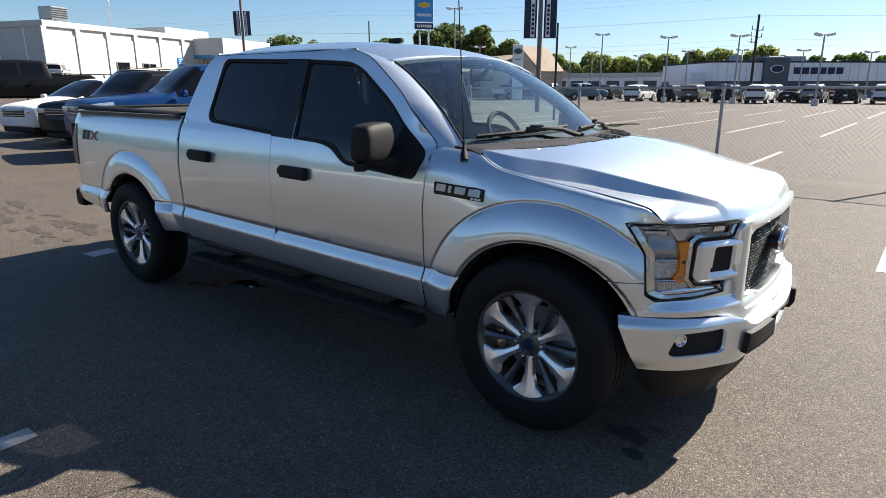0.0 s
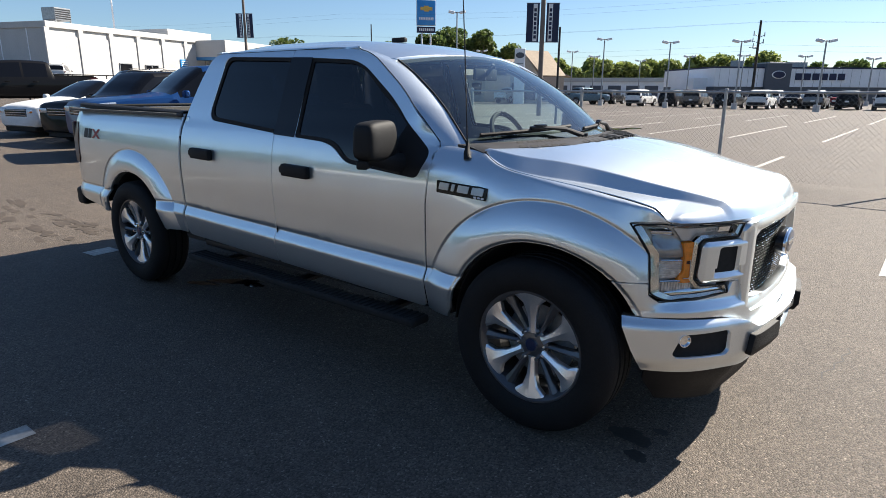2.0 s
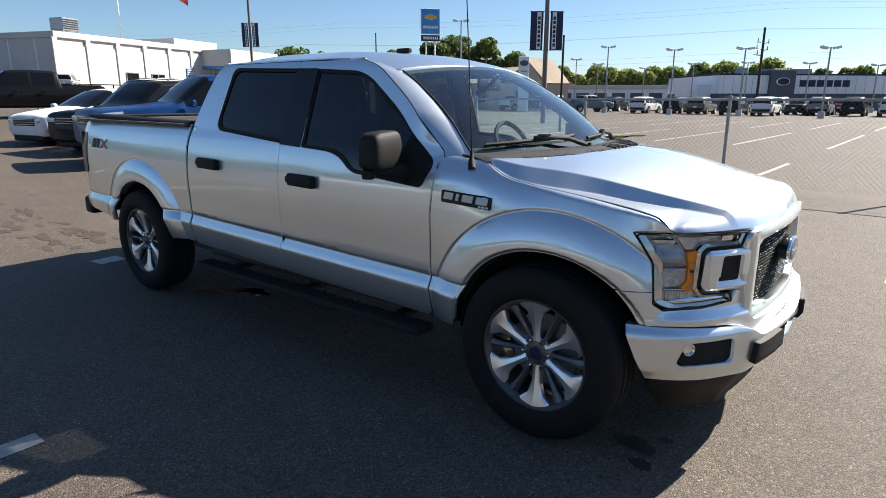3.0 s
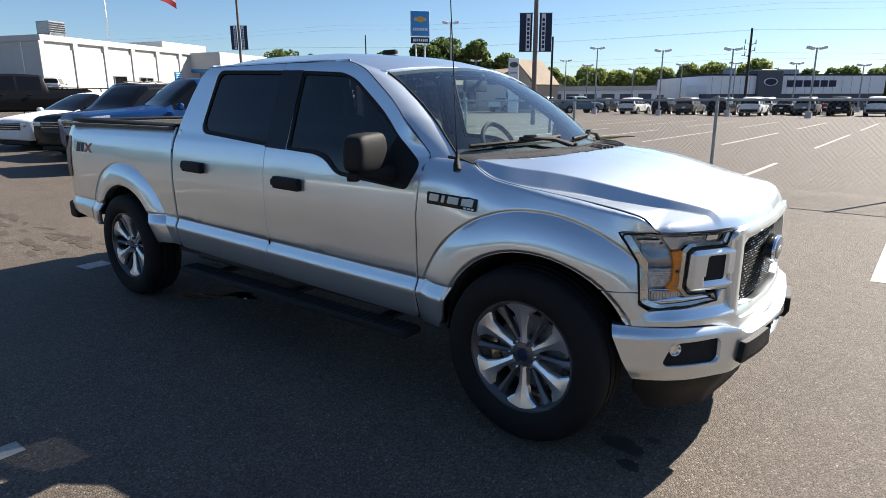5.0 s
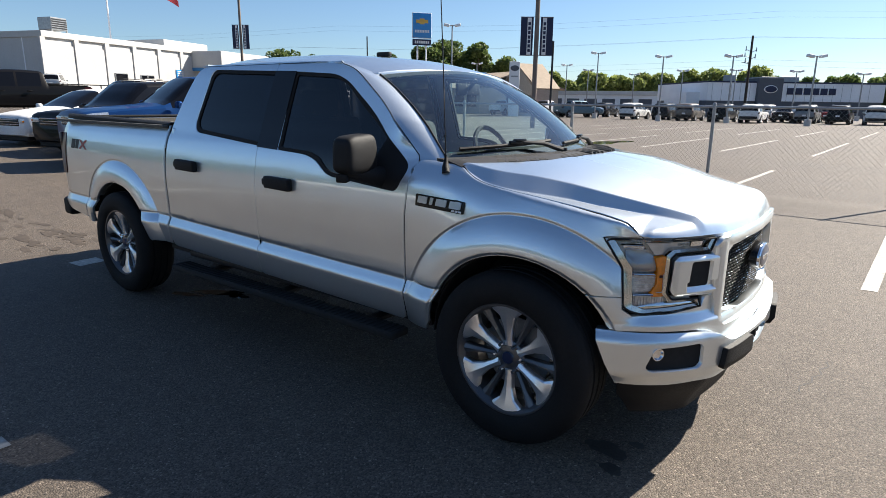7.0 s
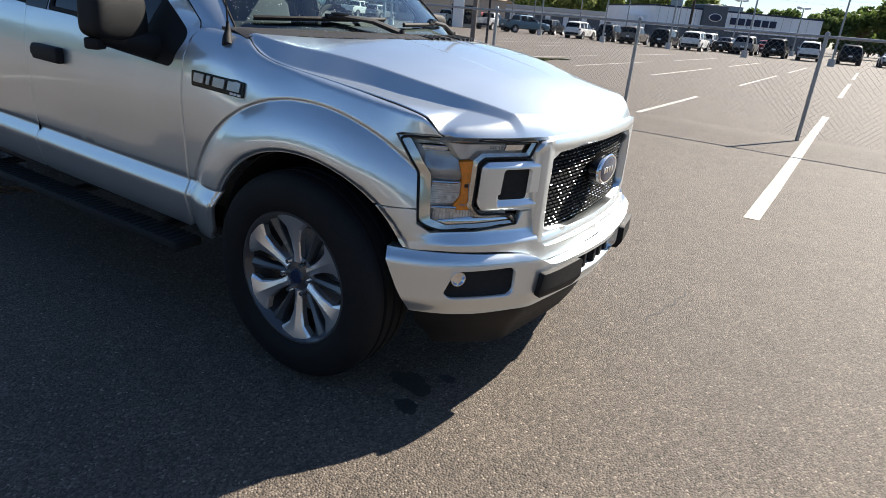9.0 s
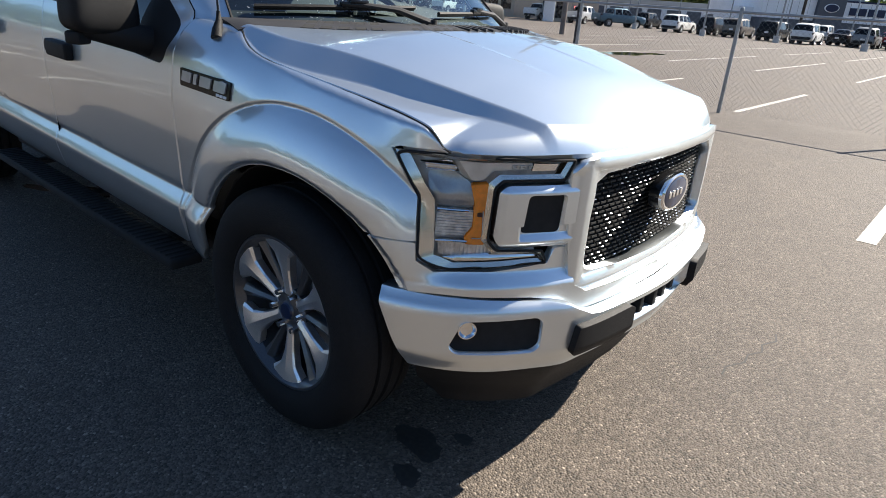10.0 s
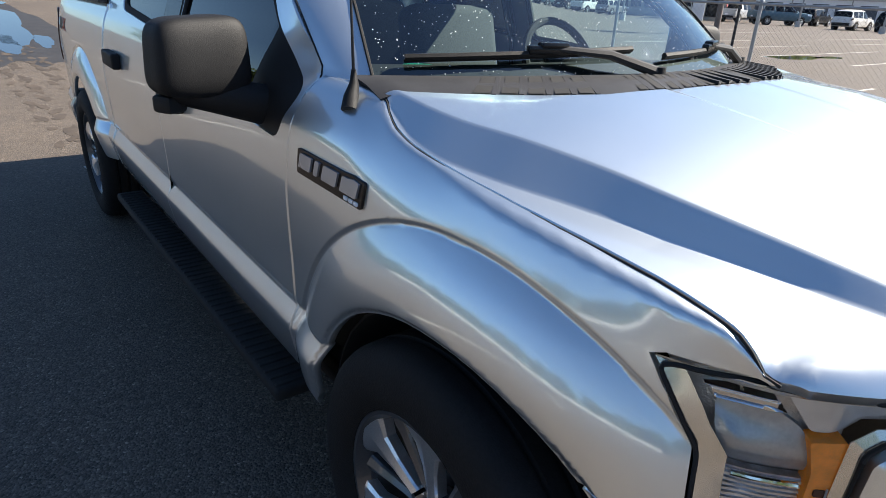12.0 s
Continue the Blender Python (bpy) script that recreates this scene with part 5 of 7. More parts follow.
def cowl_point(y, t):
    a = Vector((hood_rear(y) + 0.010, y, float(hood_z(np.array(hood_rear(y)), np.array(y))) - 0.005))
    b = Vector(screen_point(y / 0.845 * 1.03, 0.035)) + Vector((0.0, 0, 0.003))
    return a.lerp(b, t) + Vector((0, 0, 0.006)) * math.sin(math.pi * t)


cy = np.linspace(-0.85, 0.85, 60)
cowl = put("cowl", thick(([cowl_point(y, t) for t in (0, 0.12, 0.3, 0.5, 0.7, 0.85, 1.0) for y in cy], [(j * 60 + i, j * 60 + i + 1, (j + 1) * 60 + i + 1, (j + 1) * 60 + i) for j in range(6) for i in range(59)]), 0.012), M["cowl_grey"], truck, "dark grey cowl panel with slots", angle=50)
vent, dark = [], []
up = Vector((0.1, 0, 1.0))
for k in range(27):
    y = -0.66 + 1.40 * k / 26
    if k in (5, 6, 16):
        continue
    wide = 0.017 if k < 6 else 0.013
    slant = 0.085 if k < 12 else 0.03
    q = [cowl_point(y - wide, 0.10), cowl_point(y + wide, 0.10), cowl_point(y + wide + slant, 0.80), cowl_point(y - wide + slant, 0.80)]
    dark.append(([c + up * 0.0030 for c in q], [(0, 1, 2, 3)]))
    r = [cowl_point(y + wide, 0.08), cowl_point(y + 0.0265, 0.08), cowl_point(y + 0.0265 + slant, 0.82), cowl_point(y + wide + slant, 0.82)]
    h = 0.003 if k < 12 else 0.011
    vent.append(([c - up * 0.004 for c in r] + [r[0] + up * h, r[1] + up * h, r[2] + up * 0.004, r[3] + up * 0.004], [(4, 5, 6, 7), (0, 1, 5, 4), (1, 2, 6, 5), (2, 3, 7, 6), (3, 0, 4, 7)]))
for v, f in dark:
    put("cowl_slot", (v, f), M["matte_black"], cowl, smooth=False)
for v, f in vent:
    put("cowl_slat", (v, f), M["cowl_grey"], cowl, smooth=False)
for y0, y1, piv in ((-0.72, -0.10, -0.36), (0.02, 0.62, 0.36)):
    pts = [Vector(screen_point(y / 0.80, 0.085 + 0.03 * abs(y - y0) / 0.62)) + Vector((0.012, 0, 0.014)) for y in np.linspace(y0, y1, 10)]
    wiper = put("wiper", pipe(pts, 0.0085, 6), M["black_plastic"], truck, "black windscreen wiper")
    pivot = Vector(screen_point((y1 + 0.03) / 0.805, 0.02)) + Vector((0.02, 0, 0.016))
    put("wiper_arm", pipe([pivot, pivot.lerp(pts[5], 0.5) + Vector((0.01, 0, 0.022)), pts[5] + Vector((0, 0, 0.012))], [0.015, 0.012, 0.008], 8), M["cowl_grey"], wiper)
    along = (pts[6] - pts[4]).normalized()
    turn = math.degrees(math.atan2(along.y, along.x))
    put("wiper_clip", moved(join(block(-0.062, 0.062, -0.011, 0.011, -0.004, 0.018, 0.005, 2), block(-0.030, 0.050, -0.014, 0.014, 0.010, 0.026, 0.006, 2)), Matrix.Translation(pts[5]) @ pose(0, 0, 0, 0, 0, turn)), M["gloss_black"], wiper, "black clip of the wiper blade")
    put("wiper_rubber", pipe([p - Vector((0.004, 0, 0.009)) for p in pts], 0.004, 6), M["rubber"], wiper)
    put("wiper_pivot", rod(pivot - Vector((0, 0, 0.03)), pivot + Vector((0, 0, 0.015)), 0.022, 0.018, 14), M["black_plastic"], wiper)
aerial = put("aerial", pipe([(-0.430, -0.868, 1.265), (-0.447, -0.868, 1.62), (-0.468, -0.868, 1.98), (-0.485, -0.868, 2.22)], [0.0045, 0.003, 0.0025, 0.002], 8), M["steel_dark"], truck, "thin whip aerial")
put("aerial_base", pipe([(-0.412, -0.890, 1.232), (-0.424, -0.879, 1.258), (-0.430, -0.868, 1.285), (-0.432, -0.868, 1.315)], [0.020, 0.017, 0.011, 0.006], 12), M["black_plastic"], aerial)
put("roof_fin", moved(block(-0.06, 0.06, -0.018, 0.018, -0.01, 0.022, 0.010, 2), Matrix.Translation((-1.64, 0.0, 1.868))), M["black_plastic"], truck)
for sign in (-1, 1):
    def plate(loop, d, depth, mat, name, parent, lab, h=0.02, sign=sign):
        return put(name, panel([loop], lambda s, z, i: skin(s, z, i - d, sign), h, depth, sign > 0), M[mat], parent, lab)
    tilt = -0.055

    def sl(pts):
        return [(x, z + tilt * (x + 0.40)) for x, z in pts]
    base = plate(round_loop(sl([(-0.545, 1.062), (-0.265, 1.062), (-0.262, 1.120), (-0.545, 1.120)]), 0.006), 0.007, 0.008, "gloss_black", "side_badge", truck, "black badge plate with bright bars")
    xs = [(-0.530, -0.470), (-0.460, -0.436), (-0.424, -0.358), (-0.346, -0.276)]
    for a, b in xs:
        loop = round_loop(sl([(a, 1.080), (b - 0.006, 1.080), (b, 1.114), (a + 0.006, 1.114)]), 0.004)
        put("badge_bar", panel([loop], lambda s, z, i, sg=sign: skin(s, z, i - 0.012, sg), 0.02, 0.006, sign > 0), M["badge_silver"], base, "bright bar", smooth=False)
    for k in range(3):
        plate(sl([(-0.330 + 0.020 * k, 1.066), (-0.316 + 0.020 * k, 1.066), (-0.316 + 0.020 * k, 1.074), (-0.330 + 0.020 * k, 1.074)]), 0.010, 0.004, "sign_white", "badge_mark", base, "")

# ---- the cabin
cab_floor = put("cab_floor", block(-2.82, -0.40, -0.86, 0.86, 0.50, 0.56), M["cabin_dark"], truck)
dash = [(-0.30, 1.255), (-0.42, 1.272), (-0.60, 1.292), (-0.78, 1.255), (-0.86, 1.16), (-0.84, 1.00), (-0.78, 0.86), (-0.40, 0.80)]
dv = [Vector((x, y, z - 0.02 * (abs(y) / 0.8) ** 2)) for y in np.linspace(-0.84, 0.84, 13) for x, z in dash]
n = len(dash)
put("dashboard", (dv, [(k * n + j, k * n + (j + 1) % n, (k + 1) * n + (j + 1) % n, (k + 1) * n + j) for k in range(12) for j in range(n)]), M["cabin_dark"], truck, "dark grey dashboard", angle=50)
put("dash_hood", block(-0.86, -0.66, 0.22, 0.58, 1.17, 1.275, 0.04, 3), M["cabin_dark"], truck)
ang = [2 * math.pi * k / 28 for k in range(28)]
wheel_m = Matrix.Translation((-0.985, 0.40, 1.225)) @ pose(0, 0, 0, 0, 62, 0)
wheel_ob = put("steering_wheel", moved(pipe([(0.190 * math.cos(a), 0.190 * math.sin(a), 0) for a in ang], 0.016, 8, True), wheel_m), M["cabin_dark"], truck, "dark steering wheel")
put("wheel_spokes", moved(join(block(-0.07, 0.07, -0.07, 0.07, -0.03, 0.01, 0.02), block(-0.02, 0.02, -0.18, 0.18, -0.012, 0.004, 0.004), block(0.0, 0.18, -0.02, 0.02, -0.012, 0.004, 0.004)), wheel_m), M["cabin_dark"], wheel_ob)


def seat(x, y, wide):
    s = put("seat", join(block(x - 0.10, x + 0.46, y - wide, y + wide, 0.70, 0.86, 0.05, 3)), M["cabin"], truck, "grey cloth seat", angle=60)
    back = block(-0.09, 0.09, -wide, wide, 0.0, 0.62, 0.06, 3)
    put("seat_back", moved(back, Matrix.Translation((x - 0.10, y, 0.82)) @ pose(0, 0, 0, 0, -14, 0)), M["cabin"], s, angle=60)
    for dy in ((0.0,) if wide < 0.4 else (-0.38, 0.38)):
        put("headrest", moved(block(-0.05, 0.05, -0.13, 0.13, 0.0, 0.17, 0.04, 3), Matrix.Translation((x - 0.27, y + dy, 1.46)) @ pose(0, 0, 0, 0, -8, 0)), M["cabin"], s, angle=60)


seat(-1.55, -0.42, 0.26)
seat(-1.55, 0.42, 0.26)
seat(-2.45, 0.0, 0.74)
put("rear_view_mirror", moved(block(-0.012, 0.012, -0.12, 0.12, -0.035, 0.035, 0.01, 2), Matrix.Translation((-0.93, 0.0, 1.64))), M["cabin_dark"], truck)
put("mirror_stalk", rod((-0.92, 0, 1.64), (-0.87, 0, 1.70), 0.012), M["cabin_dark"], truck)
put("headliner", panel([[(x - 0.06, y * 0.94) for x, y in roof_loop[:23]] + [(-2.66, 0.62), (-2.66, -0.62)]], lambda x, y, i: roof_map(x, y, i + 0.04), 0.10, 0.01), M["cabin_pale"], truck, "pale headliner")
# a small green disc on the dash stands in for a green mark low in the screen
put("green_disc", moved(lathe([(0.0, 0.0), (0.05, 0.0), (0.055, 0.012), (0.05, 0.016), (0.0, 0.012)], 24, False), Matrix.Translation((-0.574, -0.590, 1.284)) @ pose(0, 0, 0, 90, 0, 0)), material("green_plastic", (0.012, 0.20, 0.145), rough=0.3), truck, "small green disc")

# ---------------------------------------------------------------- paint and stains on the lot


def strip(x0, y0, x1, y1, wide, rise=0.003, n=8, ragged=0.012):
    """A painted stroke with slightly ragged edges, following the ground."""
    a, b = Vector((x0, y0)), Vector((x1, y1))
    d = (b - a).normalized()
    side = Vector((-d.y, d.x)) * wide / 2
    v = []
    for k in range(n + 1):
        p = a.lerp(b, k / n)
        for sg in (-1, 1):
            q = p + side * sg + d * random.uniform(-ragged, ragged) * (1 if k in (0, n) else 0) + side.normalized() * random.uniform(-ragged, ragged) * 0.4
            v.append((q.x, q.y, float(ground_z(q.x, q.y)) + rise))
    return v, [(2 * k, 2 * k + 1, 2 * k + 3, 2 * k + 2) for k in range(n)]


def up_facing(vf):
    v, f = vf
    out = []
    for q in f:
        a, b, c = (Vector(v[i]) for i in q[:3])
        out.append(q if (b - a).cross(c - a).z > 0 else tuple(reversed(q)))
    return v, out


def line(x0, y0, x1, y1, wide=0.11):
    ob = put("parking_line", up_facing(strip(x0, y0, x1, y1, wide)), M["line_paint"], smooth=False)
    tagged(ob, "worn white parking line painted on asphalt", "parking line", "parking lines of the lot", "structure")


def stall(k, y):
    return 1.15 + 2.82 * k + 0.015 * y


for k in range(-10, 8):
    for ya, yb in (((9.1 if k < 0 else 3.12), 13.9 if k < 0 else 13.2), (19.8, 29.6), (34.0, 45.4)):
        line(stall(k, ya), ya, stall(k, yb), yb, 0.13 if k == 0 else 0.10)
line(-1.80, -2.42, -1.74, -8.5, 0.12)
line(-4.92, -0.62, -4.90, -0.90, 0.22)
for k in (-5, -4, -3, -2, 1, 2, 3, 4):
    line(-1.78 + 2.98 * k, -5.6 if k > 0 else -2.6, -1.76 + 2.98 * k, -11.5, 0.12)
line(-22, -16.5, 20, -16.9, 0.12)
line(-21.5, 4.7, -15.5, 3.5, 0.11)
line(-24.5, 5.4, -22.0, 4.0, 0.11)


def blot(cx, cy, rx, ry, n=26, rise=0.002, turn=0.0, rough=0.25, seed=1):
    """A flat patch with an uneven outline."""
    rng = random.Random(seed)
    ph = [rng.uniform(0, 6.28) for _ in range(4)]
    v = []
    for k in range(n):
        a = 2 * math.pi * k / n
        r = 1 + rough * (0.5 * math.sin(2 * a + ph[0]) + 0.4 * math.sin(3 * a + ph[1]) + 0.3 * math.sin(5 * a + ph[2]) + 0.25 * math.sin(9 * a + ph[3]))
        x, y = rx * r * math.cos(a), ry * r * math.sin(a)
        c, s = math.cos(turn), math.sin(turn)
        px, py = cx + c * x - s * y, cy + s * x + c * y
        v.append((px, py, float(ground_z(px, py)) + rise))
    return v, [tuple(range(n))]


def patch(name, label, mat, *shapes):
    tagged(put(name, join(*shapes), M[mat], smooth=False), label, name.replace("_", " "), kind="structure")


patch("water_puddle", "shallow puddle reflecting the sky on asphalt", "water", blot(-9.2, 21.0, 0.55, 1.6, seed=3), blot(-8.8, 22.6, 0.3, 0.9, seed=4))
patch("water_puddle", "wet patch of standing water on asphalt", "water", blot(-18.4, -0.55, 4.0, 0.50, seed=7, rise=0.004), blot(-14.2, -0.80, 1.3, 0.28, seed=8, rise=0.004), blot(-14.6, -0.10, 1.1, 0.16, seed=10, rise=0.004), blot(-24.6, -1.0, 2.4, 0.9, seed=9, rise=0.004))
patch("damp_stain", "dark damp stain round standing water on asphalt", "stain", blot(-17.0, -0.5, 6.3, 0.95, n=60, seed=17))
patch("oil_stain", "dark oil stain under the parked truck", "stain", blot(0.42, -0.72, 0.10, 0.06, seed=11), blot(0.50, -0.86, 0.05, 0.04, seed=12), blot(0.52, -0.60, 0.03, 0.03, seed=13))
patch("water_stain", "small wet patch dripped under the truck", "water", blot(-3.05, -0.50, 0.20, 0.07, seed=21, turn=0.5), blot(-3.22, -0.70, 0.16, 0.04, seed=22, turn=0.3), blot(-2.86, -0.46, 0.10, 0.05, seed=23))
rng = random.Random(5)
marks = []
for k in range(110):
    t = rng.random()
    row = rng.choice((-0.10, 0.06, 0.36, 0.52))
    x, y = -5.6 - 8.5 * t, -0.82 + row - 0.02 * 8.5 * t + rng.uniform(-0.05, 0.05)
    marks.append(blot(x, y, rng.uniform(0.06, 0.22), rng.uniform(0.03, 0.07), 10, 0.002 + 0.00002 * k, rng.uniform(-0.3, 0.3), 0.4, k))
tagged(put("tyre_marks", join(*marks), M["dust_mark"], smooth=False), "dark smudged tyre marks across dusty asphalt", "tyre marks", kind="stuff")
crack_pts = [(1.10, 1.10), (1.12, 1.02), (1.08, 0.93), (1.10, 0.86), (1.06, 0.78), (1.07, 0.70), (1.02, 0.60), (1.03, 0.52)]
cr = []
for (xa, ya), (xb, yb) in zip(crack_pts, crack_pts[1:]):
    cr.append(up_facing(strip(xa, ya, xb, yb, 0.008, 0.002, 2, 0.002)))
patch("asphalt_crack", "thin dark crack in the asphalt", "stain", *cr)

# ---------------------------------------------------------------- chain-link fence
FX, FY = 1.13, 8.60
fence = thing("chain_link_fence", "grey chain-link fence with steel posts across the lot", "fence", (FX, FY, 0), -1.0)
for k in range(-14, 9):
    x = 2.80 * k
    put("post", rod((x, 0, 0), (x, 0, 1.57), 0.030, n=12), M["galvanised"], fence)
    put("post_cap", moved(lathe([(0.0, 0.035), (0.02, 0.030), (0.034, 0.01), (0.034, -0.01), (0.0, -0.01)], 12, False), Matrix.Translation((x, 0, 1.58)) @ pose(0, 0, 0, 90, 0, 0)), M["galvanised"], fence)
put("top_rail", rod((-41.5, 0, 1.54), (20.6, 0, 1.54), 0.021, n=10), M["galvanised"], fence)
wv, wf = [], []
step, hgt = 0.085, 1.48
for fam in (1, -1):
    for k in range(int((24 + hgt) / step)):
        x = -11.5 + step * k
        x0, x1 = (x - hgt, x) if fam > 0 else (x, x - hgt)
        b = len(wv)
        for px, pz in ((x0, 0.05), (x1, 0.05 + hgt)):
            wv += [(px - 0.0016, -0.0015 * fam, pz), (px + 0.0016, -0.0015 * fam, pz), (px, -0.0015 * fam + 0.0026, pz)]
        wf += [(b, b + 1, b + 4, b + 3), (b + 1, b + 2, b + 5, b + 4), (b + 2, b, b + 3, b + 5)]
tagged(put("wire_mesh", (wv, wf), M["galvanised"], fence, "grey diamond wire mesh", smooth=False), kind="stuff")

# ---------------------------------------------------------------- other vehicles
# stations along each kind: x, underside, belt, top, half width, half width of the top; then the spans of its windows and its wheels
CAR_KINDS = {
    "suv": dict(rows=[(-2.34, 0.56, 0.92, 0.98, 0.76, 0.66), (-2.29, 0.42, 1.00, 1.10, 0.86, 0.72), (-2.06, 0.32, 1.06, 1.58, 0.91, 0.68), (-1.85, 0.30, 1.07, 1.67, 0.93, 0.68), (-0.60, 0.27, 1.05, 1.72, 0.94, 0.70), (0.22, 0.27, 1.03, 1.69, 0.94, 0.69),
                      (0.55, 0.27, 1.02, 1.50, 0.94, 0.70), (1.08, 0.28, 1.01, 1.11, 0.93, 0.76), (1.30, 0.28, 1.00, 1.07, 0.93, 0.77), (1.90, 0.30, 0.95, 1.01, 0.91, 0.73), (2.24, 0.27, 0.92, 0.98, 0.88, 0.70), (2.34, 0.28, 0.88, 0.93, 0.83, 0.66), (2.39, 0.32, 0.80, 0.85, 0.76, 0.60)],
                screen=(0.27, 1.05), rear=(-2.28, -2.08), sides=((-1.98, -1.16), (-1.09, -0.28), (-0.20, 0.92)), wheels=(1.42, -1.38, 0.36)),
    "sedan": dict(rows=[(-2.43, 0.50, 0.84, 0.90, 0.70, 0.58), (-2.36, 0.38, 0.92, 0.99, 0.82, 0.66), (-1.75, 0.28, 0.95, 1.03, 0.89, 0.68), (-1.02, 0.25, 0.94, 1.39, 0.91, 0.60), (-0.35, 0.24, 0.93, 1.45, 0.91, 0.60), (0.18, 0.24, 0.92, 1.41, 0.91, 0.60),
                        (0.55, 0.24, 0.91, 1.27, 0.91, 0.62), (1.22, 0.25, 0.89, 0.95, 0.90, 0.72), (1.80, 0.27, 0.82, 0.87, 0.87, 0.68), (2.24, 0.23, 0.74, 0.79, 0.84, 0.66), (2.38, 0.23, 0.69, 0.73, 0.77, 0.60), (2.44, 0.26, 0.62, 0.66, 0.68, 0.52)],
                  screen=(0.22, 1.17), rear=(-1.70, -1.04), sides=((-1.30, -0.45), (-0.38, 0.98)), wheels=(1.40, -1.38, 0.33)),
    "pickup": dict(rows=[(-2.92, 0.60, 1.20, 1.24, 0.90, 0.84), (-2.84, 0.50, 1.27, 1.31, 0.95, 0.88), (-1.40, 0.44, 1.28, 1.32, 0.97, 0.88), (-1.30, 0.44, 1.27, 1.34, 0.97, 0.84), (-1.20, 0.43, 1.27, 1.82, 0.97, 0.71), (-1.05, 0.43, 1.27, 1.89, 0.97, 0.71), (-0.20, 0.42, 1.26, 1.92, 0.97, 0.72),
                         (0.50, 0.42, 1.25, 1.88, 0.97, 0.71), (0.80, 0.42, 1.24, 1.70, 0.97, 0.73), (1.38, 0.42, 1.22, 1.30, 0.97, 0.81), (1.62, 0.42, 1.21, 1.27, 0.97, 0.81), (2.35, 0.44, 1.15, 1.21, 0.95, 0.77), (2.80, 0.43, 1.11, 1.17, 0.93, 0.74), (2.90, 0.44, 1.08, 1.13, 0.90, 0.71), (2.96, 0.48, 1.00, 1.05, 0.86, 0.66)],
                   screen=(0.56, 1.34), rear=(-1.29, -1.21), sides=((-1.06, -0.24), (-0.16, 1.18)), wheels=(1.80, -1.80, 0.40)),
}
CAR_MESH = {}
PAINT = {}


def car_paint(name, color, metal=0.3):
    if name not in PAINT:
        PAINT[name] = material("car_paint_" + name, color, rough=0.5, metal=metal, spec=0.08, coat=0.25, coat_rough=0.03, grain=(60, 0.06), blotch=(2, 0.06))
    return PAINT[name]


def car_parts(kind):
    """The meshes of a kind of vehicle, facing +x: name, shape, material (None: its paint), label."""
    c = CAR_KINDS[kind]
    rows = c["rows"]
    xs = [q[0] for q in rows]
    spans = [c["screen"], c["rear"], *c["sides"]]
    head, tail = (xs[-1] - 0.52, xs[-1] - 0.10), (xs[0] + 0.02, xs[0] + 0.30)
    bx = sorted({round(float(x), 4) for x in np.linspace(xs[0], xs[-1], 54)} | {round(x, 4) for p in spans + [head, tail] for x in p} | {x for x in xs})
    bx = [x for k, x in enumerate(bx) if k == 0 or x - bx[k - 1] > 0.004]
    cols = [smooth_line(np.array(bx), xs, [q[i] for q in rows]) for i in range(1, 6)]
    grid = []
    for x, zb, belt, top, w, wt in zip(bx, *cols):
        edge = top - min(0.10, 0.35 * (top - belt))
        grid.append([(0.0, zb), (0.84 * w, zb), (0.965 * w, zb + 0.09), (1.0 * w, zb + 0.45 * (belt - zb)), (0.985 * w, belt - 0.15), (0.955 * w, belt), (wt + 0.035, edge), (wt * 0.94, top - 0.018), (wt * 0.60, top + 0.012), (0.0, top + 0.02)])
    wide, n = 10, len(bx)

    def faces_of(i, j):
        """What the patch between stations i and i + 1 on strip j belongs to."""
        x = (bx[i] + bx[i + 1]) / 2
        if j >= 6 and c["screen"][0] < x < c["screen"][1]:
            return "windscreen"
        if j >= 6 and c["rear"][0] < x < c["rear"][1]:
            return "rear_window"
        if j == 5:
            for k, (xa, xb) in enumerate(c["sides"]):
                if xa < x < xb:
                    return "side_window%d" % k
        if j == 4 and head[0] < x < head[1]:
            return "headlight"
        if j == 4 and tail[0] < x < tail[1]:
            return "tail_light"
        return "body"
    groups = collections.defaultdict(list)
    for sg in (-1, 1):
        for i in range(n - 1):
            for j in range(wide - 1):
                g = faces_of(i, j)
                key = (g, 0) if g in ("body", "windscreen", "rear_window") else (g, sg)
                groups[key].append((sg, i, j))
    for (g, sg), cells in groups.items():
        v, f, seen = [], [], {}
        for s, i, j in cells:
            q = []
            for a, b in ((i, j), (i + 1, j), (i + 1, j + 1), (i, j + 1)):
                y, z = grid[a][b]
                key = (a, b, s if y > 0 else 0)
                if key not in seen:
                    seen[key] = len(v)
                    v.append(Vector((bx[a], s * y, z)))
                q.append(seen[key])
            f.append(tuple(q))
        if g == "body":
            for a in (0, n - 1):
                ring = [seen[(a, b, -1 if grid[a][b][0] > 0 else 0)] for b in range(wide)] + [seen[(a, b, 1)] for b in range(wide - 2, 0, -1)]
                f.append(tuple(ring))
        mat, lab = {"body": (None, ""), "windscreen": ("window_dark", "dark windscreen"), "rear_window": ("window_dark", "dark rear window"), "headlight": ("lamp_mirror", "clear headlight"), "tail_light": ("red_lens", "red tail light")}.get(g, ("window_dark", "dark side window"))
        plain = "side_window" if g.startswith("side_window") else g
        groups[(g, sg)] = (plain, (v, f), mat, lab)
    out = list(groups.values())
    wf_, wr_, wr = c["wheels"]
    x0, zb, wb = c["screen"][1], float(np.interp(c["screen"][1], xs, [q[2] for q in rows])), 0.90 if kind == "sedan" else 0.93 if kind == "suv" else 0.96
    x1, x2, zr, wt = c["screen"][0], c["rear"][1], max(q[3] for q in rows), 0.68
    wy = 0.90 if kind != "pickup" else 0.93
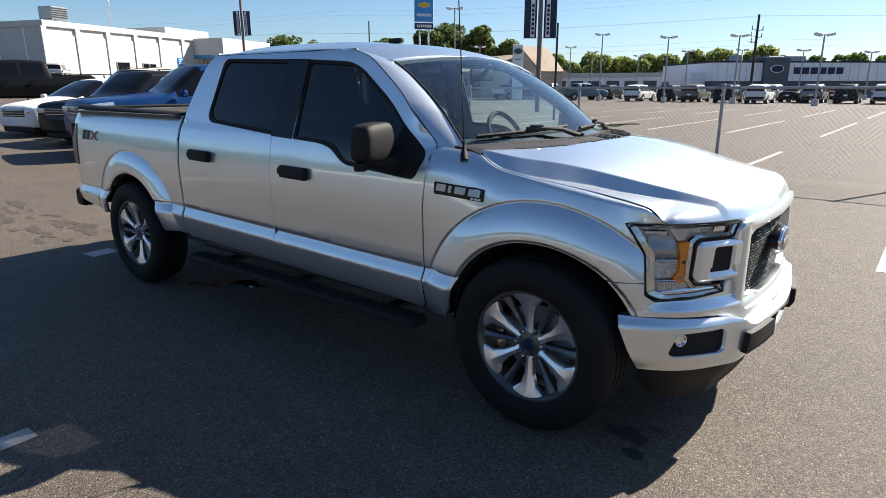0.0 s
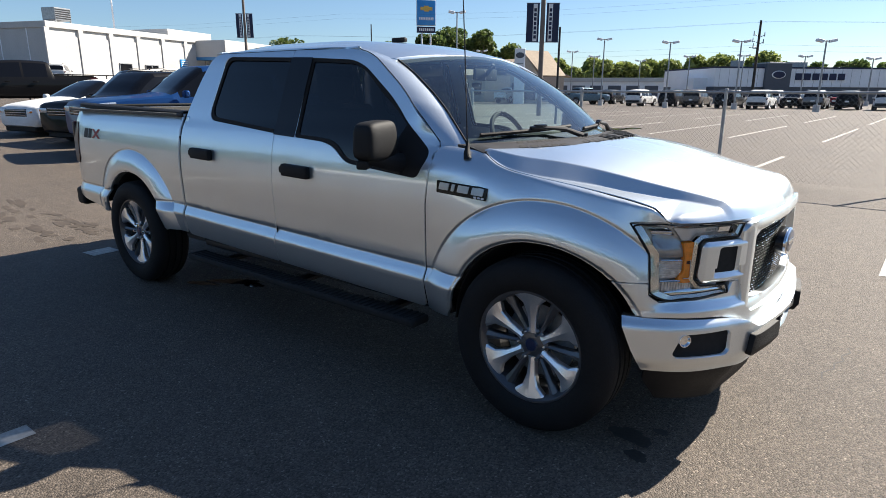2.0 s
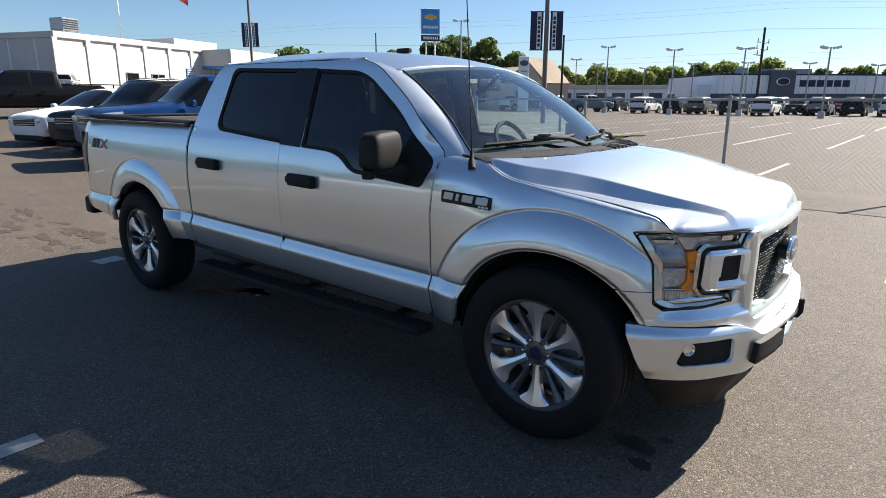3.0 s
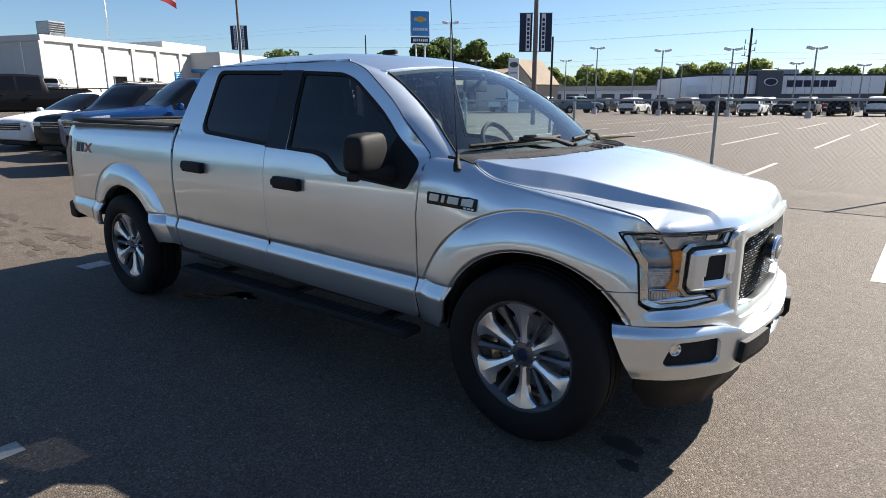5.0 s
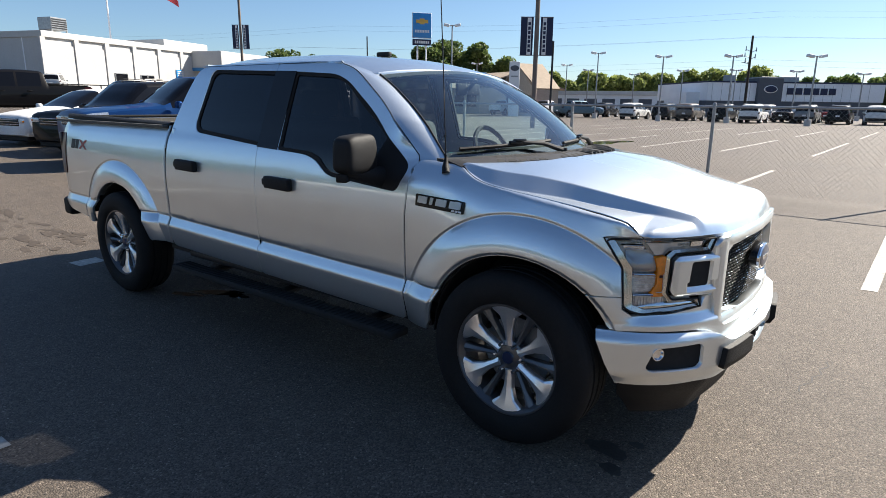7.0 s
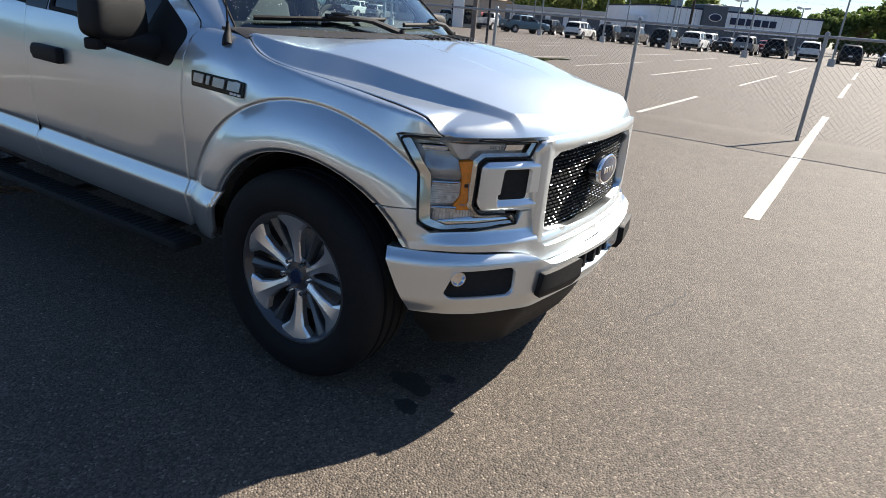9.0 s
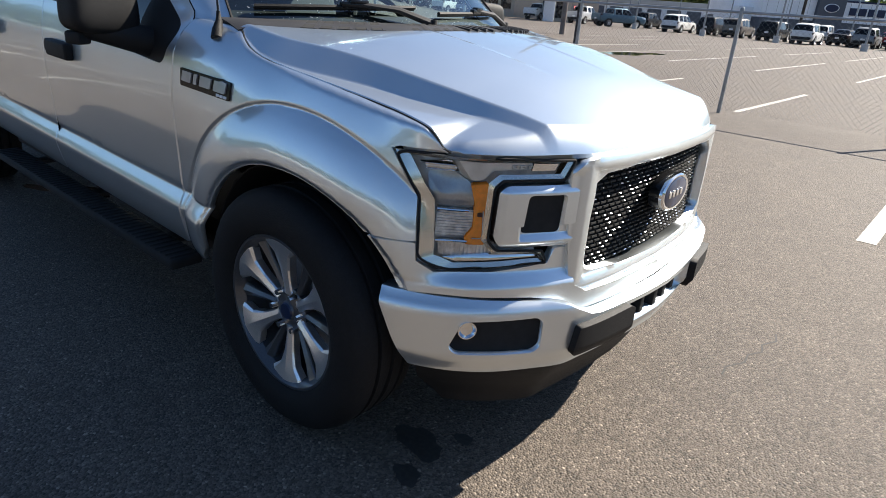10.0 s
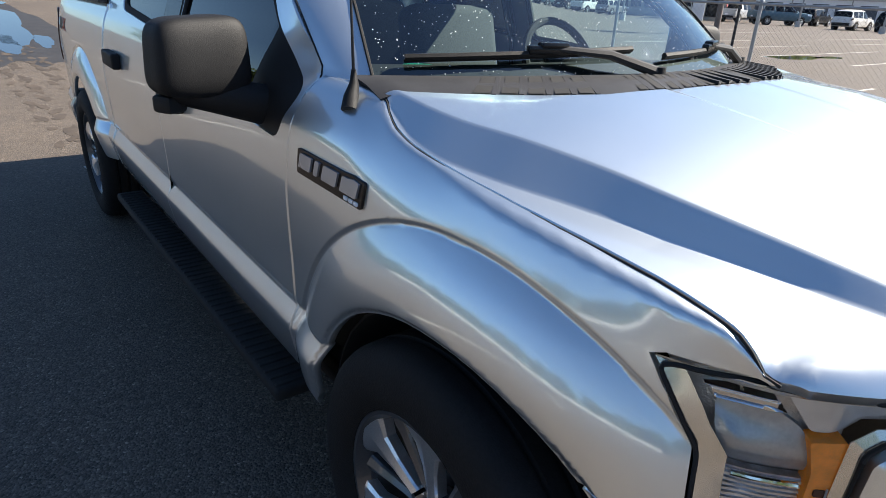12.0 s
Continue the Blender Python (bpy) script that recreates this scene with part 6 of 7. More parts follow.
    for x in (wf_, wr_):
        for sg in (-1, 1):
            out.append(("wheel_arch", moved(lathe([(0.0, 0.0), (wr + 0.065, 0.0), (wr + 0.065, -0.30), (0.0, -0.30)], 28, False), Matrix.Translation((x, sg * (wy + 0.048), wr + 0.02)) @ pose(0, 0, 0, 0, 0, 0 if sg > 0 else 180)), "matte_black", ""))
            out.append(("tyre", moved(lathe([(wr * 0.62, -0.02), (wr * 0.66, 0.01), (wr * 0.92, 0.014), (wr, -0.03), (wr, -0.18), (wr * 0.62, -0.2)], 28), Matrix.Translation((x, sg * (wy + 0.055), wr)) @ pose(0, 0, 0, 0, 0, 0 if sg > 0 else 180)), "rubber", ""))
            sp = [moved(block(-0.025, 0.025, -0.03, 0.006, 0.03, wr * 0.63, 0.004, 1), pose(0, 0, 0, 0, 72 * k, 0)) for k in range(5)]
            out.append(("rim", moved(join(lathe([(wr * 0.58, -0.01), (wr * 0.64, 0.012), (wr * 0.64, -0.06), (wr * 0.56, -0.06)], 28), lathe([(0.0, 0.008), (0.05, 0.006), (0.06, -0.03), (0.0, -0.03)], 16, False), *sp), Matrix.Translation((x, sg * (wy + 0.055), wr)) @ pose(0, 0, 0, 0, 0, 0 if sg > 0 else 180)), "machined", ""))
    xb_, xf_ = xs[0], xs[-1]
    front, back = rows[-1], rows[0]
    zg = front[2]
    out.append(("grille", block(xf_ - 0.14, xf_ + 0.010, -0.46, 0.46, zg - 0.14, zg + 0.06, 0.03, 2), "gloss_black", "dark grille"))
    for k in range(3):
        out.append(("grille_bar", block(xf_ - 0.10, xf_ + 0.020, -0.44, 0.44, zg - 0.10 + 0.06 * k, zg - 0.085 + 0.06 * k, 0.004, 1), "chrome", "bright grille bar"))
    for sg in (-1, 1):
        a, b = sorted((sg * 0.47, sg * (front[4] - 0.015)))
        out.append(("headlamp", block(xf_ - 0.40, xf_ + 0.012, a, b, zg - 0.07, zg + 0.045, 0.03, 2), "lamp_mirror", "clear front lamp"))
        out.append(("front_indicator", block(xf_ - 0.30, xf_ + 0.018, *sorted((sg * (front[4] - 0.09), sg * (front[4] - 0.012))), zg - 0.05, zg + 0.02, 0.02, 1), "amber", "amber indicator"))
    out.append(("lower_intake", block(xf_ - 0.16, xf_ - 0.02, -0.55, 0.55, front[1] - 0.02, front[1] + 0.10, 0.03, 1), "matte_black", ""))
    out.append(("front_skirt", block(xf_ - 0.34, xf_ - 0.06, -0.64, 0.64, front[1] - 0.16, front[1] + 0.02, 0.03, 1), "black_plastic", ""))
    out.append(("rear_skirt", block(xb_ - 0.02, xb_ + 0.16, -0.76, 0.76, back[1] - 0.16, back[1] + 0.08, 0.03, 1), "black_plastic", ""))
    out.append(("number_plate", block(xb_ - 0.04, xb_ + 0.02, -0.16, 0.16, back[1] + 0.12, back[1] + 0.26, 0.004, 1), "sign_white", "white plate with plain bars"))
    for sg in (-1, 1):
        a, b = sorted((sg * (wb + 0.02), sg * (wb + 0.20)))
        out.append(("door_mirror", block(x0 - 0.30, x0 - 0.18, a, b, zb + 0.0, zb + 0.15, 0.03, 1), None, ""))
        hx = [x0 - 1.0, x0 - 1.95]
        for x in hx:
            a, b = sorted((sg * (wb + 0.02), sg * (wb + 0.065)))
            out.append(("door_handle", block(x - 0.09, x + 0.09, a, b, zb - 0.16, zb - 0.12, 0.008, 1), None, ""))
    if kind == "pickup":
        # a matte black slab on the solid body stands for the dark inside of the bed
        out.append(("bed_inside", block(-2.80, -1.36, -0.82, 0.82, 1.32, 1.350, 0.01, 1), "matte_black", "dark open bed"))
    else:
        for sg in (-1, 1):
            if kind == "suv":
                out.append(("roof_rail", pipe([(x1 - 0.3, sg * (wt - 0.06), zr + 0.02), (x1 - 0.4, sg * (wt - 0.06), zr + 0.055), (x2 + 0.5, sg * (wt - 0.06), zr + 0.055), (x2 + 0.35, sg * (wt - 0.06), zr + 0.02)], 0.016, 6), "gloss_black", ""))
    return out


def vehicle(kind, color, label, x, y, turn, group=""):
    """A parked vehicle whose meshes are shared by its kind; the paint sits on the object."""
    if kind not in CAR_MESH:
        CAR_MESH[kind] = []
        for n, shape, mat, lab in car_parts(kind):
            me = bpy.data.meshes.new(n)
            me.from_pydata([tuple(p) for p in shape[0]], [], [tuple(q) for q in shape[1]])
            me.update()
            bm = bmesh.new()
            bm.from_mesh(me)
            bmesh.ops.recalc_face_normals(bm, faces=bm.faces)
            bm.to_mesh(me)
            bm.free()
            me.shade_smooth()
            me.set_sharp_from_angle(angle=radians(40))
            me.materials.append(M[mat] if mat else None)
            CAR_MESH[kind].append((n, me, mat, lab))
    names = {"suv": "parked_suv", "sedan": "parked_sedan", "pickup": "parked_pickup"}
    e = thing(names[kind], label, {"suv": "car", "sedan": "car", "pickup": "pickup truck"}[kind], (x, y, float(ground_z(x, y))), turn, group)
    paint = car_paint(*color)
    for n, me, mat, lab in CAR_MESH[kind]:
        ob = new(n, me)
        ob.parent = e
        if mat is None:
            ob.material_slots[0].link = 'OBJECT'
            ob.material_slots[0].material = paint
        if lab:
            tagged(ob, lab)
    return e


BLACK, WHITE, BLUE = ("black", (0.006, 0.006, 0.007), 0.0), ("white", (0.72, 0.72, 0.71), 0.0), ("blue", (0.006, 0.038, 0.14), 0.4)
GREY, BROWN, RED, PALE, STEEL = ("grey", (0.22, 0.225, 0.23), 0.6), ("brown", (0.16, 0.14, 0.12), 0.6), ("red", (0.22, 0.02, 0.02), 0.2), ("pale", (0.45, 0.46, 0.47), 0.6), ("steel_blue", (0.10, 0.16, 0.20), 0.6)
near = "cars parked behind the truck"
vehicle("pickup", BLUE, "blue pickup truck with a dark windscreen parked at an angle", -12.1, 5.1, -98, near)
vehicle("suv", BLACK, "black SUV with bright grille parked beside a white sedan", -15.2, 5.0, -77, near)
vehicle("sedan", WHITE, "white sedan parked between dark cars", -17.9, 5.0, -77, near)
vehicle("pickup", BLACK, "black crew-cab pickup parked on the rising lot", -28.6, 6.3, -100, near)
vehicle("suv", BLACK, "black SUV parked behind the blue pickup", -22.4, 8.4, -80, near)
vehicle("suv", PALE, "silver SUV parked in front of a white building", -72.0, 24.5, 150, near)
row = "cars parked along the far row"
far = [("pickup", WHITE, "white pickup truck in the far row", -36.02, 56.31, 95), ("pickup", RED, "red pickup truck in the far row", -34.79, 60.57, 95), ("pickup", PALE, "silver pickup truck in the far row", -30.34, 55.34, 95), ("pickup", STEEL, "steel-blue pickup truck in the far row", -25.79, 53.51, 60),
       ("suv", BLACK, "black SUV in the far row", -25.24, 58.9, 92), ("suv", WHITE, "white SUV in the far row", -19.81, 52.74, 88), ("suv", BLACK, "black SUV in the far row", -17.28, 53.77, 90), ("suv", BROWN, "bronze-grey SUV in the far row", -14.82, 52.49, 90),
       ("suv", BLACK, "black SUV in the far row", -11.95, 51.41, 90), ("suv", WHITE, "white SUV with dark windows in the far row", -9.46, 50.74, 90), ("sedan", BLACK, "black sedan in the far row", -7.92, 55.8, 85), ("suv", GREY, "grey SUV in the far row", -6.26, 54.45, 90),
       ("sedan", RED, "red sedan in the far row", -5.49, 60.23, 90), ("suv", BLACK, "black SUV in the far row", -3.97, 53.98, 90), ("suv", WHITE, "white SUV in the far row", -1.67, 54.02, 92), ("suv", BLACK, "black SUV in the far row", 0.98, 55.54, 92),
       ("sedan", WHITE, "white sedan in the far row", 3.73, 57.46, 92), ("suv", GREY, "grey SUV in the far row", 6.76, 58.38, 92), ("suv", BROWN, "bronze-grey SUV in the far row", -17.68, 60.58, 90), ("suv", GREY, "grey SUV in the far row", -14.14, 61.98, 90), ("suv", PALE, "silver SUV in the far row", -10.63, 62.38, 88)]
for kind, col, lab, x, y, turn in far:
    vehicle(kind, col, lab, -0.26 + 1.2 * x, 0.65 + 1.2 * y, turn, row)
for k, (kind, col) in enumerate((("suv", GREY), ("pickup", WHITE), ("suv", BLACK), ("pickup", STEEL), ("sedan", PALE), ("suv", WHITE), ("pickup", BLACK))):
    vehicle(kind, col, {"suv": "SUV", "pickup": "pickup truck", "sedan": "sedan"}[kind].join(("parked ", " near a tan-roofed building")), -50.2 - 4.0 * k, 62.6 + 0.6 * k, 95, row)

# ---------------------------------------------------------------- lamp posts, poles, signs


def lamp_post(x, y, height, turn=0.0, group="lamp posts of the lot"):
    z = float(ground_z(x, y))
    e = thing("lamp_post", "tall grey lamp post with two box lamps", "lamp post", (x, y, z), turn, group)
    put("pole", rod((0, 0, 0), (0, 0, height), 0.085, 0.06, 10), M["galvanised"], e)
    put("footing", rod((0, 0, 0), (0, 0, 0.55), 0.26, 0.26, 14), M["white_wall"], e)
    put("arm", rod((-0.50, 0, height - 0.06), (0.50, 0, height - 0.06), 0.035, n=8), M["galvanised"], e)
    for sg in (-1, 1):
        put("lamp_box", moved(block(-0.27, 0.27, -0.20, 0.20, -0.11, 0.11, 0.03, 1), Matrix.Translation((sg * 0.52, 0, height - 0.02)) @ pose(0, 0, 0, 0, sg * -12, 0)), M["grey_wall"], e)


for x, y, h in ((-28.0, 62.26, 7.0), (-19.5, 58.22, 6.1), (-13.1, 57.74, 5.9), (-6.28, 55.14, 5.5), (0.0, 54.36, 5.2), (-25.0, 82.39, 6.0), (-18.5, 82.61, 5.95), (-11.5, 81.03, 5.6), (-5.1, 83.73, 5.3), (-39.9, 78.5, 6.9), (-37.4, 80.23, 6.25), (-35.8, 93.4, 6.15), (-35.06, 45.05, 8.6), (6.1, 55.89, 5.2), (-50.5, 71.51, 7.0)):
    lamp_post(x, y, h, 40)


def banner_pole(x, y, h, z0, z1, wide, lab):
    e = thing("banner_pole", lab, "banner pole", (x, y, float(ground_z(x, y))), 37)
    put("pole", rod((0, 0, 0), (0, 0, h), 0.16, 0.12, 14), M["pole_brown"], e)
    for sg in (-1, 1):
        v, f = [], []
        for j in range(9):
            for i in range(5):
                u, w = i / 4, j / 8
                v.append((sg * (0.22 + wide * u), 0.03 * math.sin(5 * w + 2 * u), z0 + (z1 - z0) * w))
        f = [(j * 5 + i, j * 5 + i + 1, (j + 1) * 5 + i + 1, (j + 1) * 5 + i) for j in range(8) for i in range(4)]
        ban = put("banner", thick((v, f), 0.01), M["sign_navy"], e, "navy banner with a pale stripe of bars")
        put("banner_stripe", block(sg * (0.22 + wide * 0.32) - wide * 0.16, sg * (0.22 + wide * 0.32) + wide * 0.16, -0.06, 0.06, z0 + 0.05, z1 - 0.05, 0.004, 1), M["sign_white"], ban)
        for k in range(7):
            zc = z0 + (z1 - z0) * (0.14 + 0.115 * k)
            put("banner_bar", block(sg * (0.22 + wide * 0.32) - wide * 0.10, sg * (0.22 + wide * 0.32) + wide * 0.10, -0.065, 0.065, zc - 0.11, zc + 0.08), M["sign_navy"], ban)
        for z in (z0, z1):
            put("banner_arm", rod((0, 0, z), (sg * (0.25 + wide), 0, z), 0.02, n=8), M["galvanised"], e)


banner_pole(-18.62, 32.0, 13.0, 4.47, 6.75, 0.78, "brown pole with two navy banners in the lot")
banner_pole(-61.0, 40.0, 17.0, 5.3 - 0.0, 7.85, 0.72, "pole with two navy banners near the white building")
thin = thing("sign_post", "thin dark steel post standing in the lot", "post", (-12.99, 23.68, 0))
put("post", rod((0, 0, 0), (0, 0, 4.41), 0.06, 0.05, 10), M["steel_dark"], thin)
post2 = thing("street_pole", "thin dark pole behind the truck", "pole", (-69.5, 68.7, float(ground_z(-69.5, 68.7))))
put("pole", rod((0, 0, 0), (0, 0, 10.4), 0.12, 0.09, 10), M["steel_dark"], post2)

pylon = thing("pylon_sign", "blue pylon sign with a gold cross mark on two posts", "sign", (-62.75, 73.9, -0.35), 52)
for sg in (-0.7, 0.7):
    put("post", rod((sg, 0, 0), (sg, 0, 10.5), 0.13, n=10), M["grey_wall"], pylon)
board = put("sign_board", block(-1.45, 1.45, -0.25, 0.25, 11.6, 15.2, 0.05, 2), M["sign_blue"], pylon, "blue sign board")
put("sign_frame", block(-1.5, 1.5, -0.2, 0.2, 11.53, 15.27, 0.03, 1), M["sign_white"], board)
put("gold_mark", join(block(-0.95, 0.95, -0.29, -0.24, 13.75, 14.25, 0.04, 1), block(-0.38, 0.38, -0.29, -0.24, 13.58, 14.42, 0.04, 1)), M["sign_gold"], board, "gold cross mark")
for k in range(9):
    put("sign_bar", block(-1.15 + 0.26 * k, -0.97 + 0.26 * k, -0.28, -0.24, 12.35, 12.75), M["sign_white"], board)
low = put("sign_plate", block(-1.45, 1.45, -0.22, 0.22, 10.5, 11.4, 0.03, 1), M["sign_navy"], pylon, "dark plate with pale bars")
for k in range(8):
    put("sign_bar", block(-1.15 + 0.3 * k, -0.95 + 0.3 * k, -0.25, -0.21, 10.75, 11.15), M["sign_white"], low)

mast = thing("flagpole", "tall white flagpole flying a striped flag", "flagpole", (-98.0, 42.8, float(ground_z(-98.0, 42.8))), 65)
put("pole", rod((0, 0, 0), (0, 0, 22.2), 0.16, 0.08, 12), M["sign_white"], mast)
for k in range(7):
    v, f = [], []
    for i in range(25):
        u = i / 24
        for j in range(2):
            w = (k + j) / 7
            v.append((10.0 * u, 0.7 * math.sin(7 * u + 1.2 * w) * u, 21.5 - 6.2 * w - 3.0 * u ** 1.6 + 0.3 * math.sin(9 * u)))
    f = [(2 * i, 2 * i + 1, 2 * i + 3, 2 * i + 2) for i in range(24)]
    put("flag_stripe", thick((v, f), 0.02), M["flag_red" if k % 2 == 0 else "flag_white"], mast, "red flag stripe" if k % 2 == 0 else "white flag stripe")

up = thing("utility_pole", "dark wooden utility pole carrying wires", "utility pole", (-15.82, 76.8, 0), 20)
put("pole", rod((0, 0, 0), (0, 0, 9.4), 0.17, 0.12, 12), M["wood_pole"], up)
for x, z in ((-0.55, 7.9), (0.55, 7.8), (-0.6, 7.2), (0.5, 7.05), (-0.5, 6.6)):
    arm = put("insulator_arm", rod((0, 0, z - 0.25), (x, 0, z), 0.035, n=8), M["galvanised"], up)
    put("insulator", rod((x, 0, z - 0.15), (x, 0, z + 0.35), 0.07, 0.04, 8), M["galvanised"], arm)
put("lamp_arm", rod((0, 0, 6.3), (-0.9, 0, 6.5), 0.04, n=8), M["galvanised"], up)
wires_t = thing("power_lines", "thin dark power lines strung across the sky", "power lines", (0, 0, 0))
for k, (z, dy) in enumerate(((9.4, 0.0), (9.45, 1.2), (6.9, 0.3), (6.3, 0.6), (12.5, 9.0), (13.3, 10.0))):
    pts = [(-150 + 15 * i, 76 + dy + 0.32 * (-150 + 15 * i + 17.7), z + 0.9 * ((((i * 15 - 150 + 17.7) % 60) / 60 - 0.5) ** 2 * 4 - 1)) for i in range(21)]
    put("wire", pipe(pts, 0.006, 5), M["steel_dark"], wires_t)

# ---------------------------------------------------------------- buildings


def at_frame(p, q):
    """A frame with x from p towards q along the ground and y to the back."""
    d = Vector((q[0] - p[0], q[1] - p[1], 0))
    return math.degrees(math.atan2(d.y, d.x)), d.length


def white_building():
    A, B = (-77.5, 25.9), (-86.5, 50.7)
    turn, L = at_frame(A, B)
    base = float(ground_z(*A)) - 0.4
    e = thing("showroom_building", "long white showroom building with arched wall bays", "building", (A[0], A[1], base), turn)
    H = 6.6
    # the front faces -y here, so the frame's x runs along the facade and y into the building
    put("wall", block(0, L, 0.25, 22, 0, H, 0.0), M["white_wall"], e)
    put("parapet", block(-0.15, L + 0.1, 0.0, 22.2, H - 0.55, H + 0.15, 0.05, 1), M["white_wall"], e)
    n = 6
    for k in range(n + 1):
        x = L * k / n
        put("pilaster", block(x - 0.35, x + 0.35, 0.0, 0.3, 0, H - 0.5, 0.04, 1), M["white_wall"], e)
    for k in range(n):
        x0, x1 = L * k / n + 0.40, L * (k + 1) / n - 0.40
        arch = [(x0, 0.2), (x1, 0.2), (x1, H - 1.35)] + [(x1 + (x0 - x1) * t, H - 1.35 + 0.45 * math.sin(math.pi * t)) for t in np.linspace(0.08, 0.92, 9)] + [(x0, H - 1.35)]
        put("bay_panel", panel([arch], lambda u, v, i: (u, np.full_like(np.asarray(u, float), 0.12) + i, v), 0.6, 0.12), M["white_wall"], e, "recessed arched wall bay", smooth=False)
    for x0, x1, z1, name in ((9.7, 11.6, 2.55, "door"), (14.0, 15.0, 2.5, "window"), (15.15, 16.2, 2.5, "window")):
        w = put(name, block(x0, x1, 0.06, 0.30, 0.3, z1, 0.02, 1), M["window_dark"], e, "dark glazed " + name)
        put("frame", join(block(x0 - 0.08, x0, 0.02, 0.28, 0.3, z1 + 0.08), block(x1, x1 + 0.08, 0.02, 0.28, 0.3, z1 + 0.08), block(x0 - 0.08, x1 + 0.08, 0.02, 0.28, z1, z1 + 0.10)), M["galvanised"], w)
    sgn = put("wall_sign", block(20.6, 22.2, 0.0, 0.12, 2.5, 3.6, 0.02, 1), M["sign_blue"], e, "small blue wall sign with pale bars")
    for k in range(3):
        put("sign_bar", block(20.8, 22.0, -0.02, 0.02, 2.7 + 0.28 * k, 2.85 + 0.28 * k), M["sign_white"], sgn)
    can = put("entrance_canopy", block(L - 2.2, L + 10, -5.0, 8, 3.9, 6.4, 0.06, 1), M["white_wall"], e, "white entrance canopy with a blue band")
    put("blue_band", block(L - 2.26, L + 10.06, -5.06, 8, 3.6, 4.05), M["trim_blue"], can)
    put("canopy_pier", block(L - 1.6, L - 0.6, -4.5, -3.5, 0, 3.7), M["white_wall"], can)
    put("upper_block", block(L - 1.0, L + 9, 6, 16, 5, 8.3, 0.05, 1), M["white_wall"], e)
    ac = put("roof_unit", block(3.0, 5.2, 2.0, 4.0, H + 0.6, H + 2.0, 0.05, 1), M["galvanised"], e, "grey rooftop air unit")
    for k in range(5):
        put("unit_slat", block(3.1, 5.1, 1.96, 2.02, H + 0.75 + 0.24 * k, H + 0.88 + 0.24 * k), M["steel_dark"], ac)
    put("unit_legs", join(*[block(x - 0.06, x + 0.06, y - 0.06, y + 0.06, H, H + 0.65) for x in (3.1, 5.1) for y in (2.1, 3.9)]), M["galvanised"], ac)
    for k in range(4):
        put("wall_groove", block(-0.04, 0.02, 3 + 4.2 * k, 3.12 + 4.2 * k, 0, H - 0.5), M["grey_wall"], e)


white_building()
lf = thing("lot_railing", "dark railing along the edge of the raised lot", "railing", (0, 0, 0))
pa, pb = Vector((-34.0, 8.6, 0)), Vector((-30.5, 16.5, 0))
for k in range(6):
    p = pa.lerp(pb, k / 5)
    z = float(ground_z(p.x, p.y))
    put("post", rod((p.x, p.y, z), (p.x, p.y, z + 1.35), 0.03, n=8), M["steel_dark"], lf)
for dz in (0.75, 1.33):
    put("rail", rod((pa.x, pa.y, float(ground_z(pa.x, pa.y)) + dz), (pb.x, pb.y, float(ground_z(pb.x, pb.y)) + dz), 0.025, n=8), M["steel_dark"], lf)


def far_showroom():
    A, B = (-22.2, 84.5), (-3.7, 101.2)
    turn, L = at_frame(A, B)
    e = thing("grey_showroom", "pale grey flat-roofed showroom with a dark entrance tower", "building", (*A, 0), turn)
    put("wall", block(0, L, 0, 16, 2.2, 4.55), M["grey_wall"], e, "pale grey clad wall")
    put("lower_wall", block(0.1, L - 0.1, 0.15, 15.9, 0, 2.2), M["dark_wall"], e, "dark glazed lower wall")
    put("roof_edge", block(-0.05, L + 0.05, -0.05, 16.05, 4.55, 4.75), M["sign_navy"], e)
    tower = put("entrance_tower", block(6.7, 10.1, -0.5, 3, 0, 5.2, 0.03, 1), M["dark_wall"], e, "dark entrance tower")
    put("tower_cap", block(6.6, 10.2, -0.55, 3, 5.15, 5.3), M["galvanised"], tower)
    put("oval_badge", moved(lathe([(0.0, 0.05), (0.75, 0.05), (0.82, 0.0), (0.82, -0.05), (0.0, -0.05)], 32, False), Matrix.Translation((8.4, -0.52, 3.75)) @ pose(0, 0, 0, 0, 0, 180) @ Matrix.Diagonal((1.15, 1, 0.62, 1))), M["sign_white"], tower, "oval badge with a pale rim")
    put("badge_field", moved(lathe([(0.0, 0.07), (0.7, 0.07), (0.7, 0.0), (0.0, 0.0)], 32, False), Matrix.Translation((8.4, -0.52, 3.75)) @ pose(0, 0, 0, 0, 0, 180) @ Matrix.Diagonal((1.15, 1, 0.60, 1))), M["sign_navy"], tower, "navy badge field")
    x = 11.0
    for k in range(6):
        put("sign_bar", block(x, x + 0.92, -0.12, 0.0, 3.10, 3.95, 0.01, 1), M["sign_navy"], e, "dark bar of the wall sign")
        x += 1.19
    for k in range(18):
        put("wall_joint", block(1.3 * k + 0.6, 1.3 * k + 0.63, -0.02, 0.02, 2.2, 4.5), M["galvanised"], e)
    for a, b, h in ((6.2, 7.0, 0.9), (10.9, 13.2, 0.7), (13.8, 16.5, 0.75)):
        u = put("roof_unit", block(a, b, 6, 8, 4.7, 4.75 + h + 0.2, 0.04, 1), M["galvanised"], e, "grey rooftop air unit")
    put("side_wing", block(-1.9, 0, 2, 9, 0, 3.3), M["grey_wall"], e)


far_showroom()


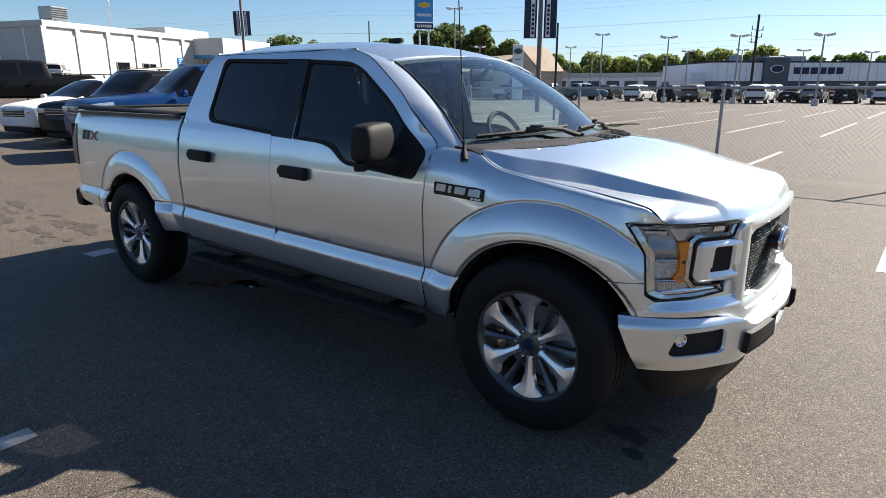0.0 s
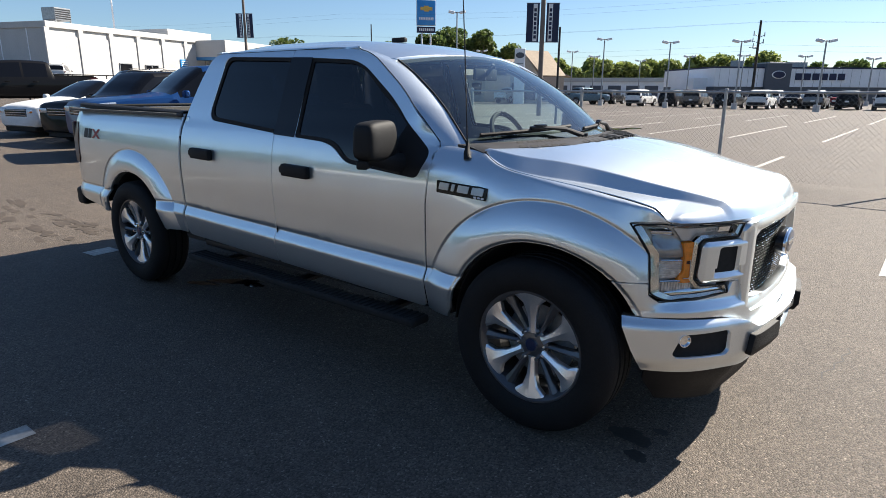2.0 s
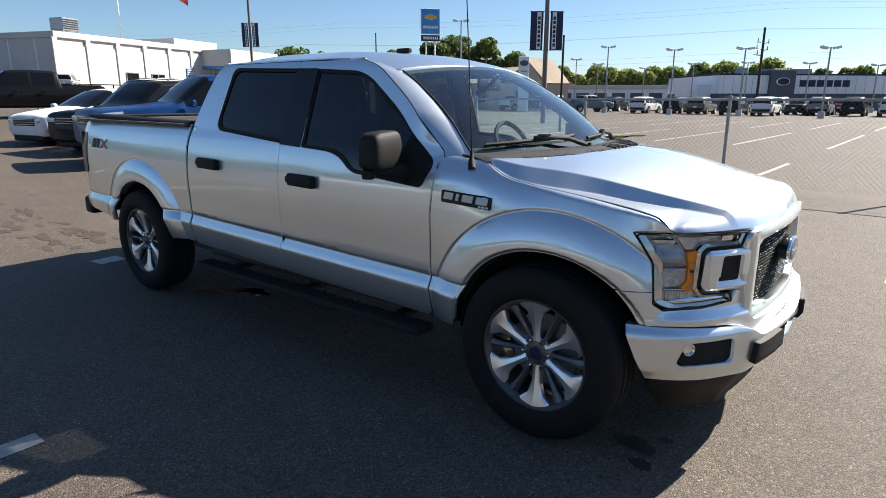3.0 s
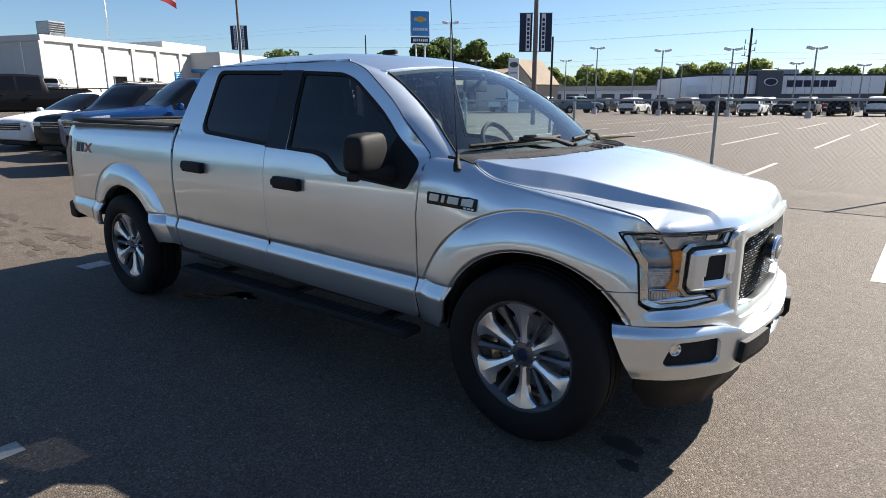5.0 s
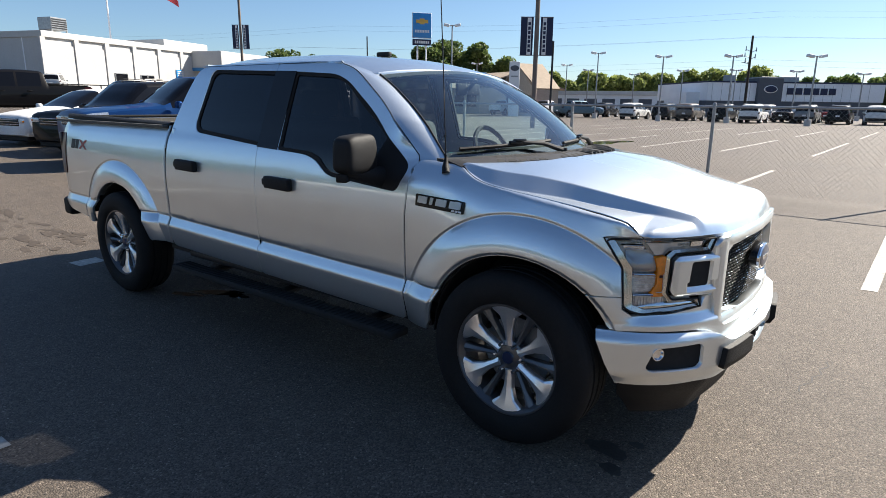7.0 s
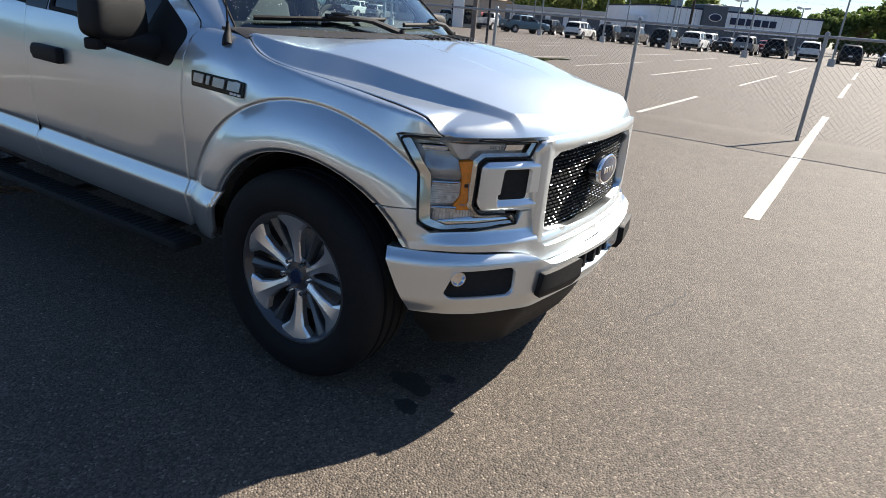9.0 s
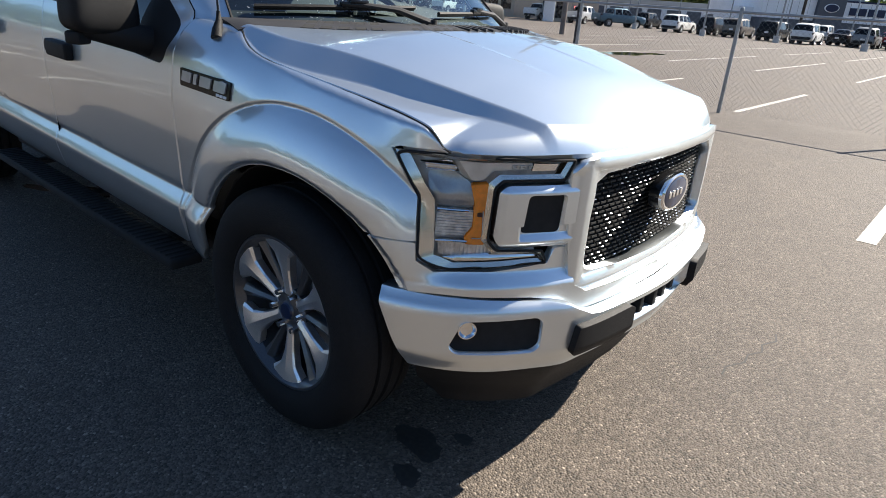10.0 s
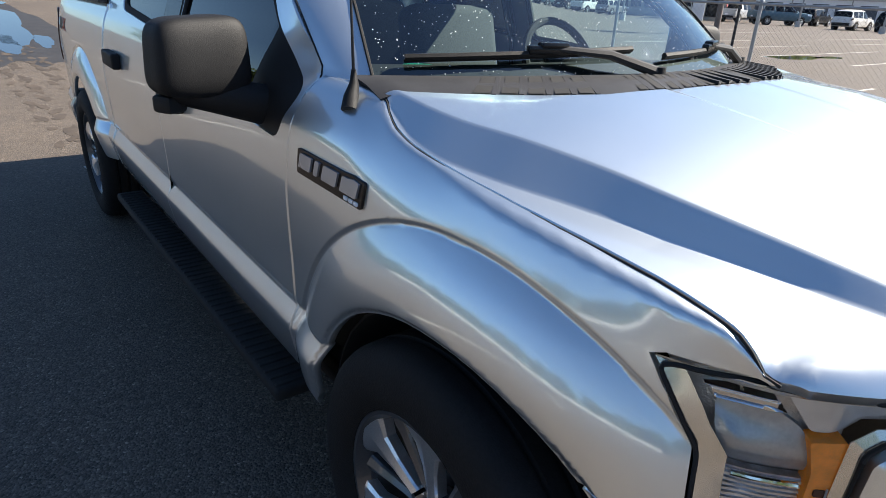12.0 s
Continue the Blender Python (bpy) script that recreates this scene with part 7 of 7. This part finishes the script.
def tan_building():
    e = thing("tan_roofed_building", "tan-roofed low building with a tall gable", "building", (-56.0, 72.0, 0), -25)
    put("wall", block(-16, 8.5, 0.5, 14, 0, 3.6), M["tan_wall"], e)
    r = [(-17, -1.2, 3.6), (9, -1.2, 3.6), (9, 7, 6.0), (-13, 7, 6.0), (-17, 15, 3.6), (9, 15, 3.6)]
    put("roof", thick((r, [(0, 1, 2, 3), (3, 2, 5, 4), (0, 3, 4)]), 0.15), M["tan_roof"], e, "tan sheet roof", smooth=False)
    g = [(13, 1.0, 3.4), (16.6, 1.0, 6.2), (20.4, 1.5, 3.2), (13, 5, 3.4), (16.6, 5, 6.2), (20.4, 5, 3.2)]
    put("gable_roof", thick((g, [(1, 0, 3, 4), (2, 1, 4, 5)]), 0.2), M["tan_roof"], e, smooth=False)
    put("gable_wall", ([(13.3, 1.5, 0), (19.9, 1.5, 0), (19.9, 1.5, 3.3), (16.6, 1.5, 5.9), (13.3, 1.5, 3.5), (13.3, 1.8, 0), (19.9, 1.8, 0), (19.9, 1.8, 3.3), (16.6, 1.8, 5.9), (13.3, 1.8, 3.5)], [(0, 1, 2, 3, 4), (9, 8, 7, 6, 5), (0, 5, 6, 1), (1, 6, 7, 2), (2, 7, 8, 3), (3, 8, 9, 4), (4, 9, 5, 0)]), M["tan_wall"], e, smooth=False)
    for k in range(6):
        put("window", block(-13 + 3.6 * k, -10.4 + 3.6 * k, 0.42, 0.6, 1.0, 2.6), M["window_dark"], e)
    for k in range(2):
        put("window", block(13.9 + 3.0 * k, 16.2 + 3.0 * k, 1.4, 1.6, 0.4, 2.5), M["window_dark"], e)
    s = thing("pylon_sign", "white pylon sign with a dark oval badge", "sign", (-38.0, 61.3, 0), 37)
    put("slab", block(-0.6, 0.6, -0.25, 0.25, 0, 6.3, 0.04, 1), M["sign_white"], s)
    put("oval_badge", moved(lathe([(0.0, 0.05), (0.44, 0.05), (0.46, 0.0), (0.0, -0.05)], 28, False), Matrix.Translation((0, -0.26, 5.55)) @ pose(0, 0, 0, 0, 0, 180) @ Matrix.Diagonal((1.1, 1, 0.7, 1))), M["dark_wall"], s, "dark oval badge")
    put("sign_bar", block(-0.4, 0.4, -0.28, -0.24, 4.55, 4.7), M["galvanised"], s)
    lowb = thing("low_white_building", "long low white building beyond the lot", "building", (-62.0, 112.0, 0), 20)
    put("wall", block(0, 26, 0, 10, 0, 3.3), M["grey_wall"], lowb)
    put("roof", block(-0.3, 26.3, -0.4, 10.3, 3.3, 4.1, 0.05, 1), M["white_wall"], lowb)
    for k in range(7):
        put("opening", block(1.5 + 3.5 * k, 4.0 + 3.5 * k, -0.06, 0.06, 0.2, 2.6), M["dark_wall"], lowb)


tan_building()

# ---------------------------------------------------------------- trees


def leaf_cloud(centres, radii, count, size, seed):
    """Many small leaf clumps scattered through uneven balls."""
    r = np.random.RandomState(seed)
    centres, radii = np.asarray(centres, float), np.asarray(radii, float)
    pick = r.choice(len(centres), count, p=radii ** 2 / (radii ** 2).sum())
    d = r.normal(size=(count, 3))
    d /= np.linalg.norm(d, axis=1, keepdims=True)
    p = centres[pick] + d * (radii[pick] * (0.45 + 0.6 * r.rand(count) ** 0.6))[:, None] * np.array((1, 1, 0.8))
    a = r.normal(size=(count, 3))
    a /= np.linalg.norm(a, axis=1, keepdims=True)
    b = np.cross(a, r.normal(size=(count, 3)))
    b /= np.linalg.norm(b, axis=1, keepdims=True)
    s = size * (0.6 + 0.8 * r.rand(count))[:, None]
    v = np.stack([p - a * s - b * s * 0.5, p + a * s * 0.2 - b * s * 0.7, p + a * s, p + b * s * 0.7], 1).reshape(-1, 3)
    f = np.arange(count * 4).reshape(-1, 4)
    return v.tolist(), f.tolist()


def tree(x, y, h, spread, seed, mat="leaf", count=4200, leaf=0.28):
    z = float(ground_z(x, y))
    e = thing("tree", "leafy green tree behind the lot", "tree", (x, y, z), group="trees round the lot")
    r = np.random.RandomState(seed)
    fork = h * 0.42
    limbs = [pipe([(0, 0, 0), (0.1, 0.05, fork * 0.5), (0, 0.1, fork), (0.1, 0, h * 0.7)], [0.30, 0.24, 0.2, 0.08], 8)]
    cs, rs = [], []
    for k in range(9):
        a = 2 * math.pi * k / 9 + r.uniform(-0.3, 0.3)
        q = spread * r.uniform(0.35, 0.8)
        c = (q * math.cos(a), q * math.sin(a), h * r.uniform(0.52, 0.88))
        limbs.append(pipe([(0, 0, fork), (c[0] * 0.5, c[1] * 0.5, (fork + c[2]) / 2), c], [0.13, 0.08, 0.03], 6))
        cs.append(c)
        rs.append(spread * r.uniform(0.28, 0.45))
    cs.append((0, 0, h * 0.86))
    rs.append(spread * 0.40)
    put("trunk", join(*limbs), M["bark"], e)
    put("crown", leaf_cloud(cs, rs, count, leaf, seed), M[mat], e, smooth=False)


for k, (x, y, h, s) in enumerate(((-66.5, 84.0, 12.2, 4.6), (-62.0, 88.0, 11.6, 4.4), (-70.0, 82.5, 10.8, 3.6), (-57.5, 89.5, 9.0, 3.6), (-77.0, 80.5, 9.6, 2.6), (-95.0, 72.0, 7.9, 3.6), (-91.0, 76.0, 7.4, 3.0), (1.0, 118.0, 7.2, 4.5), (-3.5, 116.0, 6.6, 4.0), (7.0, 115.0, 8.5, 5.0), (13.0, 110.0, 8.0, 5.0))):
    tree(x, y, h, s, 40 + k, count=1100 if k in (5, 6) else 4200)


def tree_belt(name, label, pts, h, count, leaf, seed, mat):
    """A far belt of trees: trunks and a long uneven crown, as one."""
    r = np.random.RandomState(seed)
    cs, rs, trunks = [], [], []
    for (xa, ya), (xb, yb) in zip(pts, pts[1:]):
        n = max(2, int(math.hypot(xb - xa, yb - ya) / 1.7))
        for k in range(n):
            t = (k + r.rand()) / n
            x, y = xa + (xb - xa) * t + r.normal() * 1.5, ya + (yb - ya) * t + r.normal() * 2.5
            top = h * r.uniform(0.70, 1.05)
            z = float(ground_z(x, y))
            trunks.append(rod((x, y, z), (x, y, z + top * 0.6), 0.2, 0.1, 6))
            for zz in (0.30, 0.55, 0.78):
                cs.append((x + r.normal(), y + r.normal(), z + top * zz))
                rs.append(top * r.uniform(0.17, 0.27))
    ob = put(name, leaf_cloud(cs, rs, count, leaf, seed), M[mat], smooth=False)
    tagged(ob, label, "trees", kind="stuff")
    tk = put("tree_trunks", join(*trunks), M["bark"], ob)


tree_belt("tree_belt", "belt of bright green trees beyond the far lot", [(-95, 118), (-75, 128), (-55, 138), (-36, 136), (-22, 132)], 9.2, 52000, 0.42, 3, "leaf_bright")
tree_belt("tree_belt", "distant dark green trees beyond the showroom", [(-30, 150), (-5, 155), (25, 150), (60, 135)], 8.0, 26000, 0.5, 4, "leaf")
tree_belt("tree_belt", "distant dark green trees behind the white building", [(-150, 60), (-130, 90), (-110, 105), (-95, 118)], 9.0, 22000, 0.5, 5, "leaf")
tree_belt("tree_belt", "green trees across the road, mirrored in the truck's windows", [(-120, -30), (-80, -52), (-40, -60), (0, -62), (40, -58), (70, -40), (90, 0), (95, 60)], 10.5, 45000, 0.5, 6, "leaf")
strip_wall = thing("low_white_wall", "low white wall beyond the lot in front of trees", "wall", (-60, -46, 0), 0)
put("wall", block(0, 110, 0, 0.4, 0, 1.1, 0.03, 1), M["white_wall"], strip_wall)
